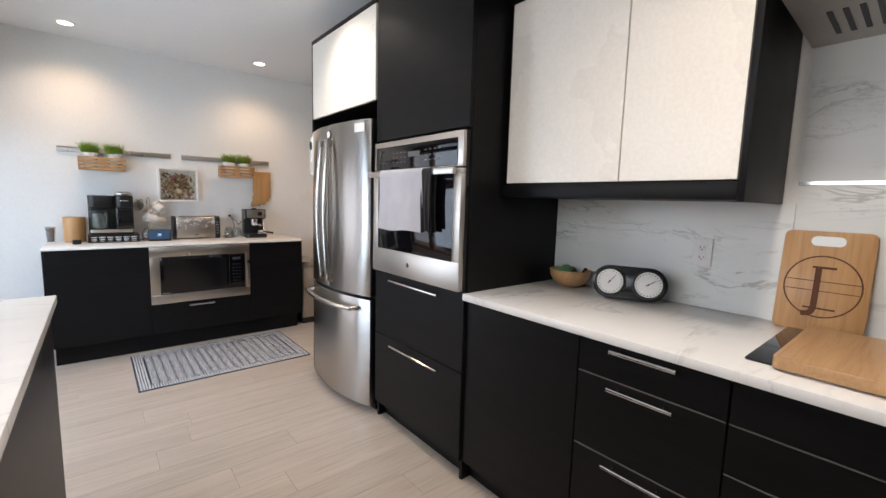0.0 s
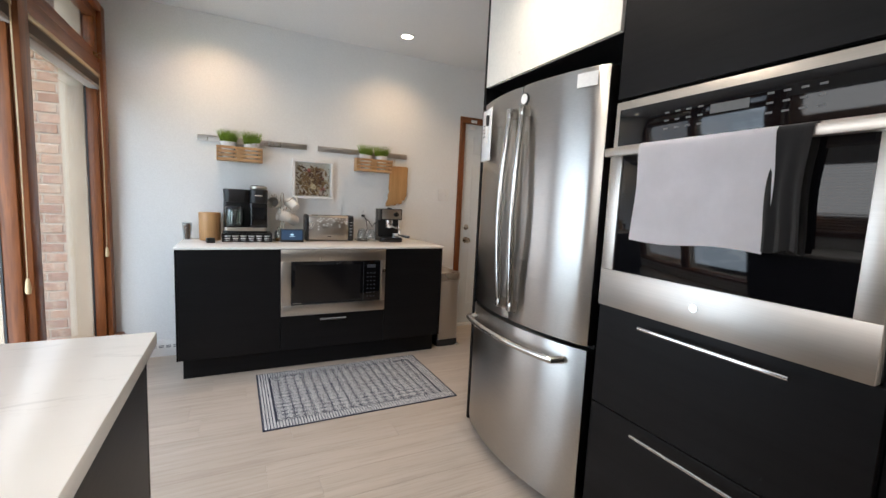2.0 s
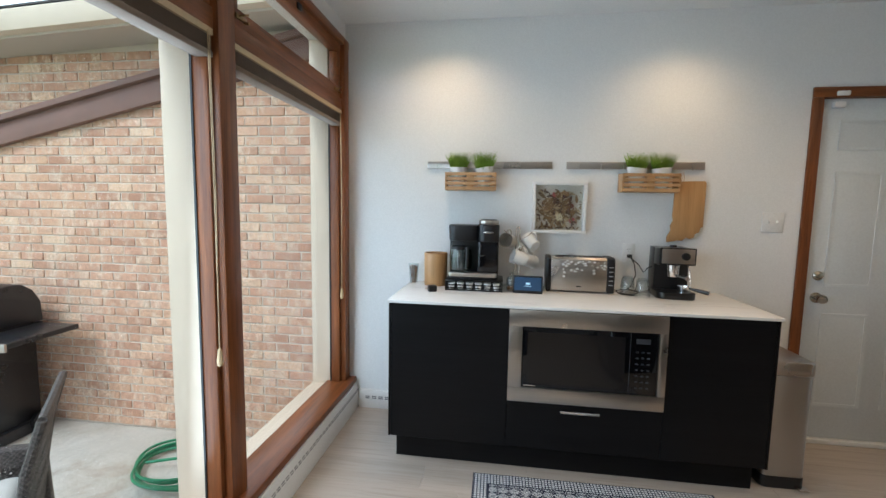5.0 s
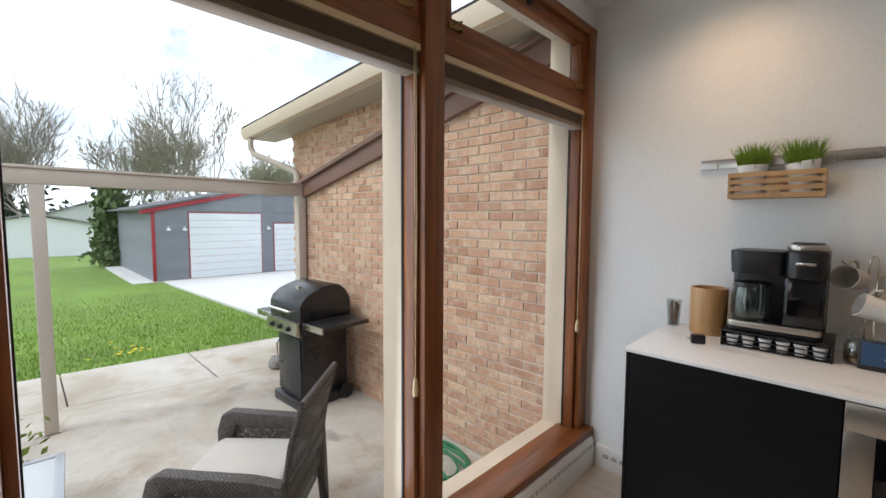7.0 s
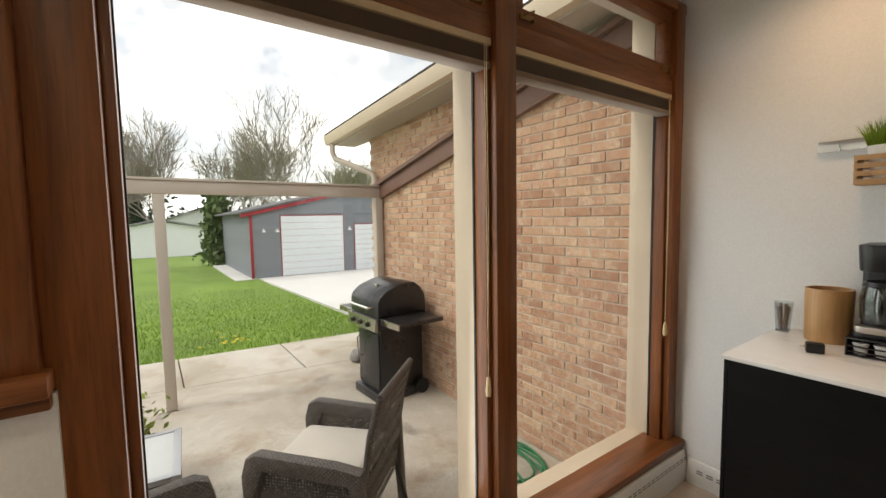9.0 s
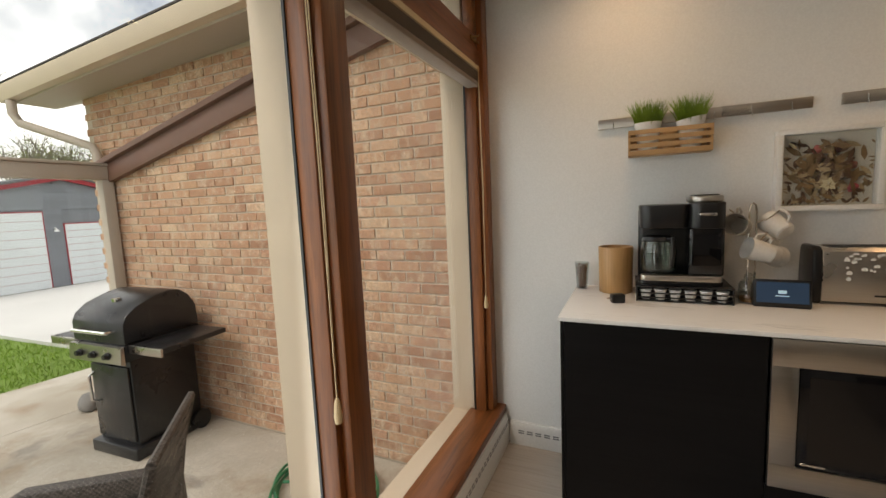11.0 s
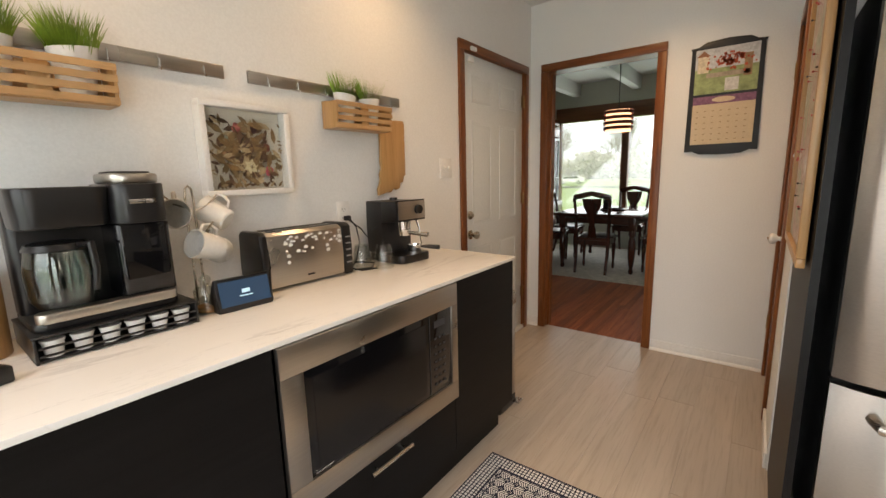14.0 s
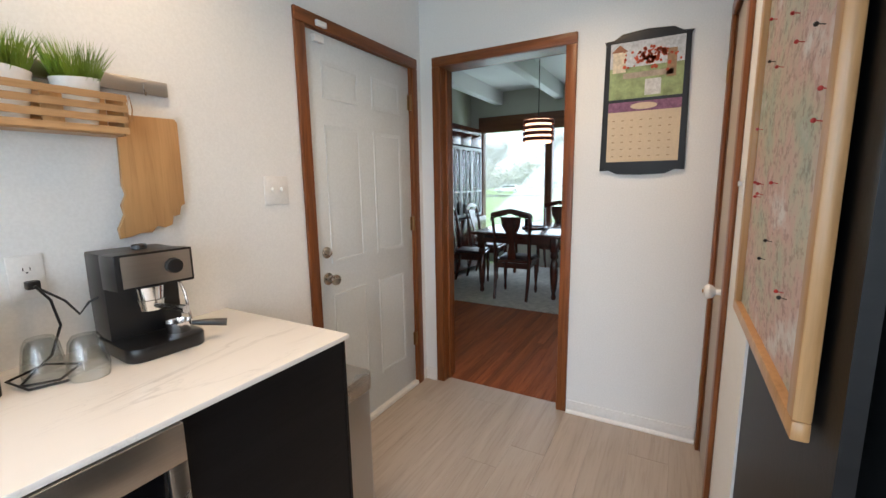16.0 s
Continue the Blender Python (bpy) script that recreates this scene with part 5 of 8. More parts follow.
evergreen("dark cedar by the far fence", (-56, -3, PZ), 5, 2.4, 9, LEAFD)
rng = random.Random(41)
bm = B()
for k in range(2600):
    leaf_quads(bm, rng, (rng.uniform(-78, -64), rng.uniform(-40, 60), lawn_z(-70) + abs(rng.gauss(0, 2.2))), 2, 0.5, 0.5)
tagged(part("far_woods", bm, LEAFD, None, "", False), "hazy line of far woods along the horizon", "woods", kind="stuff")

# ---- dining room ----
DX0, DX1, DY0, DY1, DH = FX + 0.13, 7.85, 2.6, 6.55, 2.75
bm = B()
box(bm, DX0, DX1, DY0, DY1, -0.15, -0.008)
dining_floor = setting("floor_dining", bm, surface("hardwood_joint", (0.03, 0.012, 0.006), 0.8), "glossy red-brown hardwood strip floor", "floor", False)
DWALL = surface("sage_wall_paint", (0.50, 0.52, 0.45), 0.75, var=0.03, fine=140, bump=0.1)
setting("wall_dining_north", box(B(), DX0, DX1 + 0.12, DY1, DY1 + 0.12, 0, DH), DWALL, "pale sage wall of the dining room", "wall", False)
setting("wall_dining_south", box(B(), DX0, DX1 + 0.12, DY0 - 0.12, DY0, 0, DH), DWALL, "pale sage wall closing the dining room", "wall", False)
bm = B()
box(bm, DX0 - 0.13, DX0, FY + 0.06, DY1 + 0.12, 0, DH)
box(bm, DX0 - 0.002, DX0, DY0, PY, 0, DH)
box(bm, DX0 - 0.002, DX0, PY, FY + 0.06, H, DH)
setting("wall_dining_west", bm, DWALL, "pale sage wall beside the doorway", "wall", False)
bm = B()
box(bm, DX1, DX1 + 0.12, DY0, DY1, 0, 0.52)
box(bm, DX1, DX1 + 0.12, DY0, DY1, 2.32, DH)
box(bm, DX1, DX1 + 0.12, 6.39, DY1, 0.52, 2.32)
box(bm, DX1, DX1 + 0.12, DY0, 3.4, 0.52, 2.32)
setting("wall_dining_east", bm, DWALL, "pale sage wall with a wide picture window", "wall", False)
bm = B()
box(bm, DX0 - 0.13, DX1 + 0.12, DY0 - 0.12, DY1 + 0.12, DH, DH + 0.1)
setting("ceiling_dining", bm, CEIL, "white painted dining room ceiling", "ceiling", False)
for yb in (3.2, 4.15, 5.1, 6.05):
    bm = B()
    box(bm, DX0 + 0.001, DX1 - 0.001, yb - 0.06, yb + 0.06, DH - 0.2, DH - 0.001, 0.006)
    setting("ceiling_beam", bm, CEIL, "white painted ceiling beam", "beam")
wd = tagged(thing("window_4", "wide dining picture window framed in dark oak", "window", (DX1, 0, 0)), kind="structure")
DTRIM = timber("dark_oak_trim", (0.07, 0.024, 0.010), (0.17, 0.06, 0.022), "y", 0.35, 0.2)
for y0, y1, z0, z1, nm in ((3.4, 6.40, 2.14, 2.38, "head"), (3.4, 6.40, 0.48, 0.56, "window_sill"), (6.32, 6.40, 0.56, 2.14, "jamb"), (5.18, 5.29, 0.56, 2.14, "mullion"), (4.1, 4.2, 0.56, 2.14, "mullion"), (3.4, 3.48, 0.56, 2.12, "jamb")):
    bm = B()
    box(bm, -0.03, 0.1, y0, y1, z0, z1, 0.005)
    part(nm, bm, DTRIM, wd)
for y0, y1 in ((5.29, 6.32), (4.2, 5.18), (3.48, 4.1)):
    bm = B()
    box(bm, 0.05, 0.055, y0, y1, 0.56, 2.12)
    p = part("pane", bm, HAZY, wd)
    p.visible_shadow = False

MAHOG = timber("dark_mahogany", (0.022, 0.006, 0.004), (0.085, 0.022, 0.012), "z", 0.25, 0.4)
MAHOGY = timber("dark_mahogany_level", (0.022, 0.006, 0.004), (0.085, 0.022, 0.012), "y", 0.2, 0.5)
setting_rug = thing("dining_rug", "pale grey mottled rug under the dining table", "rug", (6.9, 4.95, 0.0))
bm = B()
box(bm, -1.4, 0.85, -1.5, 1.45, 0.0005, 0.012, 0.003)
part("rug_body", bm, surface("grey_mottled_pile", (0.44, 0.42, 0.38), 0.95, var=0.35, scale=14, fine=90, bump=0.5), setting_rug)

LEGP = [(0.0, 0.0), (0.022, 0.0), (0.03, 0.03), (0.02, 0.07), (0.032, 0.12), (0.04, 0.2), (0.046, 0.32), (0.04, 0.42), (0.028, 0.46), (0.044, 0.49), (0.044, 0.52), (0.034, 0.54), (0.034, 0.55)]
dt = thing("dining_table", "dark mahogany dining table with turned legs", "table", (6.4, 5.08, 0.013))
bm = B()
box(bm, -0.53, 0.85, -0.55, 0.55, 0.715, 0.75, 0.008)
part("tabletop", bm, MAHOGY, dt)
bm = B()
for x0, x1, y0, y1 in ((-0.47, 0.79, -0.49, -0.465), (-0.47, 0.79, 0.465, 0.49), (-0.47, -0.445, -0.465, 0.465), (0.765, 0.79, -0.465, 0.465)):
    box(bm, x0, x1, y0, y1, 0.62, 0.714)
part("apron", bm, MAHOGY, dt)
for lx in (-0.43, 0.75):
    for ly in (-0.44, 0.44):
        bm = B()
        lathe(bm, LEGP, (lx, ly, 0), 18)
        box(bm, lx - 0.042, lx + 0.042, ly - 0.042, ly + 0.042, 0.55, 0.714, 0.003)
        part("leg", bm, MAHOG, dt)


def dining_chair(at, rz):
    """A chair with a vase-shaped splat; its back is at local -x."""
    c = thing("dining_chair", "dark mahogany dining chair with a vase-shaped splat", "chair", at, rz, "chairs round the table")
    bm = B()
    prism(bm, [(-0.20, -0.19), (-0.20, 0.19), (0.22, 0.23), (0.22, -0.23)], "z", 0.42, 0.452, 0.01)
    part("seat", bm, MAHOGY, c)
    bm = B()
    prism(bm, [(-0.17, -0.16), (-0.17, 0.16), (0.19, 0.2), (0.19, -0.2)], "z", 0.453, 0.475, 0.008)
    part("cushion", bm, surface("dark_leather", (0.03, 0.015, 0.012), 0.35), c)
    for s in (-1, 1):
        bm = B()
        tube(bm, [(-0.27, s * 0.185, 0.0), (-0.215, s * 0.19, 0.22), (-0.20, s * 0.195, 0.45), (-0.225, s * 0.2, 0.72), (-0.275, s * 0.215, 0.98)], [0.017, 0.021, 0.023, 0.02, 0.017], 8)
        part("back_leg", bm, MAHOG, c)
        bm = B()
        lathe(bm, [(0, 0), (0.013, 0), (0.02, 0.05), (0.014, 0.1), (0.022, 0.2), (0.026, 0.32), (0.018, 0.36), (0.026, 0.38), (0.024, 0.419)], (0.185, s * 0.19, 0), 12)
        part("front_leg", bm, MAHOG, c)
    bm = B()
    prof = [(-0.235, 0.90), (-0.2, 0.935), (-0.1, 0.955), (0, 0.985), (0.1, 0.955), (0.2, 0.935), (0.235, 0.90), (0.22, 0.995), (0.12, 1.02), (0, 1.045), (-0.12, 1.02), (-0.22, 0.995)]
    prism(bm, [(y_, z_) for y_, z_ in prof], "x", -0.295, -0.265, 0.004)
    part("crest_rail", bm, MAHOGY, c)
    bm = B()
    left = [(-0.05, 0.46), (-0.045, 0.56), (-0.03, 0.62), (-0.05, 0.74), (-0.10, 0.84), (-0.115, 0.95)]
    prism(bm, left + [(-a, b) for a, b in left[::-1]], "x", -0.008, 0.008)
    for v in bm.verts:
        v.co.x += -0.205 - 0.07 * max(0, (v.co.z - 0.46) / 0.5) ** 1.4
    part("splat", bm, MAHOG, c)
    bm = B()
    for s in (-1, 1):
        box(bm, -0.19, 0.2, s * 0.19 - 0.012, s * 0.19 + 0.012, 0.36, 0.419)
    box(bm, 0.17, 0.195, -0.19, 0.19, 0.36, 0.419)
    box(bm, -0.21, -0.19, -0.18, 0.18, 0.36, 0.419)
    part("seat_frame", bm, MAHOG, c)
    return c


first_chair = dining_chair((6.0, 5.09, 0.013), 4)
for m_ in (pose(6.25, 5.80, 0.013, 0, 0, -78), pose(6.85, 5.80, 0.013, 0, 0, -86), pose(7.45, 5.02, 0.013, 0, 0, 182), pose(6.35, 4.36, 0.013, 0, 0, 92)):
    copy_thing(first_chair, m_)
tray = thing("table_tray", "dark oval tray with a glass candle jar", "tray", (6.45, 5.02, 0.764))
bm = B()
lathe(bm, [(0, 0), (0.15, 0.0), (0.17, 0.02), (0.165, 0.024), (0.145, 0.006), (0, 0.006)], (0, 0, 0), 28)
part("tray_body", bm, MAHOGY, tray)
jar = thing("candle_jar", "tall dark glass candle jar on the tray", "candle", (6.43, 5.09, 0.771))
bm = B()
lathe(bm, [(0, 0), (0.045, 0), (0.048, 0.01), (0.048, 0.15), (0.044, 0.15), (0.044, 0.012), (0, 0.012)], (0, 0, 0), 24)
part("glass", bm, BLACKG, jar)
bm = B()
lathe(bm, [(0, 0.151), (0.05, 0.151), (0.05, 0.165), (0, 0.168)], (0, 0, 0), 24)
part("lid", bm, BRASSD, jar)

pend = thing("pendant_lamp", "drum pendant lamp of red-brown bands, lit", "pendant lamp", (6.4, 4.98, 1.80))
pend.matrix_basis = pose(6.4, 4.98, 1.80) @ Matrix.Diagonal((1.1, 1.1, 1.35, 1))
bm = B()
tube(bm, [(0, 0, 0.19), (0.004, 0, 0.45), (0, 0, 0.70)], 0.005, 8)
part("cord", bm, BLACKP, pend)
RUST = surface("rust_band", (0.16, 0.03, 0.015), 0.6, var=0.15)
for k in range(4):
    bm = B()
    z = 0.015 + k * 0.048
    lathe(bm, [(0.16, z), (0.165, z), (0.165, z + 0.03), (0.16, z + 0.03), (0.16, z)], (0, 0, 0), 40)
    part("band", bm, RUST, pend)
bm = B()
lathe(bm, [(0.135, 0.0), (0.138, 0.0), (0.138, 0.195), (0.135, 0.195), (0.135, 0.0)], (0, 0, 0), 32)
part("diffuser", bm, glowing("warm_diffuser", (1.0, 0.62, 0.36), 1.6), pend, "glowing amber diffuser")
bm = B()
lathe(bm, [(0, 0.19), (0.02, 0.19), (0.16, 0.197), (0.16, 0.2), (0, 0.2)], (0, 0, 0), 32)
part("top_plate", bm, RUST, pend)

hutch = thing("china_cabinet", "dark wood china cabinet with white-mullioned glass doors", "cabinet", (6.75, DY1 - 0.002, 0.0))
bm = B()
box(bm, -0.75, 0.75, -0.42, 0.0, 0.08, 0.82, 0.004)
part("base", bm, MAHOGY, hutch)
bm = B()
for x0, x1, y0, y1, z0, z1 in ((-0.75, 0.75, -0.34, 0, 2.05, 2.15), (-0.75, -0.71, -0.34, 0, 0.822, 2.05), (0.71, 0.75, -0.34, 0, 0.822, 2.05), (-0.71, 0.71, -0.02, 0, 0.822, 2.05), (-0.71, 0.71, -0.33, -0.02, 1.25, 1.27), (-0.71, 0.71, -0.33, -0.02, 1.65, 1.67)):
    box(bm, x0, x1, y0, y1, z0, z1, 0.003)
part("upper_case", bm, MAHOGY, hutch)
for k in range(4):
    x0 = -0.705 + k * 0.3535
    bm = B()
    for a, b, z0, z1 in ((x0, x0 + 0.035, 0.84, 1.85), (x0 + 0.315, x0 + 0.35, 0.84, 1.85), (x0 + 0.035, x0 + 0.315, 0.84, 0.88), (x0 + 0.035, x0 + 0.315, 1.81, 1.85), (x0 + 0.035, x0 + 0.315, 1.2, 1.22), (x0 + 0.165, x0 + 0.185, 0.88, 1.2), (x0 + 0.165, x0 + 0.185, 1.22, 1.81)):
        box(bm, a, b, -0.362, -0.342, z0, z1, 0.002)
    hd = part("door", bm, DOORW, hutch, "white-painted glazed door frame")
    bm = B()
    box(bm, x0 + 0.03, x0 + 0.32, -0.354, -0.351, 0.86, 1.83)
    part("pane", bm, GLASS, hd)
    bm = B()
    box(bm, x0 + 0.005, x0 + 0.345, -0.36, -0.342, 1.87, 2.04, 0.004)
    part("top_door", bm, MAHOGY, hutch)
dishes = thing("plate_stack", "stack of white plates in the china cabinet", "plates", (6.4, DY1 - 0.18, 1.271))
bm = B()
for k in range(8):
    lathe(bm, [(0, k * 0.012), (0.07, k * 0.012), (0.115, k * 0.012 + 0.012), (0.115, k * 0.012 + 0.015), (0.07, k * 0.012 + 0.006), (0, k * 0.012 + 0.006)], (0, 0, 0), 24)
part("plates", bm, WHITE, dishes)
# street seen through the dining window
bm = B()
box(bm, 52, 60, -60, 80, PZ - 0.5, PZ - 0.02)
setting("road", bm, surface("pale_asphalt", (0.30, 0.30, 0.30), 0.9, var=0.1), "pale street past the front lawn", "road", False)
tree("bare tree across the street", (88, 27, PZ), 13, 37, 1, LEAF)
tree("bare tree beyond the street", (96, 44, PZ), 14, 43, 1, LEAF)
# budding woods whose leaf colour is paled to imitate haze
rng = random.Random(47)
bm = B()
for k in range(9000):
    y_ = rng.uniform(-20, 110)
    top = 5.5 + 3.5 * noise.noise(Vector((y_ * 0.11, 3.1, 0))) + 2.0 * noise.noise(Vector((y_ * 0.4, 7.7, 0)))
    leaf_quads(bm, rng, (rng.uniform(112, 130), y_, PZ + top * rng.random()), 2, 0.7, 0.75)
tagged(part("far_woods", bm, surface("haze_paled_bud", (0.42, 0.41, 0.33), 0.9, var=0.25, scale=0.3), None, "", False), "budding woods beyond the street, paled with painted haze", "woods", kind="stuff")


def car(at, rz, colour, label):
    c = thing("car", label, "car", at, rz)
    bm = B()
    prism(bm, [(-2.2, 0.3), (2.2, 0.3), (2.25, 0.62), (1.5, 0.85), (0.8, 1.35), (-1.2, 1.38), (-2.0, 0.95), (-2.25, 0.85)], "y", -0.85, 0.85, 0.05)
    part("body", bm, colour, c)
    bm = B()
    prism(bm, [(1.2, 0.88), (0.72, 1.27), (-1.1, 1.29), (-1.65, 0.95)], "y", -0.858, 0.858)
    part("side_glass", bm, BLACKG, c)
    for wx in (-1.35, 1.4):
        for wy in (-0.78, 0.78):
            bm = B()
            tube(bm, [(wx, wy - 0.1, 0.32), (wx, wy + 0.1, 0.32)], 0.32, 20)
            wh = part("wheel", bm, BLACKP, c)
            bm = B()
            tube(bm, [(wx, wy - 0.104, 0.32), (wx, wy + 0.104, 0.32)], 0.19, 16)
            part("rim", bm, CHROME, wh)


car((70, 29, PZ), 100, WHITE, "white car parked across the street")
car((72, 36.5, PZ), 100, surface("dark_car_paint", (0.03, 0.035, 0.05), 0.3), "dark car parked across the street")

# ---- things on the north wall ----
BAMBOO = timber("pale_bamboo", (0.36, 0.20, 0.085), (0.52, 0.32, 0.15), "x", 0.45, 0.1, 0.8)
BAMBOOZ = timber("honey_bamboo", (0.36, 0.19, 0.07), (0.50, 0.29, 0.12), "z", 0.4, 0.15, 0.8)
POT = surface("white_glazed_pot", (0.80, 0.80, 0.78), 0.25, var=0.03, bump=0)
BLADE = surface("artificial_grass", (0.22, 0.35, 0.045), 0.6, var=0.4, scale=25)
TOPZ = 0.897
for x0, x1, spots in ((0.50, 1.283, (0.57, 1.02)), (1.37, 2.165, (1.45, 1.60))):
    r = thing("magnetic_rail", "brushed steel magnetic wall rail", "wall rail", ((x0 + x1) / 2, FY - 0.001, 1.635), group="wall rails")
    bm = B()
    box(bm, x0 - (x0 + x1) / 2, x1 - (x0 + x1) / 2, -0.014, 0.0, 0.0, 0.043, 0.002)
    part("strip", bm, STEELX, r)
    for k in range(6):
        bm = B()
        xx = (k - 2.5) * 0.13
        tube(bm, [(xx, -0.015, 0.03), (xx, -0.019, 0.02), (xx, -0.019, -0.002), (xx, -0.026, -0.006), (xx, -0.03, 0.002)], 0.0018, 6)
        part("hook", bm, CHROME, r)


def caddy(x0, x1):
    w = x1 - x0
    c = thing("wall_caddy", "slatted bamboo wall caddy holding two plants", "caddy", (x0, FY - 0.016, 1.494), group="wall caddies")
    for a in (0.0, w - 0.01):
        bm = B()
        prism(bm, [(-0.006, 0.0), (-0.006, 0.112), (-0.105, 0.106), (-0.095, 0.0)], "x", a, a + 0.01, 0.002)
        part("end_panel", bm, BAMBOOZ, c)
    for k in range(4):
        z = 0.004 + k * 0.0285
        tilt = 0.0955 + 0.0027 * k
        bm = B()
        n, pts = 16, []
        for i in range(n + 1):
            pts.append((w * i / n, -tilt + 0.002 * math.sin(i * 2.2 + k * math.pi)))
        poly = [(a, b - 0.004) for a, b in pts] + [(a, b) for a, b in pts[::-1]]
        prism(bm, poly, "z", z, z + 0.018)
        part("slat", bm, BAMBOO, c)
        bm = B()
        box(bm, 0.01, w - 0.01, -0.006, -0.001, z, z + 0.018, 0.001)
        part("slat", bm, BAMBOO, c)
    bm = B()
    box(bm, w / 2 - 0.022, w / 2 + 0.022, -0.096, -0.091, 0.0, 0.105, 0.001)
    part("mid_stile", bm, BAMBOOZ, c)
    bm = B()
    box(bm, 0.01, w - 0.01, -0.09, -0.007, 0.0, 0.005)
    part("bottom", bm, BAMBOO, c)


def grass_pot(x, seed, lean):
    rng_ = random.Random(seed)
    g = thing("potted_grass", "tuft of artificial grass in a white pot", "plant", (x, FY - 0.068, 1.4995), group="potted grass")
    bm = B()
    lathe(bm, [(0, 0), (0.032, 0), (0.04, 0.06), (0.051, 0.136), (0.048, 0.136), (0.04, 0.115), (0, 0.113)], (0, 0, 0), 26)
    for v in bm.verts:
        v.co.y *= 0.72
        v.co.x *= 1.08
        v.co.z += lean * v.co.x * v.co.z / 0.13
    part("pot", bm, POT, g)
    bm = B()
    for k in range(320):
        a, rr = rng_.uniform(0, 6.283), 0.045 * math.sqrt(rng_.random())
        b = Vector((rr * math.cos(a), 0.7 * rr * math.sin(a), 0.111))
        d = Vector((math.cos(a) * rr * 5, math.sin(a) * rr * 4, 1)).normalized()
        d = (d + Vector((rng_.gauss(0, 0.13), rng_.gauss(0, 0.12), 0))).normalized()
        h = rng_.uniform(0.07, 0.135)
        side = d.orthogonal().normalized() * 0.0022
        m1, tip = b + d * h * 0.6, b + d * h + Vector((d.x, d.y, -0.1)) * h * 0.25
        vs = [bm.verts.new(q) for q in (b - side, b + side, m1 + side * 0.7, tip, m1 - side * 0.7)]
        bm.faces.new(vs)
    part("grass_tuft", bm, BLADE, g, "bright green grass blades", False)


caddy(0.628, 0.942)
caddy(1.675, 1.995)
for x, s, ln in ((0.705, 1, 0.0), (0.868, 2, 0.15), (1.765, 3, -0.1), (1.905, 4, 0.1)):
    grass_pot(x, s, ln)

# shadow box with dried flowers
sb = thing("shadow_box", "white shadow box frame with dried flowers", "picture", (1.332, FY - 0.001, 1.236))
bm = B()
for x0, x1, z0, z1 in ((-0.163, 0.163, 0.0, 0.02), (-0.163, 0.163, 0.299, 0.319), (-0.163, -0.143, 0.02, 0.299), (0.143, 0.163, 0.02, 0.299)):
    box(bm, x0, x1, -0.048, 0.0, z0, z1, 0.002)
part("frame", bm, WHITE, sb)
bm = B()
box(bm, -0.143, 0.143, -0.006, -0.001, 0.02, 0.299)
part("backing", bm, surface("linen_backing", (0.66, 0.62, 0.54), 0.9, var=0.08, fine=300), sb)
rng = random.Random(12)
for nm, colour, cnt, size in (("dried_leaves", (0.20, 0.13, 0.06), 100, 0.036), ("dried_stems", (0.10, 0.055, 0.03), 90, 0.028), ("pale_leaves", (0.40, 0.31, 0.19), 60, 0.030)):
    bm = B()
    for _ in range(cnt):
        a, rr = rng.uniform(0, 6.28), abs(rng.gauss(0, 0.06))
        p = Vector((max(-0.128, min(0.128, rng.gauss(-0.01, 0.062))), -rng.uniform(0.012, 0.036), max(0.036, min(0.27, rng.gauss(0.135, 0.065)))))
        t_ = rng.uniform(0, 3.14)
        u = Vector((math.cos(t_), rng.uniform(-0.2, 0.2), math.sin(t_)))
        w_ = Vector((-math.sin(t_), rng.uniform(-0.2, 0.2), math.cos(t_)))
        s_ = size * rng.uniform(0.5, 1.0)
        s_ = min(s_, 0.138 - abs(p.x), 0.285 - p.z, p.z - 0.022)
        if s_ < 0.004:
            continue
        vs = [bm.verts.new(p + u * a_ * s_ + w_ * b_ * s_ * 0.4) for a_, b_ in ((-1, 0), (-0.3, -0.8), (0.5, -0.6), (1, 0), (0.5, 0.6), (-0.3, 0.8))]
        bm.faces.new(vs)
    part(nm, bm, surface(nm, colour, 0.9, var=0.3, scale=40), sb, "", False)
for x, z, r_, colour in ((-0.03, 0.235, 0.021, (0.38, 0.12, 0.11)), (0.04, 0.24, 0.023, (0.07, 0.022, 0.02)), (0.08, 0.085, 0.02, (0.36, 0.08, 0.10)), (-0.075, 0.15, 0.016, (0.30, 0.18, 0.10)), (0.075, 0.17, 0.018, (0.16, 0.06, 0.04)), (-0.11, 0.26, 0.014, (0.06, 0.03, 0.02)), (0.03, 0.15, 0.016, (0.22, 0.15, 0.09))):
    bm = B()
    for k in range(9):
        a = k * 2.4
        q = r_ * 0.1 * math.sqrt(k) * 2.2
        ball(bm, (x + q * math.cos(a), -0.026 + 0.001 * k, z + q * math.sin(a)), r_ * (0.55 - 0.02 * k), (1, 0.6, 1), 8)
    part("dried_rose", bm, surface("rose_petal", colour, 0.85, var=0.25, scale=60), sb, "dried rose head")
bm = B()
for k in range(6):
    a = k * math.pi / 3 + 0.3
    c_ = Vector((0.005, -0.034, 0.10))
    u, w_ = Vector((math.cos(a), 0.1, math.sin(a))), Vector((-math.sin(a), 0, math.cos(a)))
    bm.faces.new([bm.verts.new(c_ + u * p_ * 0.03 + w_ * q_ * 0.03) for p_, q_ in ((0.1, 0), (0.5, -0.3), (1, 0), (0.5, 0.3))])
part("pale_flower", bm, surface("pale_petal", (0.62, 0.55, 0.36), 0.8), sb, "pale yellow star-shaped flower", False)
bm = B()
box(bm, -0.1425, 0.1425, -0.044, -0.042, 0.0205, 0.2985)
p = part("glass", bm, GLASS, sb)
p.visible_shadow = False

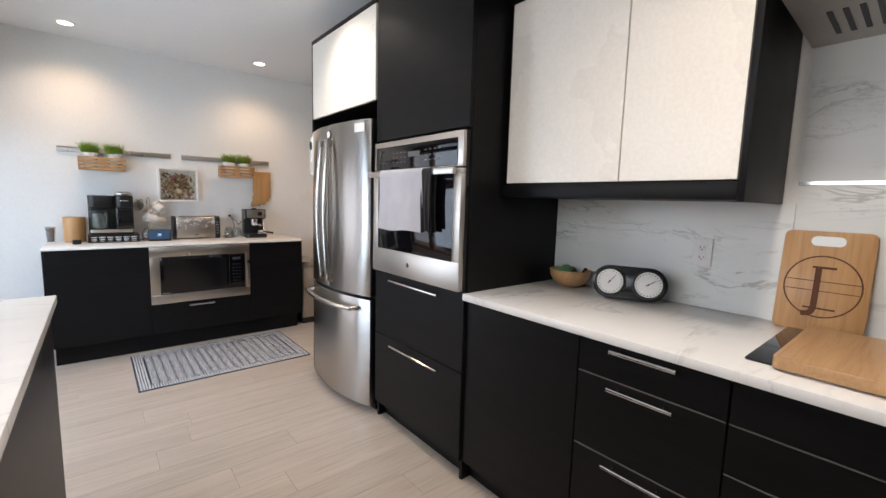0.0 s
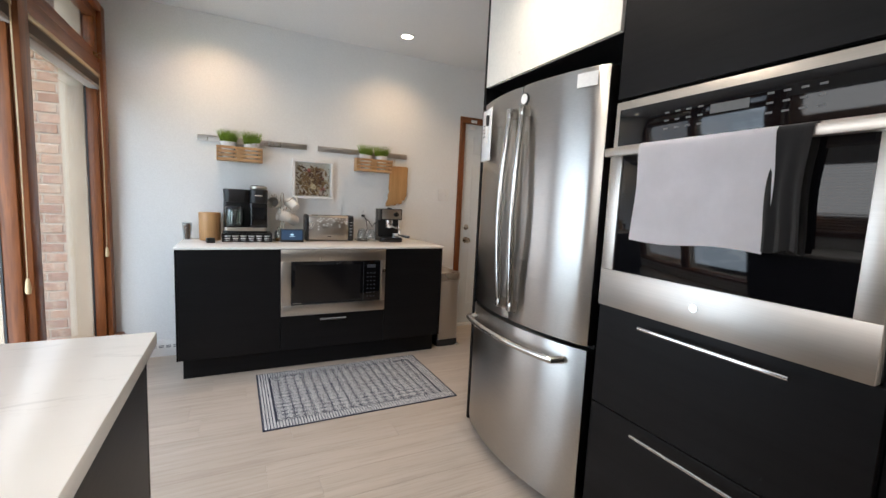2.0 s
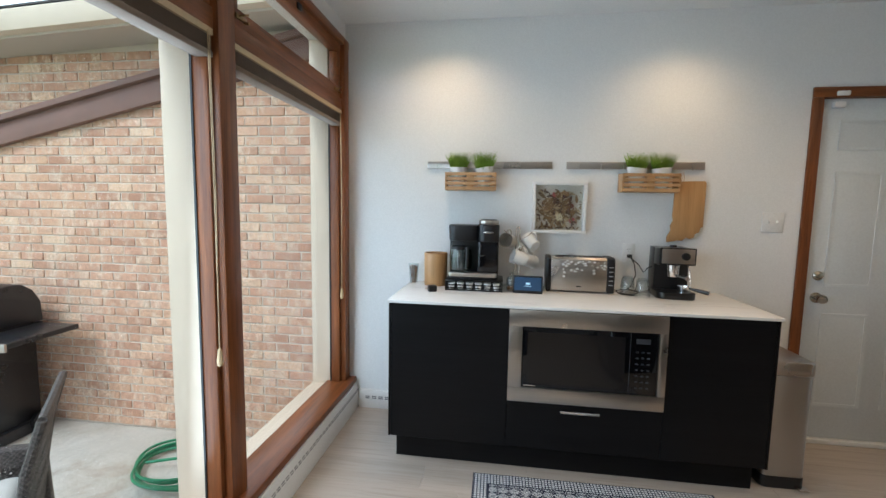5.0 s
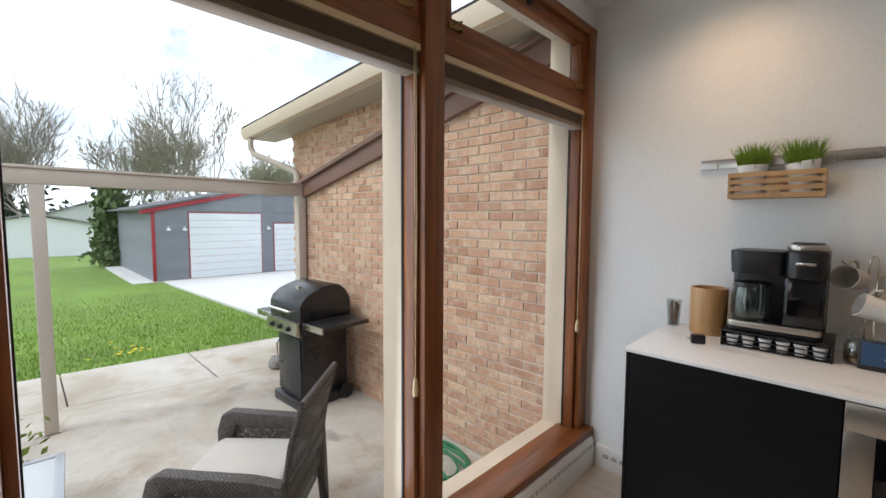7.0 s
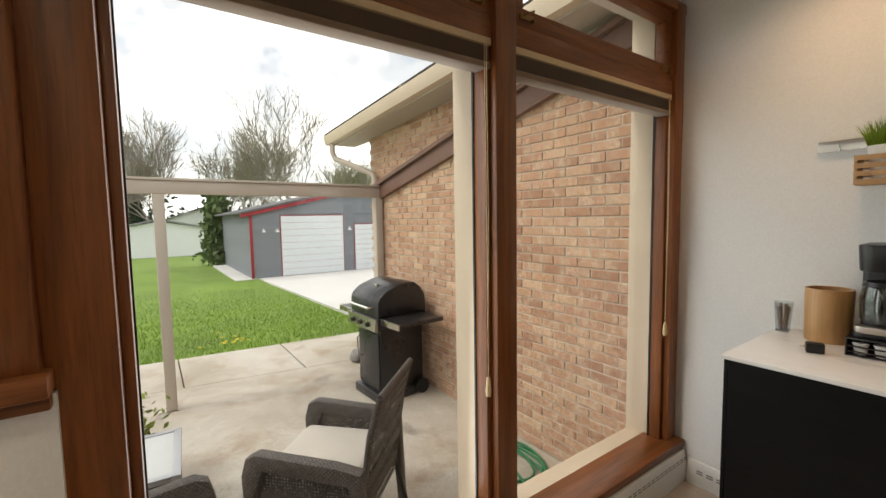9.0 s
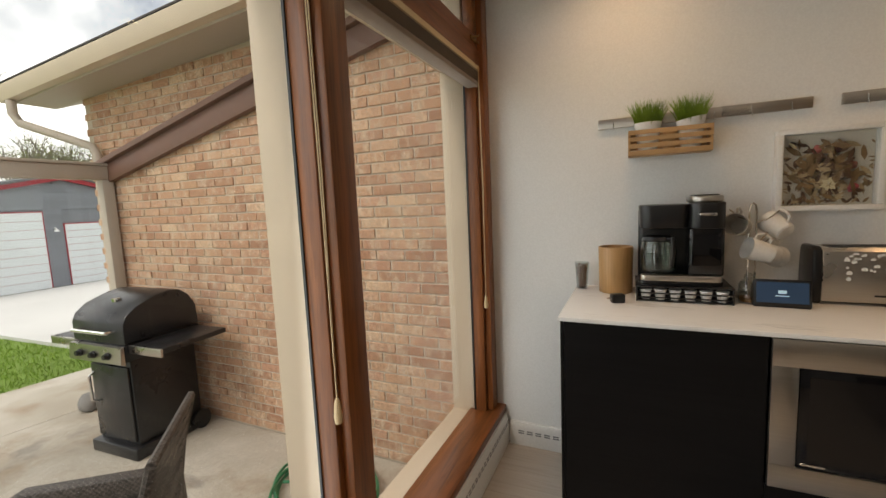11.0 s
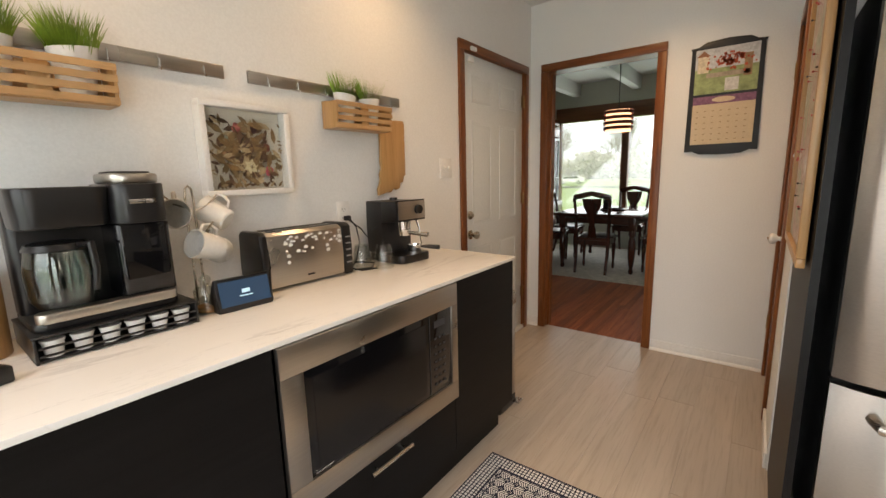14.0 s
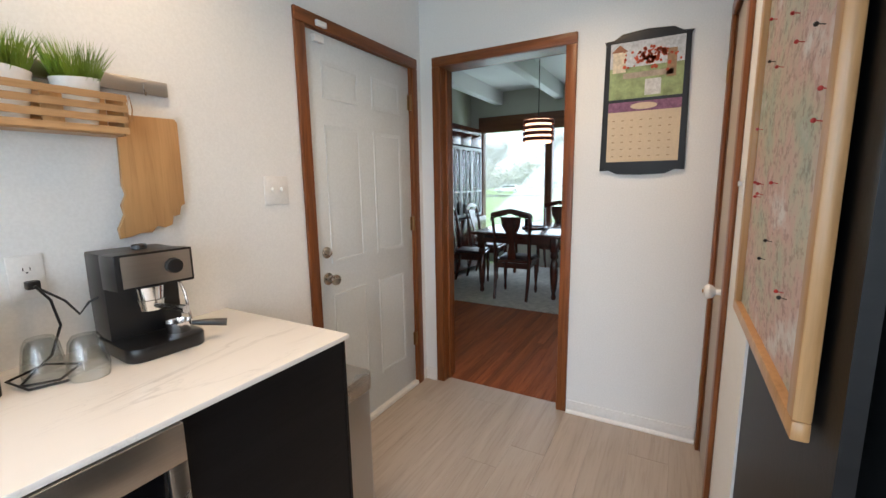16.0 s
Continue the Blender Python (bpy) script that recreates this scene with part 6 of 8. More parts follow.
# state-shaped board
st = thing("cutting_board", "wooden board cut to a state outline, hanging on the rail", "cutting board", (2.08, FY - 0.016, 1.2))
out = [(-0.078, 0.362), (0.085, 0.366), (0.094, 0.355), (0.092, 0.2), (0.09, 0.095), (0.078, 0.088), (0.07, 0.06), (0.05, 0.055), (0.044, 0.03), (0.02, 0.022), (0.0, 0.03), (-0.02, 0.01), (-0.05, 0.012), (-0.075, 0.004), (-0.105, 0.0), (-0.108, 0.03), (-0.088, 0.07), (-0.092, 0.1), (-0.078, 0.13), (-0.084, 0.16), (-0.08, 0.25)]
bm = B()
prism(bm, out, "y", -0.016, -0.001, 0.0025)
part("board", bm, BAMBOOZ, st)
bm = B()
tube(bm, [(-0.045, -0.019, 0.345), (-0.048, -0.02, 0.38), (-0.04, -0.022, 0.418), (-0.034, -0.02, 0.38), (-0.04, -0.019, 0.345)], 0.0015, 6)
part("hanging_loop", bm, BAMBOO, st, "jute hanging loop")


def wall_plate(name, label, cat, m, toggles, kind):
    s = thing(name, label, cat)
    s.matrix_basis = m
    w = 0.058 if toggles == 2 else 0.036
    bm = B()
    box(bm, -w, w, -0.006, 0.0, -0.058, 0.058, 0.003)
    part("plate", bm, WHITE, s)
    for k in range(toggles):
        xx = (k - (toggles - 1) / 2) * 0.046
        if kind == "switch":
            bm = B()
            box(bm, xx - 0.0045, xx + 0.0045, -0.016, -0.005, -0.004, 0.012, 0.002)
            part("toggle", bm, WHITE, s)
        else:
            for zz in (-0.02, 0.02):
                bm = B()
                prism(bm, rounded(0.032, 0.028, 0.008, 4, xx, zz), "y", -0.0085, -0.005)
                so = part("socket", bm, WHITE, s)
                bm = B()
                box(bm, xx - 0.008, xx - 0.006, -0.0089, -0.0084, zz - 0.002, zz + 0.007)
                box(bm, xx + 0.006, xx + 0.008, -0.0089, -0.0084, zz - 0.002, zz + 0.006)
                box(bm, xx - 0.002, xx + 0.002, -0.0089, -0.0084, zz - 0.009, zz - 0.005)
                part("slots", bm, BLACKP, so)["kind"] = "stuff"
    return s


wall_plate("light_switch", "white double toggle light switch", "light switch", pose(2.562, FY - 0.001, 1.33), 2, "switch")
wall_plate("outlet", "white wall outlet with a black plug", "outlet", pose(1.765, FY - 0.001, 1.125), 1, "outlet")
wall_plate("outlet", "white wall outlet in the marble splashback", "outlet", pose(KX - 0.017, 0.895, 1.137, 0, 0, -90), 1, "outlet")
wall_plate("light_switch", "white toggle switch beside the closet door", "light switch", pose(2.93, cy + 0.001, 1.33, 0, 0, 180), 1, "switch")

# ---- things on the coffee bar ----
cup = thing("wooden_canister", "round honey-coloured wooden canister, open", "canister", (0.579, 4.835, TOPZ))
bm = B()
lathe(bm, [(0, 0), (0.068, 0), (0.07, 0.004), (0.073, 0.2), (0.071, 0.205), (0.064, 0.205), (0.063, 0.01), (0, 0.01)], (0, 0, 0), 32)
part("body", bm, BAMBOOZ, cup)
sg = thing("glass_tumbler", "small clear tumbler holding stir sticks", "tumbler", (0.43, 4.87, TOPZ))
CLEAR = glassy("tumbler_glass", (0.86, 0.88, 0.88), 0.03, 0.07)
bm = B()
lathe(bm, [(0, 0), (0.024, 0), (0.033, 0.125), (0.0315, 0.125), (0.023, 0.006), (0, 0.006)], (0, 0, 0), 22)
part("glass", bm, CLEAR, sg)
bm = B()
for k in range(6):
    a = k * 1.05
    tube(bm, [(0.010 * math.cos(a), 0.010 * math.sin(a), 0.007), (0.018 * math.cos(a + 0.3), 0.018 * math.sin(a + 0.3), 0.105 + 0.006 * (k % 3))], 0.006, 6)
part("sticks", bm, surface("dark_sticks", (0.15, 0.07, 0.035), 0.6, var=0.3), sg, "dark brown packets")
usb = thing("power_adapter", "small black plug adapter on the worktop", "adapter", (0.593, 4.614, TOPZ), 20)
bm = B()
box(bm, -0.026, 0.026, -0.02, 0.02, 0.0, 0.036, 0.006)
part("body", bm, BLACKP, usb)
bm = B()
for yy in (-0.008, 0.008):
    box(bm, -0.042, -0.0255, yy - 0.003, yy + 0.003, 0.016, 0.019)
part("prongs", bm, CHROME, usb)

kt = thing("pod_drawer", "black wire coffee pod drawer full of white pods", "pod drawer", (0.83, 4.78, TOPZ))
bm = B()
box(bm, -0.17, 0.17, -0.12, 0.12, 0.058, 0.064, 0.003)
for xx in (-0.168, 0.162):
    box(bm, xx, xx + 0.006, -0.12, 0.12, 0.0, 0.058, 0.002)
box(bm, -0.162, 0.162, 0.112, 0.118, 0.0, 0.058)
part("frame", bm, BLACKP, kt)
bm = B()
box(bm, -0.16, 0.16, -0.118, 0.1, 0.003, 0.007)
tube(bm, [(-0.16, -0.121, 0.018), (0.16, -0.121, 0.018)], 0.003, 8)
tube(bm, [(-0.16, -0.121, 0.036), (0.16, -0.121, 0.036)], 0.003, 8)
part("drawer", bm, BLACKP, kt)
for k in range(6):
    bm = B()
    lathe(bm, [(0, 0), (0.016, 0), (0.021, 0.036), (0.023, 0.036), (0.023, 0.04), (0, 0.04)], (-0.132 + k * 0.053, -0.094, 0.0075), 18)
    part("coffee_pod", bm, WHITE, kt, "white coffee pod with foil lid")

cm = thing("coffee_maker", "black combination coffee maker with a glass carafe", "coffee maker", (0.82, 4.79, TOPZ + 0.064))
bm = B()
prism(bm, rounded(0.30, 0.21, 0.03, 8, 0, 0.0), "z", 0.0, 0.018, 0.003)
part("base", bm, BLACKP, cm)
bm = B()
prism(bm, rounded(0.285, 0.045, 0.02, 8, 0.0, -0.094), "z", 0.0185, 0.042, 0.004)
part("drip_tray", bm, STEELX, cm, "brushed steel drip tray front")
bm = B()
prism(bm, rounded(0.30, 0.085, 0.02, 6, 0, 0.06), "z", 0.018, 0.30, 0.003)
part("back_body", bm, BLACKP, cm)
bm = B()
prism(bm, rounded(0.12, 0.14, 0.015, 6, 0.088, -0.03), "z", 0.043, 0.225, 0.003)
part("pod_side", bm, BLACKG, cm, "glossy black pod column")
bm = B()
poly = rounded(0.185, 0.205, 0.045, 8, -0.057, 0.0)
prism(bm, poly, "z", 0.228, 0.322, 0.006)
for v in bm.verts:
    if v.co.z < 0.25:
        v.co.x = -0.057 + (v.co.x + 0.057) * 0.95
        v.co.y *= 0.93
part("brew_head", bm, BLACKP, cm, "rounded black brew head")
bm = B()
prism(bm, rounded(0.125, 0.215, 0.045, 8, 0.089, -0.006), "z", 0.2265, 0.326, 0.004)
hd_ = part("pod_head", bm, BLACKP, cm, "rounded black pod head")
bm = B()
box(bm, 0.06, 0.118, -0.1155, -0.1125, 0.276, 0.287, 0.001)
part("badge", bm, CHROME, hd_, "pale brand mark")
bm = B()
prism(bm, rounded(0.12, 0.16, 0.05, 8, 0.088, -0.02), "z", 0.3265, 0.352, 0.007)
part("pod_lid", bm, STEELX, cm, "polished steel pod lid")
bm = B()
prism(bm, rounded(0.095, 0.13, 0.04, 8, 0.088, -0.015), "z", 0.3525, 0.357, 0.002)
part("lid_inset", bm, BLACKP, cm)
caf = thing("glass_carafe", "glass coffee carafe with a black handle", "carafe", (0.745, 4.745, TOPZ + 0.1065))
bm = B()
lathe(bm, [(0, 0.002), (0.055, 0.002), (0.065, 0.02), (0.068, 0.09), (0.06, 0.135), (0.05, 0.15), (0.048, 0.149), (0.058, 0.132), (0.065, 0.09), (0.062, 0.02), (0, 0.006)], (0, 0, 0), 28)
part("glass", bm, glassy("carafe_glass", (0.82, 0.87, 0.84), 0.02, 0.08), caf)
bm = B()
lathe(bm, [(0, 0.146), (0.046, 0.146), (0.05, 0.152), (0.03, 0.154), (0, 0.154)], (0, 0, 0), 28)
lathe(bm, [(0.056, 0.136), (0.064, 0.136), (0.058, 0.15), (0.053, 0.15)], (0, 0, 0), 28)
part("collar", bm, BLACKP, caf)
bm = B()
tube(bm, [(0.03, -0.05, 0.145), (0.045, -0.085, 0.15), (0.047, -0.09, 0.09), (0.043, -0.078, 0.04)], 0.008, 10)
part("handle", bm, BLACKP, caf)

mt = thing("mug_tree", "wire mug tree on the worktop", "mug rack", (1.085, 4.845, TOPZ))
bm = B()
lathe(bm, [(0, 0), (0.065, 0), (0.065, 0.006), (0, 0.008)], (0, 0, 0), 24)
tube(bm, [(-0.012, 0, 0.006), (-0.012, 0, 0.34), (-0.008, 0, 0.37), (0, 0, 0.378), (0.008, 0, 0.37), (0.012, 0, 0.34), (0.012, 0, 0.006)], 0.0035, 8)
for dx, dy, z in ((-0.085, -0.03, 0.345), (0.085, 0.0, 0.335), (0.03, -0.075, 0.255), (0.06, 0.03, 0.22)):
    tube(bm, [(0.1 * dx, 0.1 * dy, z - 0.035), (0.6 * dx, 0.6 * dy, z - 0.02), (dx, dy, z + 0.012)], 0.003, 8)
part("wire_stand", bm, NICKEL, mt)


def mug(centre, mouth, material, label):
    """A mug hung by its handle; its mouth points along the given direction."""
    m_ = thing("mug", label, "mug", centre, group="mugs on the tree")
    d = Vector(mouth).normalized()
    up = (Vector((0, 0, 1)) - d * d.z).normalized()
    side = d.cross(up)
    rot = Matrix((up, side, d)).transposed().to_4x4()
    m_.matrix_basis = Matrix.Translation(Vector(centre) - d * 0.045) @ rot
    bm = B()
    lathe(bm, [(0, 0), (0.032, 0), (0.037, 0.005), (0.044, 0.092), (0.041, 0.092), (0.034, 0.009), (0, 0.009)], (0, 0, 0), 28)
    part("cup", bm, material, m_)
    bm = B()
    tube(bm, [(0.04, 0, 0.075), (0.061, 0, 0.073), (0.068, 0, 0.05), (0.059, 0, 0.024), (0.036, 0, 0.02)], 0.005, 10)
    part("handle", bm, material, m_)


GREYMUG = surface("grey_speckled_mug", (0.42, 0.40, 0.36), 0.4, var=0.12, scale=60)
mug((1.03, 4.81, 1.19), (-0.4, -0.85, 0.18), GREYMUG, "grey speckled mug hanging on the wire tree")
mug((1.165, 4.86, 1.18), (-0.45, 0.55, 0.45), POT, "white mug hanging with its base outward")
mug((1.095, 4.785, 1.09), (-0.85, -0.25, 0.3), POT, "white ribbed mug hanging low on the tree")
mug((1.155, 4.875, 1.065), (0.5, 0.5, -0.2), POT, "white mug hanging behind the others")
cj = thing("glass_jar", "small clear glass jar with a lid", "jar", (1.055, 4.735, TOPZ))
bm = B()
lathe(bm, [(0, 0), (0.03, 0), (0.034, 0.01), (0.034, 0.07), (0.025, 0.085), (0.023, 0.085), (0.031, 0.068), (0.031, 0.012), (0, 0.004)], (0, 0, 0), 22)
part("glass", bm, CLEAR, cj)
bm = B()
ball(bm, (0, 0, 0.1), 0.017, (1, 1, 0.9), 14)
part("stopper", bm, CLEAR, cj)
bm = B()
lathe(bm, [(0, 0.005), (0.028, 0.005), (0.029, 0.022), (0, 0.024)], (0, 0, 0), 18)
part("contents", bm, surface("amber_sugar", (0.25, 0.12, 0.03), 0.7), cj)

eh = thing("smart_display", "small black smart display with a blue screen", "display", (1.145, 4.715, TOPZ), -3)
bm = B()
prism(bm, [(-0.045, 0.0), (0.02, 0.0), (0.03, 0.02), (-0.02, 0.10), (-0.03, 0.10), (-0.05, 0.012)], "x", -0.085, 0.085, 0.004)
part("housing", bm, BLACKP, eh)
scr = [(-0.0492, 0.018), (-0.0338, 0.092)]
for nm, dx, mt_, off, lab in (("screen", 0.076, glowing("blue_screen", (0.012, 0.035, 0.075), 0.5), 0.0012, "lit blue screen"),):
    bm = B()
    vs = [(-dx, scr[0][0] - off, scr[0][1]), (dx, scr[0][0] - off, scr[0][1]), (dx, scr[1][0] - off, scr[1][1]), (-dx, scr[1][0] - off, scr[1][1])]
    vb = [(a, b + 0.0008, c) for a, b, c in vs]
    f_, k_ = [bm.verts.new(v) for v in vs], [bm.verts.new(v) for v in vb]
    bm.faces.new(f_)
    bm.faces.new(k_[::-1])
    for i in range(4):
        bm.faces.new((f_[i], f_[(i + 1) % 4], k_[(i + 1) % 4], k_[i]))
    sc_ = part(nm, bm, mt_, eh, lab, False)
bm = B()
box(bm, -0.012, 0.012, -0.0462, -0.0445, 0.052, 0.064)
box(bm, -0.02, 0.02, -0.0475, -0.046, 0.042, 0.045)
part("screen_icon", bm, glowing("pale_icon", (0.35, 0.5, 0.6), 0.8), sc_)

to = thing("toaster", "long-slot stainless toaster with black ends and white dots", "toaster", (1.45, 4.835, TOPZ), -1.5)
bm = B()
prism(bm, [(-0.075, 0.012), (0.075, 0.012), (0.078, 0.10), (0.07, 0.195), (0.055, 0.208), (-0.055, 0.208), (-0.07, 0.195), (-0.078, 0.10)], "x", -0.165, 0.150, 0.003)
part("body", bm, STEELX, to)
for a, b in ((-0.195, -0.1655), (0.1505, 0.195)):
    bm = B()
    prism(bm, [(-0.077, 0.004), (0.077, 0.004), (0.081, 0.10), (0.073, 0.2), (0.055, 0.213), (-0.055, 0.213), (-0.073, 0.2), (-0.081, 0.10)], "x", a, b, 0.008)
    part("end_cap", bm, BLACKP, to)
bm = B()
for yy in (-0.028, 0.028):
    box(bm, -0.14, 0.14, yy - 0.012, yy + 0.012, 0.2075, 0.2105)
part("slots", bm, BLACKP, to, "dark bread slots")["kind"] = "stuff"
rng = random.Random(5)
bm = B()
for k in range(44):
    px_, pz_ = rng.uniform(-0.10, 0.14), 0.185 - abs(rng.gauss(0, 0.038))
    if pz_ < 0.07:
        continue
    rr = rng.uniform(0.004, 0.0095)
    yy = -0.0775 + (0.0085 * max(0, (pz_ - 0.1) / 0.095)) - 0.0006
    vs = [bm.verts.new((px_ + rr * math.cos(a * 0.7854), yy - 0.0004, pz_ + rr * math.sin(a * 0.7854))) for a in range(8)]
    bm.faces.new(vs[::-1])
part("dot_print", bm, WHITE, to, "white dotted print", False)
KEYCAP = surface("grey_keys", (0.3, 0.3, 0.31), 0.4)
for k in range(5):
    bm = B()
    box(bm, 0.16, 0.185, -0.0835, -0.0805, 0.05 + k * 0.026, 0.056 + k * 0.026, 0.001)
    part("button", bm, KEYCAP, to)
bm = B()
box(bm, -0.02, 0.01, -0.0795, -0.0775, 0.035, 0.041)
part("badge", bm, BLACKP, to)

es = thing("espresso_machine", "compact black and steel espresso machine", "espresso machine", (1.955, 4.80, TOPZ), -4)
bm = B()
prism(bm, rounded(0.20, 0.24, 0.04, 6, 0.01, -0.01), "z", 0.0, 0.038, 0.005)
part("drip_base", bm, BLACKP, es)
bm = B()
prism(bm, [(0.0, 0.038), (0.11, 0.038), (0.115, 0.16), (0.11, 0.28), (0.0, 0.28)], "x", -0.085, 0.10, 0.006)
part("tank", bm, BLACKP, es)
bm = B()
prism(bm, [(-0.10, 0.19), (0.0, 0.185), (0.0, 0.28), (-0.10, 0.285)], "x", -0.088, 0.102, 0.006)
part("head", bm, BLACKP, es)
bm = B()
prism(bm, [(-0.106, 0.198), (-0.1015, 0.198), (-0.1015, 0.278), (-0.106, 0.28)], "x", -0.075, 0.092, 0.001)
fp = part("front_plate", bm, STEELX, es, "brushed steel front plate")
turned(fp, "dial", (0.045, -0.1065, 0.24), [(0, 0), (0.022, 0), (0.02, 0.014), (0.012, 0.016), (0, 0.016)], BLACKP, "black rotary dial")
bm = B()
lathe(bm, [(0, 0.15), (0.03, 0.15), (0.034, 0.186), (0, 0.186)], (0.0, -0.055, 0), 22)
part("group_head", bm, CHROME, es)
bm = B()
lathe(bm, [(0, 0.12), (0.028, 0.12), (0.033, 0.149), (0, 0.149)], (0.0, -0.055, 0), 22)
tube(bm, [(0.0, -0.085, 0.135), (0.02, -0.13, 0.13), (0.035, -0.175, 0.128)], [0.007, 0.01, 0.012], 10)
part("portafilter", bm, CHROME, es, "chrome portafilter with handle")
bm = B()
tube(bm, [(0.075, -0.06, 0.19), (0.08, -0.075, 0.15), (0.085, -0.085, 0.07)], 0.004, 8)
part("steam_wand", bm, CHROME, es)
bm = B()
lathe(bm, [(0, 0.0), (0.02, 0.0), (0.018, 0.012), (0, 0.012)], (0.02, 0.03, 0.281), 16)
part("tank_cap", bm, BLACKP, es)
pf = thing("spare_portafilter", "chrome portafilter lying on the drip tray", "portafilter", (2.01, 4.735, TOPZ + 0.0385), -30)
bm = B()
lathe(bm, [(0, 0), (0.03, 0), (0.035, 0.03), (0.033, 0.03), (0.028, 0.004), (0, 0.004)], (0, 0, 0), 20)
part("basket", bm, CHROME, pf)
bm = B()
tube(bm, [(0.034, 0, 0.018), (0.07, -0.005, 0.014), (0.125, -0.01, 0.006)], [0.006, 0.01, 0.012], 10)
part("handle", bm, BLACKP, pf)
gl = thing("glass_mug", "upturned clear double-wall glass", "glass", (1.785, 4.715, TOPZ))
bm = B()
lathe(bm, [(0.036, 0.0), (0.04, 0.0), (0.043, 0.03), (0.034, 0.09), (0.026, 0.105), (0, 0.108), (0, 0.1), (0.022, 0.098), (0.03, 0.085), (0.038, 0.03)], (0, 0, 0), 26)
part("glass", bm, CLEAR, gl)
gl2 = copy_thing(gl, pose(1.725, 4.79, TOPZ))
cord = thing("electric_cable", "tangled black electric cable from the outlet", "cable", (1.765, 4.94, TOPZ))
bm = B()
tube(bm, [(0, -0.012, 0.21), (0, -0.04, 0.208), (0.02, -0.055, 0.17), (0.03, -0.06, 0.10), (0.0, -0.07, 0.03), (-0.05, -0.10, 0.006), (-0.09, -0.16, 0.005), (-0.03, -0.20, 0.006), (0.03, -0.15, 0.012), (-0.02, -0.09, 0.018), (-0.10, -0.12, 0.012), (-0.085, -0.2, 0.005), (-0.02, -0.22, 0.005)], 0.0032, 8)
tube(bm, [(0.0, -0.012, 0.21), (0.05, -0.05, 0.16), (0.07, -0.07, 0.12), (0.09, -0.08, 0.15), (0.11, -0.09, 0.16)], 0.0032, 8)
part("cable", bm, BLACKP, cord)
bm = B()
box(bm, -0.014, 0.014, -0.034, -0.0105, 0.2, 0.222, 0.004)
part("plug", bm, BLACKP, cord)

# step can beside the bar
tc_ = thing("trash_can", "slim stainless step trash can with a grey lid", "trash can", (2.425, 4.62, 0.0))
bm = B()
prism(bm, rounded(0.20, 0.34, 0.03, 6), "z", 0.06, 0.585, 0.003)
part("body", bm, STEEL, tc_)
bm = B()
prism(bm, rounded(0.205, 0.345, 0.03, 6), "z", 0.0, 0.058, 0.003)
part("foot_band", bm, BLACKP, tc_)
bm = B()
prism(bm, rounded(0.212, 0.352, 0.032, 6), "z", 0.587, 0.655, 0.008)
part("lid", bm, STEELX, tc_, "grey steel lid")
bm = B()
box(bm, 0.05, 0.10, -0.21, -0.17, 0.012, 0.024, 0.004)
part("pedal", bm, CHROME, tc_)

# calendar on the east wall
cal = thing("wall_calendar", "calendar in a black arched frame with a painted garden scene", "calendar", (FX - 0.001, 3.657, 1.42))
cal.matrix_basis = pose(FX - 0.001, 3.657, 1.375, 0, 0, -90) @ Matrix.Diagonal((1, 1, 1.06, 1))
arch = [(-0.193, 0.02), (-0.15, 0.022), (-0.11, 0.004), (0.0, 0.0), (0.11, 0.004), (0.15, 0.022), (0.193, 0.02), (0.185, 0.60), (0.193, 0.615), (0.15, 0.618), (0.11, 0.64), (0.0, 0.648), (-0.11, 0.64), (-0.15, 0.618), (-0.193, 0.615), (-0.185, 0.60)]
bm = B()
prism(bm, arch, "y", -0.014, 0.0, 0.003)
part("frame", bm, surface("black_painted_wood", (0.012, 0.014, 0.018), 0.45), cal)


def flat(parent, name, x0, x1, z0, z1, y, material, label=""):
    bm = B()
    box(bm, x0, x1, y - 0.0012, y, z0, z1)
    return part(name, bm, material, parent, label, False)


sheet = flat(cal, "page", -0.162, 0.162, 0.062, 0.335, -0.0142, surface("tan_paper", (0.60, 0.50, 0.36), 0.9, var=0.05), "tan month page")
band = flat(cal, "month_band", -0.162, 0.162, 0.292, 0.336, -0.0155, surface("floral_band", (0.20, 0.10, 0.17), 0.9, var=0.5, scale=60), "dark floral month band")
bm = B()
prism(bm, [(0.06 * math.cos(a * 0.2618), 0.314 + 0.015 * math.sin(a * 0.2618)) for a in range(24)], "y", -0.0185, -0.0168)
part("month_oval", bm, surface("cream_oval", (0.62, 0.50, 0.36), 0.9), band)
pic = flat(cal, "picture", -0.162, 0.162, 0.35, 0.60, -0.0142, surface("painted_meadow", (0.26, 0.32, 0.16), 0.9, var=0.5, scale=18, fine=60), "painted garden picture")
for x0, x1, z0, z1, col in ((-0.162, 0.162, 0.49, 0.60, (0.50, 0.52, 0.55)), (-0.15, -0.09, 0.47, 0.56, (0.62, 0.55, 0.42)), (0.09, 0.13, 0.43, 0.55, (0.30, 0.20, 0.12)), (-0.10, 0.12, 0.44, 0.465, (0.35, 0.30, 0.24)), (0.0, 0.07, 0.36, 0.43, (0.55, 0.56, 0.56))):
    flat(pic, "painted_patch", x0, x1, z0, z1, -0.0155 - 0.0004 * (x0 > -0.16), surface("painted_patch", col, 0.9, var=0.25, scale=40))
rng = random.Random(9)
bm = B()
for k in range(110):
    x_, z_ = rng.gauss(0.02, 0.05), rng.gauss(0.525, 0.022)
    if abs(x_) > 0.155 or z_ > 0.595:
        continue
    rr = rng.uniform(0.004, 0.009)
    bm.faces.new([bm.verts.new((x_ + rr * math.cos(a * 1.047), -0.0175, z_ + rr * math.sin(a * 1.047))) for a in range(6)][::-1])
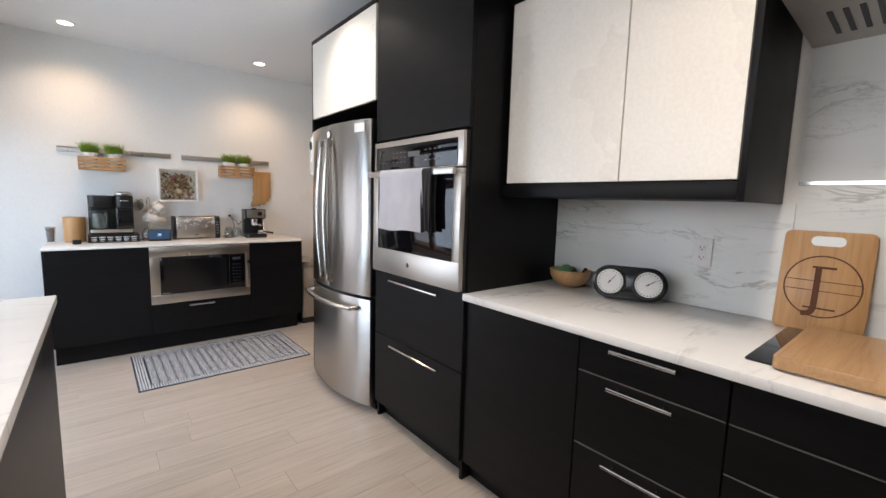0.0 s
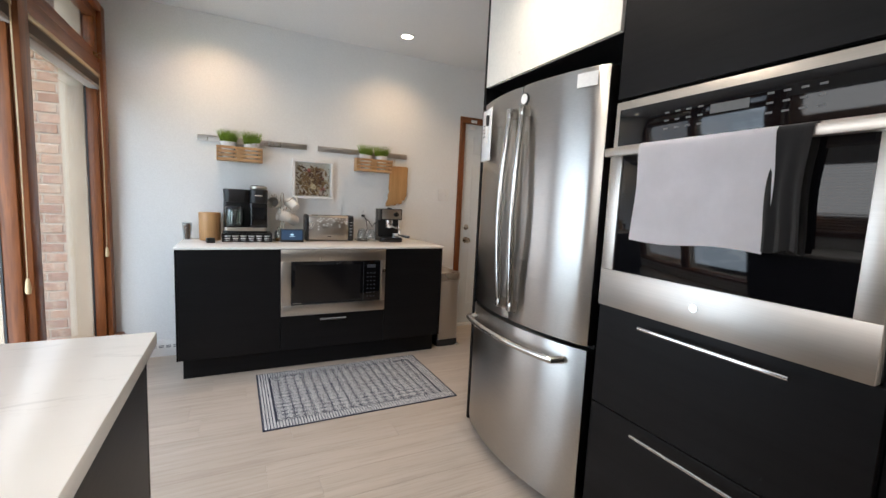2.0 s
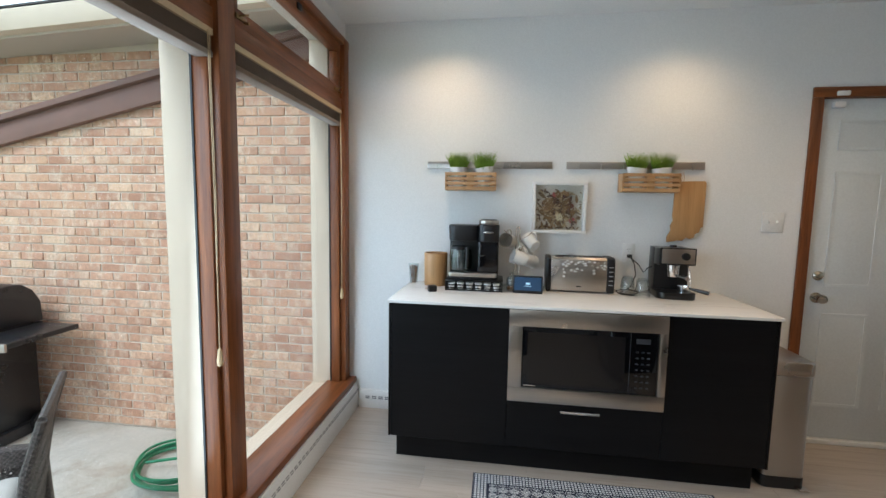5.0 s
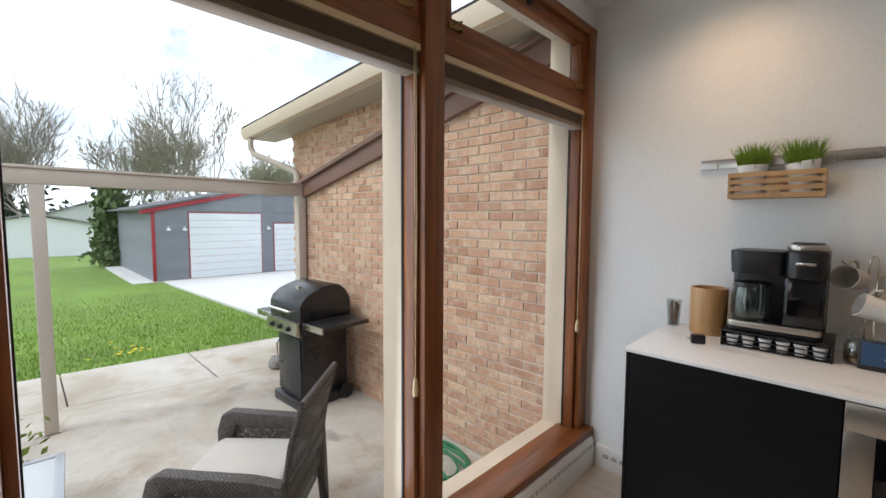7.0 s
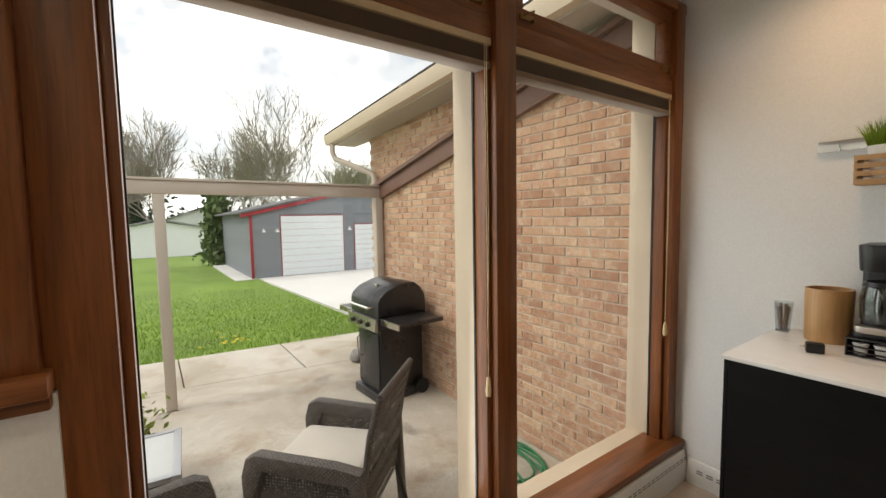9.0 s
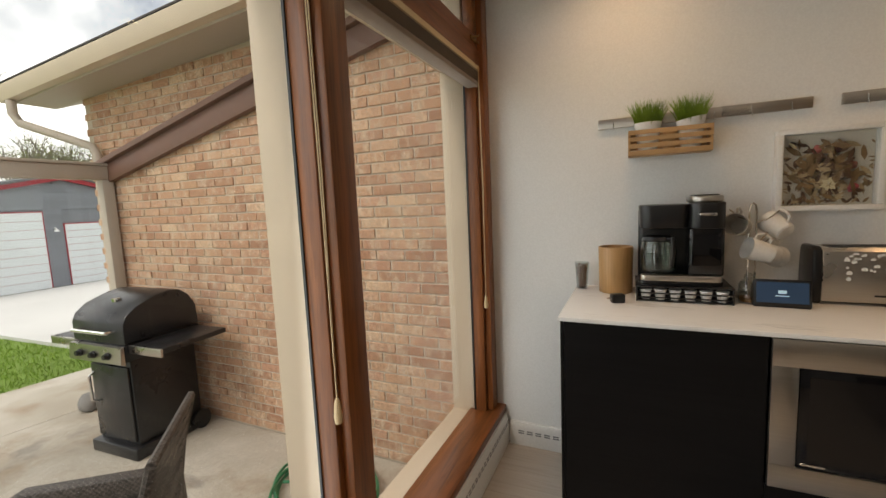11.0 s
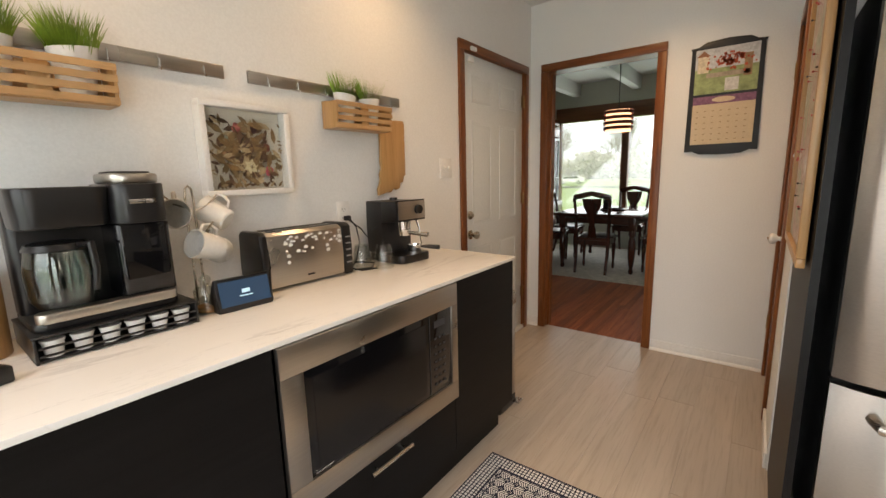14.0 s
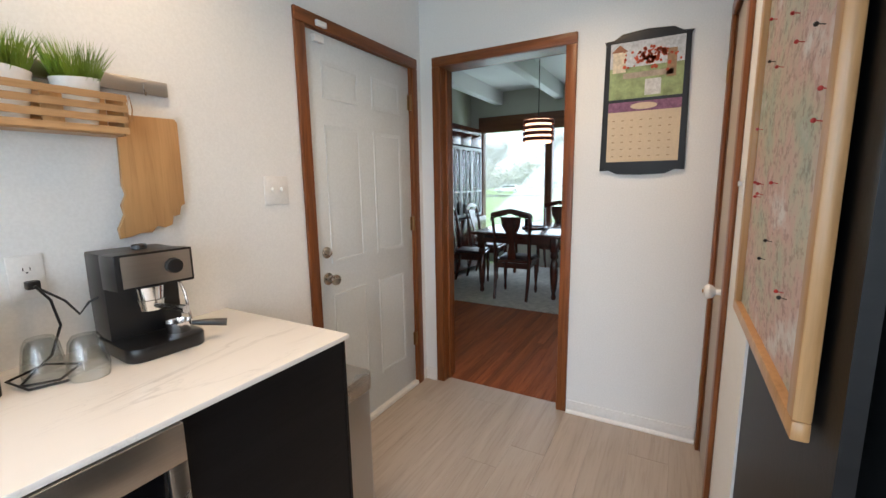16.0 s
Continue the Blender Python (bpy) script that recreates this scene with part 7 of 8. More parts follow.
part("painted_blooms", bm, surface("red_blooms", (0.42, 0.08, 0.04), 0.9, var=0.5, scale=50), pic, "red painted blooms", False)["kind"] = "stuff"
bm = B()
prism(bm, [(-0.158, 0.56), (-0.082, 0.56), (-0.12, 0.592)], "y", -0.0185, -0.0165)
part("painted_roof", bm, surface("painted_rust", (0.30, 0.14, 0.08), 0.9), pic)
bm = B()
for k in range(6):
    for j in range(7):
        box(bm, -0.14 + j * 0.042, -0.128 + j * 0.042, -0.0162, -0.0154, 0.085 + k * 0.033, 0.09 + k * 0.033)
part("dates", bm, surface("brown_print", (0.36, 0.27, 0.18), 0.9), sheet, "small brown date print")["kind"] = "stuff"

# framed map on the side panel of the refrigerator cabinet
mapb = thing("framed_map", "large pinned wall map in a pale wood frame", "map", (2.385, PY + 0.0315, 1.0))
mapb.matrix_basis = pose(2.385, PY + 0.0315, 1.0) @ Matrix.Diagonal((1.16, 1, 1, 1))
for x0, x1, z0, z1 in ((-0.29, 0.29, 0.0, 0.028), (-0.29, 0.29, 1.112, 1.14), (-0.29, -0.262, 0.028, 1.112), (0.262, 0.29, 0.028, 1.112)):
    bm = B()
    box(bm, x0, x1, 0.0, 0.022, z0, z1, 0.003)
    part("frame_rail", bm, BAMBOOZ, mapb)


def map_material():
    m, n, l, b = nodes_of("printed_map")
    v = coords(n, l, (1, 1, 1), False)
    land = noise_node(n, l, v, 5.0, 6, 0.6)
    fine_ = noise_node(n, l, v, 60, 4, 0.7)
    c = ramp(n, l, land, [(0.36, (0.62, 0.62, 0.60)), (0.44, (0.52, 0.36, 0.32)), (0.54, (0.46, 0.44, 0.34)), (0.62, (0.34, 0.40, 0.32)), (0.7, (0.60, 0.58, 0.54))])
    c = mixed(n, l, c, ramp(n, l, fine_, [(0.38, (0.45, 0.36, 0.34)), (0.5, (1, 1, 1))]), 0.7, "MULTIPLY")
    l.new(c, b.inputs["Base Color"])
    b.inputs["Roughness"].default_value = 0.5
    return m


bm = B()
box(bm, -0.262, 0.262, 0.0, 0.008, 0.028, 1.112)
mp_ = part("map_sheet", bm, map_material(), mapb, "pale pink and green printed map", False)
rng = random.Random(21)
for k in range(26):
    x_, z_ = rng.uniform(-0.23, 0.23), rng.uniform(0.12, 1.05)
    bm = B()
    tube(bm, [(x_, 0.008, z_), (x_, 0.017, z_ + 0.002)], 0.0008, 5)
    ball(bm, (x_, 0.019, z_ + 0.002), 0.0035, (1, 1, 1), 8)
    part("pin", bm, surface("red_pin", (0.4, 0.03, 0.03), 0.4) if k % 3 else BLACKP, mp_)

# note board with a marker on the refrigerator door
nb = thing("note_board", "white magnetic note board with a handwritten list", "note board", (1.899, 3.148, 1.455))
nb.matrix_basis = pose(1.902, 3.12, 1.472, 0, 0, -90 - 14.5) @ Matrix.Scale(0.88, 4)
bm = B()
box(bm, -0.08, 0.08, -0.006, -0.002, 0.0, 0.29, 0.002)
part("board", bm, surface("gloss_white", (0.82, 0.83, 0.83), 0.15, var=0.02, bump=0), nb)


def writing(parent, text, size, at, rot, material, label=""):
    cu = bpy.data.curves.new("writing", "FONT")
    cu.body, cu.size, cu.extrude, cu.align_x = text, size, 0.0003, "LEFT"
    tmp = new("writing", cu)
    dg = bpy.context.evaluated_depsgraph_get()
    me = bpy.data.meshes.new_from_object(tmp.evaluated_get(dg))
    bpy.data.objects.remove(tmp)
    me.materials.append(material)
    ob = new("writing", me)
    ob.parent = parent
    ob.matrix_basis = pose(*at, *rot)
    if label:
        ob["label"] = label
    return ob


INK = surface("black_ink", (0.01, 0.01, 0.012), 0.5)
for k, w_ in enumerate(("Dishes", "Dust", "Trash", "Laundry")):
    writing(nb, w_, 0.016, (-0.064, -0.0065, 0.199 - 0.0205 * k), (90, 0, 0), INK, "handwritten black word")
bm = B()
tube(bm, [(0.035, -0.014, 0.10), (0.035, -0.014, 0.19)], 0.006, 12)
mk = part("marker", bm, WHITE, nb, "white marker")
bm = B()
tube(bm, [(0.035, -0.014, 0.1905), (0.035, -0.014, 0.21), (0.035, -0.014, 0.245), (0.035, -0.014, 0.25)], [0.0065, 0.010, 0.010, 0.006], 14)
part("eraser_cap", bm, BLACKP, mk, "black eraser cap")

# ---- things along the range counter ----
CZ = 0.91
tw = thing("dish_towel", "white folded dish towel hanging on the oven handle", "towel", (1.985 - 0.068, 2.02, 1.449))


def hang(y0, y1, front_drop, back_drop, r, seed):
    """A cloth over a round bar: down the front, over the top and down the back."""
    bm_ = B()
    prof = [(-r, -front_drop + front_drop * k / 12) for k in range(13)]
    prof += [(-r * math.cos(a * math.pi / 8), r * math.sin(a * math.pi / 8)) for a in range(1, 8)]
    prof += [(r, -back_drop * k / 8) for k in range(9)]
    cols = []
    for i in range(19):
        y_ = y0 + (y1 - y0) * i / 18
        cols.append([bm_.verts.new((x_ + (0.004 * math.sin(i * 0.9 + seed) * min(1, -z_ / 0.2) if z_ < 0 else 0), y_ + 0.004 * math.sin(z_ * 20 + seed), z_ + (0.006 * math.sin(i * 0.35) if k_ == 0 else 0))) for k_, (x_, z_) in enumerate(prof)])
    for a, b in zip(cols, cols[1:]):
        for k in range(len(prof) - 1):
            bm_.faces.new((a[k], b[k], b[k + 1], a[k + 1]))
    bmesh.ops.solidify(bm_, geom=bm_.faces[:], thickness=0.004)
    return bm_


part("cloth", hang(-0.187, 0.187, 0.285, 0.24, 0.0195, 1), cloth("white_terry", (0.86, 0.85, 0.90), 500), tw)
tw2 = thing("dish_towel", "dark grey towel hanging behind the white one", "towel", (1.985 - 0.066, 1.815, 1.449))
part("cloth", hang(-0.045, 0.035, 0.275, 0.28, 0.0185, 4), cloth("charcoal_terry", (0.02, 0.02, 0.022), 500), tw2)

bowl = thing("wooden_bowl", "small round wooden bowl with a green cloth", "bowl", (2.555, 1.45, CZ))
bm = B()
lathe(bm, [(0, 0), (0.045, 0), (0.075, 0.02), (0.096, 0.055), (0.10, 0.085), (0.095, 0.086), (0.09, 0.058), (0.07, 0.028), (0, 0.014)], (0, 0, 0), 36)
part("bowl_body", bm, BAMBOO, bowl)
grn = thing("green_cloth", "crumpled green cloth lying in the bowl", "cloth", (2.555, 1.45, CZ + 0.02))
bm = B()
bmesh.ops.create_icosphere(bm, subdivisions=3, radius=0.055)
for v in bm.verts:
    v.co *= 1 + 0.28 * noise.noise(v.co * 28)
    v.co = Vector((v.co.x - 0.01, v.co.y * 0.8 + 0.025, max(-0.002, v.co.z * 0.75 + 0.045)))
part("fold", bm, cloth("green_weave", (0.10, 0.24, 0.09), 300), grn)
dg_ = thing("dark_utensil", "dark wooden spoon resting in the bowl", "spoon", (2.555, 1.42, CZ + 0.03))
bm = B()
tube(bm, [(0.02, -0.02, 0.0), (-0.02, -0.05, 0.05), (-0.05, -0.085, 0.075)], [0.012, 0.006, 0.008], 8)
part("spoon", bm, MAHOG, dg_)

wg = thing("weather_station", "double-dial weather gauge in an oval black case", "gauge", (2.50, 1.12, CZ))
wg.matrix_basis = pose(2.50, 1.12, CZ, 0, 0, -68) @ pose(0, 0, 0, -12, 0, 0)
bm = B()
prism(bm, rounded(0.30, 0.145, 0.0715, 10, 0.0, 0.0735), "y", -0.03, 0.012, 0.006)
part("case", bm, surface("glossy_black_case", (0.01, 0.012, 0.016), 0.15, bump=0), wg)
for s in (-1, 1):
    cxx = s * 0.076
    bm = B()
    lathe(bm, [(0.054, 0), (0.064, 0), (0.064, 0.01), (0.058, 0.012), (0.054, 0.006)], (0, 0, 0), 32)
    bmesh.ops.transform(bm, matrix=Matrix.Translation((cxx, -0.03, 0.0735)) @ Matrix.Rotation(radians(90), 4, "X"), verts=bm.verts)
    bz = part("bezel", bm, BLACKP, wg)
    bm = B()
    lathe(bm, [(0, 0.002), (0.055, 0.002), (0.055, 0.0), (0, 0)], (0, 0, 0), 32)
    bmesh.ops.transform(bm, matrix=Matrix.Translation((cxx, -0.031, 0.0735)) @ Matrix.Rotation(radians(90), 4, "X"), verts=bm.verts)
    df = part("dial_face", bm, WHITE, wg, "white dial face")
    bm = B()
    for k in range(24):
        a = k * math.pi / 12
        c1, c2 = 0.044, 0.050
        u, w_ = Vector((math.cos(a), 0, math.sin(a))), Vector((-math.sin(a), 0, math.cos(a))) * 0.0012
        o_ = Vector((cxx, -0.0338, 0.0735))
        bm.faces.new([bm.verts.new(q) for q in (o_ + u * c1 - w_, o_ + u * c2 - w_, o_ + u * c2 + w_, o_ + u * c1 + w_)])
    part("dial_marks", bm, INK, df, "black scale marks", False)
    bm = B()
    ang = 0.9 if s < 0 else 0.6
    o_ = Vector((cxx, -0.036, 0.0735))
    tube(bm, [o_ - Vector((math.cos(ang), 0, math.sin(ang))) * 0.012, o_ + Vector((math.cos(ang), 0, math.sin(ang))) * 0.04], [0.0018, 0.0008], 6)
    ball(bm, o_, 0.004, (1, 0.6, 1), 10)
    part("pointer", bm, INK, df)

ct = thing("cooktop", "flush black glass cooktop in the quartz worktop", "cooktop", (2.335, 0.215, CZ))
bm = B()
prism(bm, rounded(0.50, 0.74, 0.008, 4), "z", 0.0004, 0.006, 0.001)
part("glass", bm, BLACKG, ct)
bb = thing("cutting_board", "large bamboo board lying over the cooktop", "cutting board", (2.28, 0.17, CZ + 0.0065))
bm = B()
prism(bm, rounded(0.46, 0.70, 0.02, 5), "z", 0.0, 0.032, 0.004)
part("board", bm, BAMBOO, bb)
ub = thing("cutting_board", "upright bamboo board with a burnt-in letter", "cutting board", (2.575, 0.51, CZ))
ub.matrix_basis = pose(2.575, 0.515, CZ, 0, 0, -90) @ pose(0, 0, 0, -9, 0, 0) @ Matrix.Diagonal((0.92, 1, 0.96, 1))
bm = B()
o_ = rounded(0.255, 0.36, 0.022, 5, 0, 0.181)
prism(bm, o_, "y", 0.0, 0.018, 0.003)
bmain = part("board", bm, BAMBOOZ, ub)
BURN = surface("burnt_wood", (0.10, 0.038, 0.014), 0.8)
bm = B()
prism(bm, rounded(0.095, 0.034, 0.0165, 8, 0, 0.325), "y", -0.0012, -0.0004)
part("grip_hole", bm, SPLASH, bmain, "oval grip hole showing the marble behind")
bm = B()
for rr, wd_ in ((0.105, 0.0045),):
    n = 48
    inner = [bm.verts.new((rr * math.cos(2 * math.pi * k / n), -0.0012, 0.165 + rr * math.sin(2 * math.pi * k / n))) for k in range(n)]
    outer = [bm.verts.new(((rr + wd_) * math.cos(2 * math.pi * k / n), -0.0012, 0.165 + (rr + wd_) * math.sin(2 * math.pi * k / n))) for k in range(n)]
    for k in range(n):
        bm.faces.new((inner[k], outer[k], outer[(k + 1) % n], inner[(k + 1) % n]))
box(bm, -0.102, 0.102, -0.0014, -0.0004, 0.182, 0.1845)
box(bm, -0.102, 0.102, -0.0014, -0.0004, 0.148, 0.1505)
box(bm, -0.045, 0.045, -0.0014, -0.0004, 0.085, 0.091)
part("burnt_ring", bm, BURN, bmain, "burnt ring and bars", False)
bm = B()
box(bm, -0.032, 0.034, -0.0014, -0.0004, 0.228, 0.2355)
part("letter_serif", bm, BURN, bmain)
writing(bmain, "J", 0.19, (-0.038, -0.0014, 0.10), (90, 0, 0), BURN, "burnt-in letter")

hood = thing("range_hood", "stainless range hood with baffle slots", "range hood", (2.42, 0.155, 1.868))
bm = B()
prism(bm, [(-0.22, 0.025), (0.22, 0.0), (0.22, 0.2), (0.0, 0.2), (-0.22, 0.07)], "y", -0.47, 0.47, 0.003)
part("canopy", bm, surface("satin_steel", (0.52, 0.51, 0.48), 0.42, 0.55, 0.06, bump=0.02), hood)
bm = B()
box(bm, 0.0, 0.22, -0.15, 0.15, 0.201, 0.68, 0.003)
part("flue", bm, STEELY, hood)
for k in range(7):
    bm = B()
    y_ = 0.385 - k * 0.034
    prism(bm, [(-0.05, 0.016), (0.13, 0.006), (0.13, 0.003), (-0.05, 0.013)], "y", y_, y_ + 0.013)
    part("baffle_slot", bm, BLACKP, hood)

# ---- things on the patio ----
gr = thing("gas_grill", "black gas grill with steel controls and side shelves", "grill", (-2.72, 4.66, PP), 3)
GBL = surface("black_enamel_steel", (0.016, 0.016, 0.018), 0.3, var=0.15, bump=0.02)
bm = B()
box(bm, -0.25, 0.25, -0.29, 0.27, 0.0, 0.09, 0.015)
part("base", bm, GBL, gr)
bm = B()
box(bm, -0.215, 0.215, -0.24, 0.24, 0.091, 0.72, 0.006)
part("cabinet", bm, GBL, gr)
bm = B()
box(bm, -0.20, 0.20, -0.258, -0.241, 0.12, 0.66, 0.006)
gdo = part("door", bm, GBL, gr)
bm = B()
tube(bm, [(-0.16, -0.259, 0.60), (-0.16, -0.295, 0.58), (-0.16, -0.295, 0.40), (-0.16, -0.259, 0.38)], 0.009, 10)
part("handle", bm, CHROME, gdo, "chrome door handle")
bm = B()
box(bm, -0.28, 0.28, -0.30, 0.25, 0.722, 0.84, 0.01)
part("fire_box", bm, GBL, gr)
bm = B()
prism(bm, [(-0.302, 0.70), (-0.335, 0.72), (-0.325, 0.83), (-0.302, 0.835)], "x", -0.28, 0.28, 0.004)
gcp = part("control_panel", bm, STEELX, gr, "brushed steel control panel")
for xx in (-0.15, 0.0, 0.15):
    turned(gcp, "knob", (xx, -0.331, 0.77), [(0, 0), (0.026, 0), (0.026, 0.008), (0.02, 0.012), (0.018, 0.03), (0, 0.032)], BLACKP, "black control knob")
bm = B()
arc = [(-0.295, 0.845), (-0.295, 0.975), (-0.27, 1.03), (-0.20, 1.085), (-0.06, 1.135), (0.04, 1.15), (0.12, 1.14), (0.19, 1.09), (0.24, 1.0), (0.25, 0.845)]
prism(bm, arc, "x", -0.28, 0.28, 0.012)
gl_ = part("lid", bm, GBL, gr, "rounded black lid")
bm = B()
tube(bm, [(-0.18, -0.29, 0.93), (-0.18, -0.345, 0.93), (0.18, -0.345, 0.93), (0.18, -0.29, 0.93)], 0.011, 10)
part("handle", bm, CHROME, gl_, "chrome lid handle")
bm = B()
prism(bm, rounded(0.06, 0.05, 0.02, 4, 0.0, -0.15), "z", 1.095, 1.118)
part("thermometer", bm, CHROME, gl_)
for s in (-1, 1):
    bm = B()
    a, b = sorted((s * 0.284, s * 0.60))
    box(bm, a, b, -0.26, 0.22, 0.80, 0.838, 0.008)
    sh_ = part("side_shelf", bm, GBL, gr)
    bm = B()
    box(bm, a, b, -0.278, -0.262, 0.782, 0.838, 0.003)
    part("shelf_front", bm, STEELX, sh_, "brushed steel shelf front")
for xx in (-0.26, 0.26):
    bm = B()
    tube(bm, [(xx - 0.015, 0.2, 0.075), (xx + 0.015, 0.2, 0.075)], 0.075, 18)
    part("wheel", bm, BLACKP, gr)
rk = thing("stone", "two grey stones beside the grill", "stone", (-3.75, 4.72, PP))
bm = B()
bmesh.ops.create_icosphere(bm, subdivisions=2, radius=0.09)
for v in bm.verts:
    v.co *= 1 + 0.25 * noise.noise(v.co * 9)
    v.co.z = max(0, v.co.z + 0.07)
part("boulder", bm, surface("grey_stone", (0.22, 0.21, 0.20), 0.9, var=0.3), rk)

WICKER_C = (0.055, 0.045, 0.04)


def wicker_material(open_weave=False):
    m, n, l, b = nodes_of("open_brown_weave" if open_weave else "brown_wicker")
    v = coords(n, l, (1, 1, 1), False)
    ch = n.new("ShaderNodeTexChecker")
    ch.inputs["Scale"].default_value = 95
    l.new(v, ch.inputs["Vector"])
    f = noise_node(n, l, v, 60, 3)
    c = ramp(n, l, f, [(0.3, (0.05, 0.041, 0.037)), (0.7, (0.14, 0.118, 0.105))])
    c = mixed(n, l, c, ramp(n, l, ch.outputs["Fac"], [(0, (0.45, 0.45, 0.45)), (1, (1, 1, 1))]), 1.0, "MULTIPLY")
    l.new(c, b.inputs["Base Color"])
    b.inputs["Roughness"].default_value = 0.55
    bumped(n, l, b, ch.outputs["Fac"], 0.6, 0.006)
    if open_weave:
        vo = n.new("ShaderNodeTexVoronoi")
        vo.inputs["Scale"].default_value, vo.inputs["Randomness"].default_value = 62, 0.25
        l.new(v, vo.inputs["Vector"])
        hole = n.new("ShaderNodeMath")
        hole.operation, hole.inputs[1].default_value = "GREATER_THAN", 0.42
        l.new(vo.outputs["Distance"], hole.inputs[0])
        l.new(hole.outputs[0], b.inputs["Alpha"])
    return m


WICKER = wicker_material()
WEAVE = wicker_material(True)
PAD = cloth("oat_cushion", (0.56, 0.52, 0.46), 500)


def patio_chair(at, rz, label):
    """A wicker armchair that faces local -y."""
    c = thing("patio_chair", label, "chair", at, rz, "wicker patio chairs")
    for s in (-1, 1):
        bm = B()
        prism(bm, [(-0.35, 0.0), (-0.31, 0.0), (-0.30, 0.40), (-0.25, 0.535), (0.20, 0.50), (0.24, 0.0), (0.28, 0.0), (0.26, 0.57), (0.12, 0.595), (-0.29, 0.62), (-0.345, 0.59), (-0.37, 0.50)], "x", s * 0.31 - 0.035, s * 0.31 + 0.035, 0.012)
        part("arm", bm, WICKER, c)
        bm = B()
        prism(bm, [(-0.30, 0.40), (-0.25, 0.54), (0.20, 0.505), (0.23, 0.22), (-0.3, 0.22)], "x", s * 0.31 - 0.012, s * 0.31 + 0.012)
        part("side_panel", bm, WEAVE, c)
    bm = B()
    box(bm, -0.272, 0.272, -0.34, 0.24, 0.30, 0.36, 0.012)
    part("seat", bm, WICKER, c)
    bm = B()
    box(bm, -0.27, 0.27, -0.34, 0.19, 0.362, 0.48, 0.045, 3)
    part("seat_cushion", bm, PAD, c, "oat-coloured seat cushion")
    bm = B()
    prism(bm, [(0.195, 0.24), (0.235, 0.24), (0.30, 0.72), (0.35, 0.915), (0.335, 0.92), (0.325, 0.915), (0.265, 0.72)], "x", -0.272, 0.272, 0.008)
    part("backrest", bm, WEAVE, c)
    for s in (-1, 1):
        bm = B()
        tube(bm, [(s * 0.27, 0.215, 0.26), (s * 0.275, 0.285, 0.72), (s * 0.27, 0.34, 0.915)], 0.017, 8)
        part("back_rim", bm, WICKER, c)
    bm = B()
    tube(bm, [(-0.27, 0.34, 0.915), (0.27, 0.34, 0.915)], 0.017, 8)
    part("top_rim", bm, WICKER, c)
    for s in (-1, 1):
        bm = B()
        tube(bm, [(s * 0.26, 0.22, 0.33), (s * 0.28, 0.30, 0.0)], 0.014, 8)
        part("rear_leg", bm, BLACKP, c)
    return c


pc = patio_chair((-1.15, 3.50, PP), -46, "dark brown wicker patio chair with an oat seat cushion")
pc2 = copy_thing(pc, pose(-0.79, 2.51, PP, 0, 0, 180))
pc2["label"] = "dark brown wicker patio chair close to the house wall"
sd = thing("side_table", "glass-topped wicker side table", "table", (-1.84, 2.48, PP), -3.5)
bm = B()
for x0, x1, y0, y1 in ((-0.3, 0.3, -0.3, -0.26), (-0.3, 0.3, 0.26, 0.3), (-0.3, -0.26, -0.26, 0.26), (0.26, 0.3, -0.26, 0.26)):
    box(bm, x0, x1, y0, y1, 0.40, 0.43, 0.004)
part("rim", bm, surface("grey_aluminium", (0.45, 0.46, 0.48), 0.4, 0.8), sd)
bm = B()
box(bm, -0.26, 0.26, -0.26, 0.26, 0.418, 0.424)
part("glass_top", bm, surface("frosted_glass", (0.55, 0.57, 0.57), 0.15, var=0.05, bump=0), sd)
bm = B()
box(bm, -0.27, 0.27, -0.27, 0.27, 0.25, 0.398, 0.01)
part("wicker_apron", bm, WICKER, sd)
for sx in (-1, 1):
    for sy in (-1, 1):
        bm = B()
        box(bm, sx * 0.265 - 0.02, sx * 0.265 + 0.02, sy * 0.265 - 0.02, sy * 0.265 + 0.02, 0, 0.249, 0.004)
        part("leg", bm, WICKER, sd)
pl = thing("potted_plant", "yellow-green leafy plant in a pot", "plant", (-2.37, 2.50, PP))
bm = B()
lathe(bm, [(0, 0), (0.12, 0), (0.15, 0.26), (0.14, 0.26), (0.13, 0.22), (0, 0.22)], (0, 0, 0), 24)
part("pot", bm, surface("clay_pot", (0.25, 0.11, 0.06), 0.8), pl)
bm = B()
leaf_quads(bm, random.Random(3), (0, 0, 0.42), 260, 0.085, 0.03)
part("foliage", bm, surface("lime_leaf", (0.22, 0.28, 0.05), 0.7, var=0.3, scale=20), pl, "lime green leaves", False)

hs = thing("garden_hose", "coiled green garden hose on the concrete", "hose", (-1.05, 4.62, PP))
bm = B()
pts, rng = [], random.Random(6)
for k in range(200):
    a = k * 0.157
    turn_ = int(a / 6.283)
    r1, r2 = 0.30 + 0.03 * math.sin(turn_ * 2.1) + 0.015 * math.sin(a * 3), 0.24 + 0.03 * math.cos(turn_ * 1.7)
    pts.append((0.05 * math.sin(turn_ * 1.9) + r1 * math.cos(a), 0.04 * math.cos(turn_ * 2.3) + r2 * math.sin(a), 0.012 + 0.011 * turn_ + 0.012 * abs(math.sin(a * 1.5 + turn_))))
pts += [(0.1, 0.0, 0.08), (-0.05, -0.05, 0.085), (-0.2, -0.1, 0.075)]
tube(bm, pts, 0.0095, 8)
part("hose", bm, surface("green_rubber", (0.03, 0.20, 0.09), 0.35, var=0.15), hs)

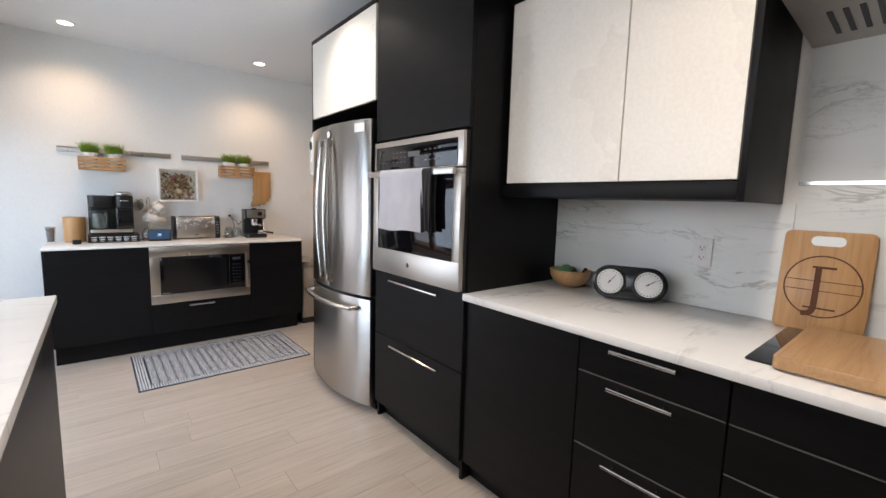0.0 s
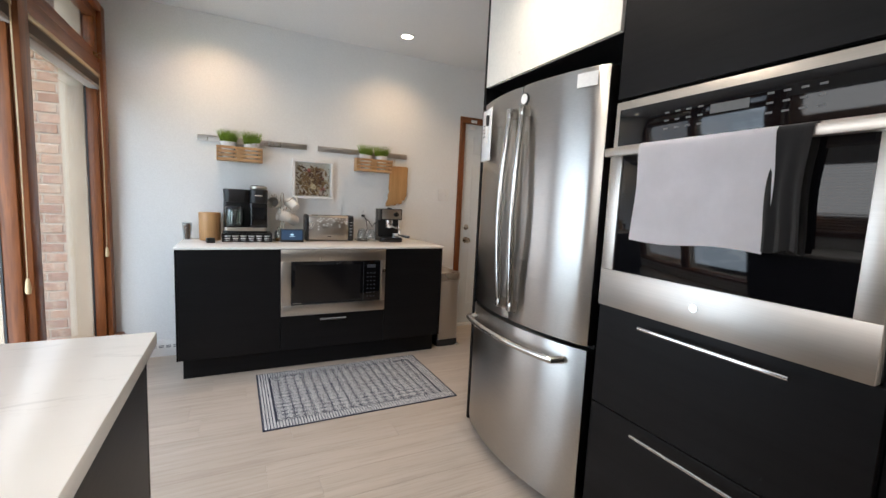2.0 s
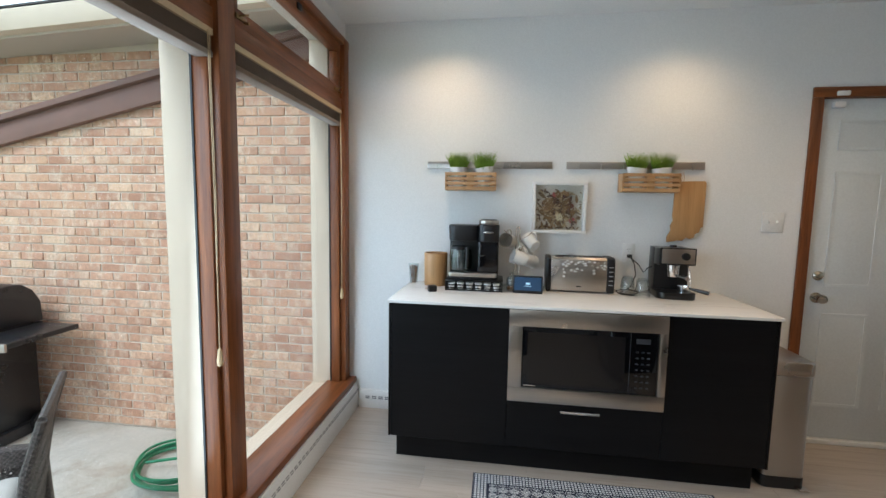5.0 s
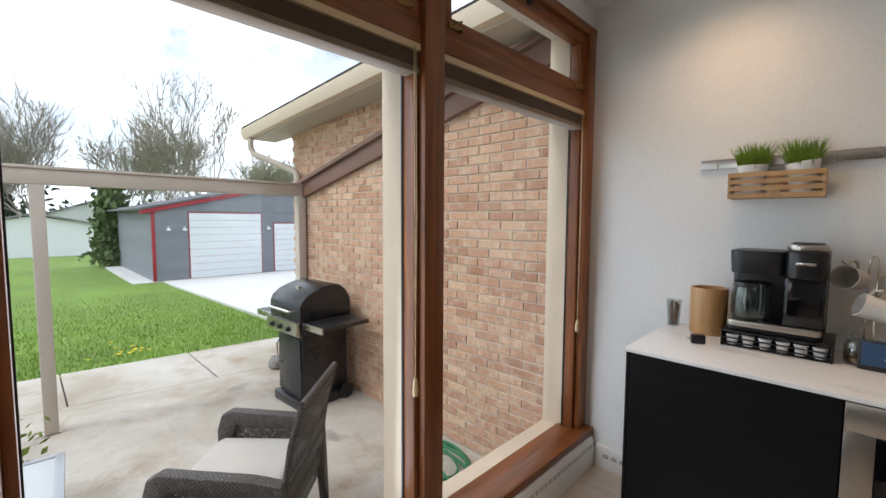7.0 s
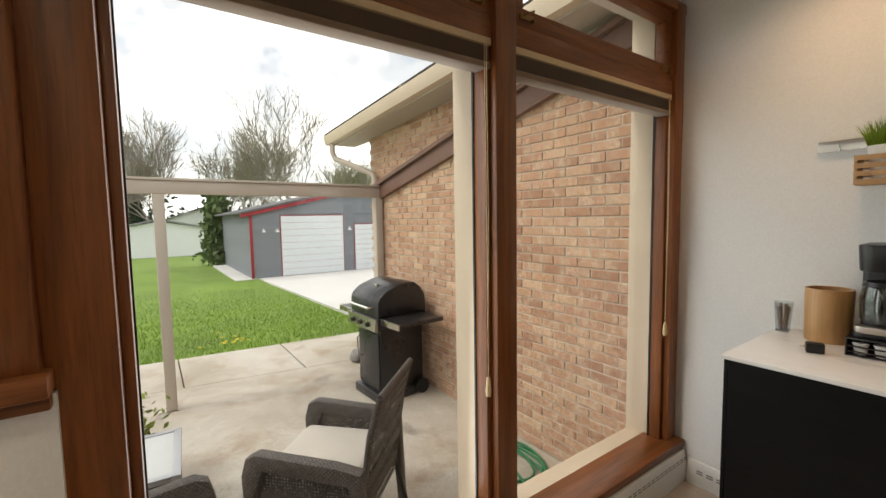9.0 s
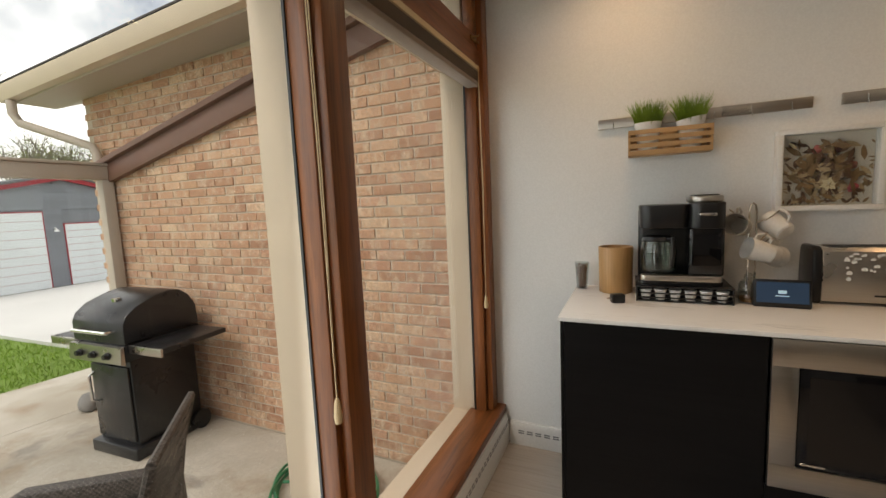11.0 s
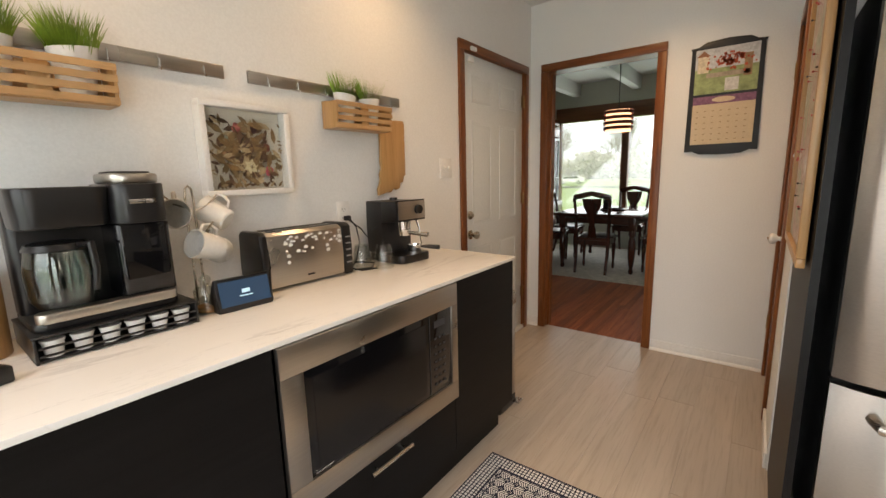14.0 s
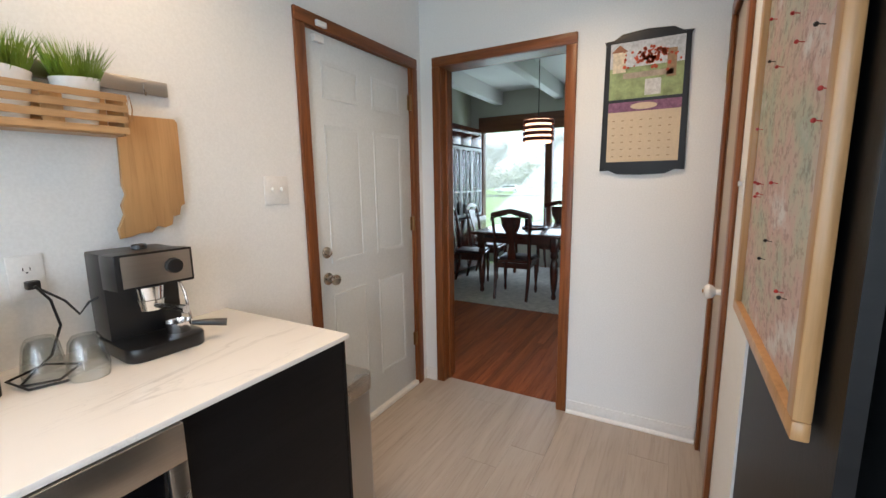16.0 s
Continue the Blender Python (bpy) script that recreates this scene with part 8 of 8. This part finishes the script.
# grass of the near lawn and dandelions
rng = random.Random(17)
verts, faces = [], []
for k in range(26000):
    y_ = rng.uniform(-3, 5.72)
    x_ = walk_edge_x(y_) - 0.01 - abs(rng.gauss(0, 3.2))
    if x_ < -14.4:
        continue
    h_ = rng.uniform(0.03, 0.075)
    a = rng.uniform(0, 6.28)
    dx, dy = 0.006 * math.cos(a), 0.006 * math.sin(a)
    lx, ly = rng.gauss(0, 0.02), rng.gauss(0, 0.02)
    i = len(verts)
    gz = lawn_z(x_)
    verts += [(x_ - dx, y_ - dy, gz), (x_ + dx, y_ + dy, gz), (x_ + lx, y_ + ly, gz + h_)]
    faces.append((i, i + 1, i + 2))
me = bpy.data.meshes.new("grass")
me.from_pydata(verts, [], faces)
me.materials.append(surface("grass_blade", (0.17, 0.275, 0.03), 0.7, var=0.4, scale=1.2, fine=20))
tagged(new("grass", me), "short bright green lawn grass", "grass", kind="stuff")
for k in range(14):
    d = thing("dandelion", "yellow dandelion at the lawn edge", "flower", (-5.55 - abs(rng.gauss(0, 0.22)), 3.6 + rng.gauss(0, 0.16), lawn_z(-6.3)), group="dandelions")
    bm = B()
    tube(bm, [(0, 0, 0), (0.005, 0, 0.09)], 0.003, 6)
    part("stem", bm, BLADE, d)
    bm = B()
    lathe(bm, [(0, 0.088), (0.022, 0.094), (0.024, 0.1), (0, 0.106)], (0, 0, 0), 12)
    part("bloom", bm, surface("dandelion_yellow", (0.65, 0.5, 0.02), 0.7), d)

# ---- pieces of floors and walls ----
rng = random.Random(7)
row, yy = 0, SOUTH
plank_full = piece_mesh("plank", 1.2192, 0.1793, 0.006, PLANK, 0.0005)
while yy < FY:
    x = -0.0 - rng.uniform(0, 1.1)
    while x < FX + 0.06:
        a, b = max(x, 0.0), min(x + 1.22, FX + 0.06 if yy > 3.02 else KX + 0.02)
        if b - a > 0.03 and not (yy + 0.18 < 3.1 and a > KX) and not (yy < 3.0 and b < 0.45):
            whole = b - a > 1.215
            me = plank_full if whole else piece_mesh("plank", b - a - 0.0008, 0.1793, 0.006, PLANK, 0.0005)
            ob = new("plank", me)
            ob.parent = floor_base
            ob.location = ((a + b) / 2, yy + 0.09, -0.006)
        x += 1.22
    yy += 0.18

# bricks of the wing, running bond
brick_full = piece_mesh("brick", 0.193, 0.03, 0.057, BRICK, 0.003)
brick_half = piece_mesh("brick", 0.0925, 0.03, 0.057, BRICK, 0.003)
near, rest, course, z = 0, B(), 0, PP + 0.005
while z < 2.42:
    x = -0.225 - (0.1015 if course % 2 else 0.0)
    if course % 2:
        cells = [(-0.225 - 0.0925 / 2, brick_half, 0.0925)]
    else:
        cells = []
    while x - 0.193 > BX_END - 0.01:
        cells.append((x - 0.193 / 2, brick_full, 0.193))
        x -= 0.203
    for cx, me, ln in cells:
        push = rng.uniform(-0.003, 0.003)
        if -2.2 < cx and -0.25 < z < 1.9 and near < 300:
            ob = new("brick", me)
            ob.parent = brick_wall
            ob.matrix_basis = pose(cx, BY + 0.0165 + push, z, 0, 0, rng.uniform(-0.4, 0.4))
            near += 1
        else:
            box(rest, cx - ln / 2, cx + ln / 2, BY + 0.0015 + push, BY + 0.02, z, z + 0.057, 0.003, 1)
    z += 0.0675
    course += 1
rest_ob = part("brick_courses", rest, BRICK, brick_wall, "", False)
rest_ob["kind"] = "stuff"

# hardwood strips of the dining room
strip = piece_mesh("floor_strip", 1.198, 0.0562, 0.008, HARDWOOD, 0.0008)
yy, count = 3.55, 0
while yy < 6.1:
    x = DX0 - 0.06 - rng.uniform(0, 0.8) + 0.6
    for k in range(4):
        ob = new("floor_strip", strip)
        ob.parent = dining_floor
        ob.location = (max(x + k * 1.2, DX0 - 0.068 + 0.6) if k == 0 else x + k * 1.2, yy, -0.008 + 0.0003 * (k % 2))
        count += 1
    yy += 0.0575
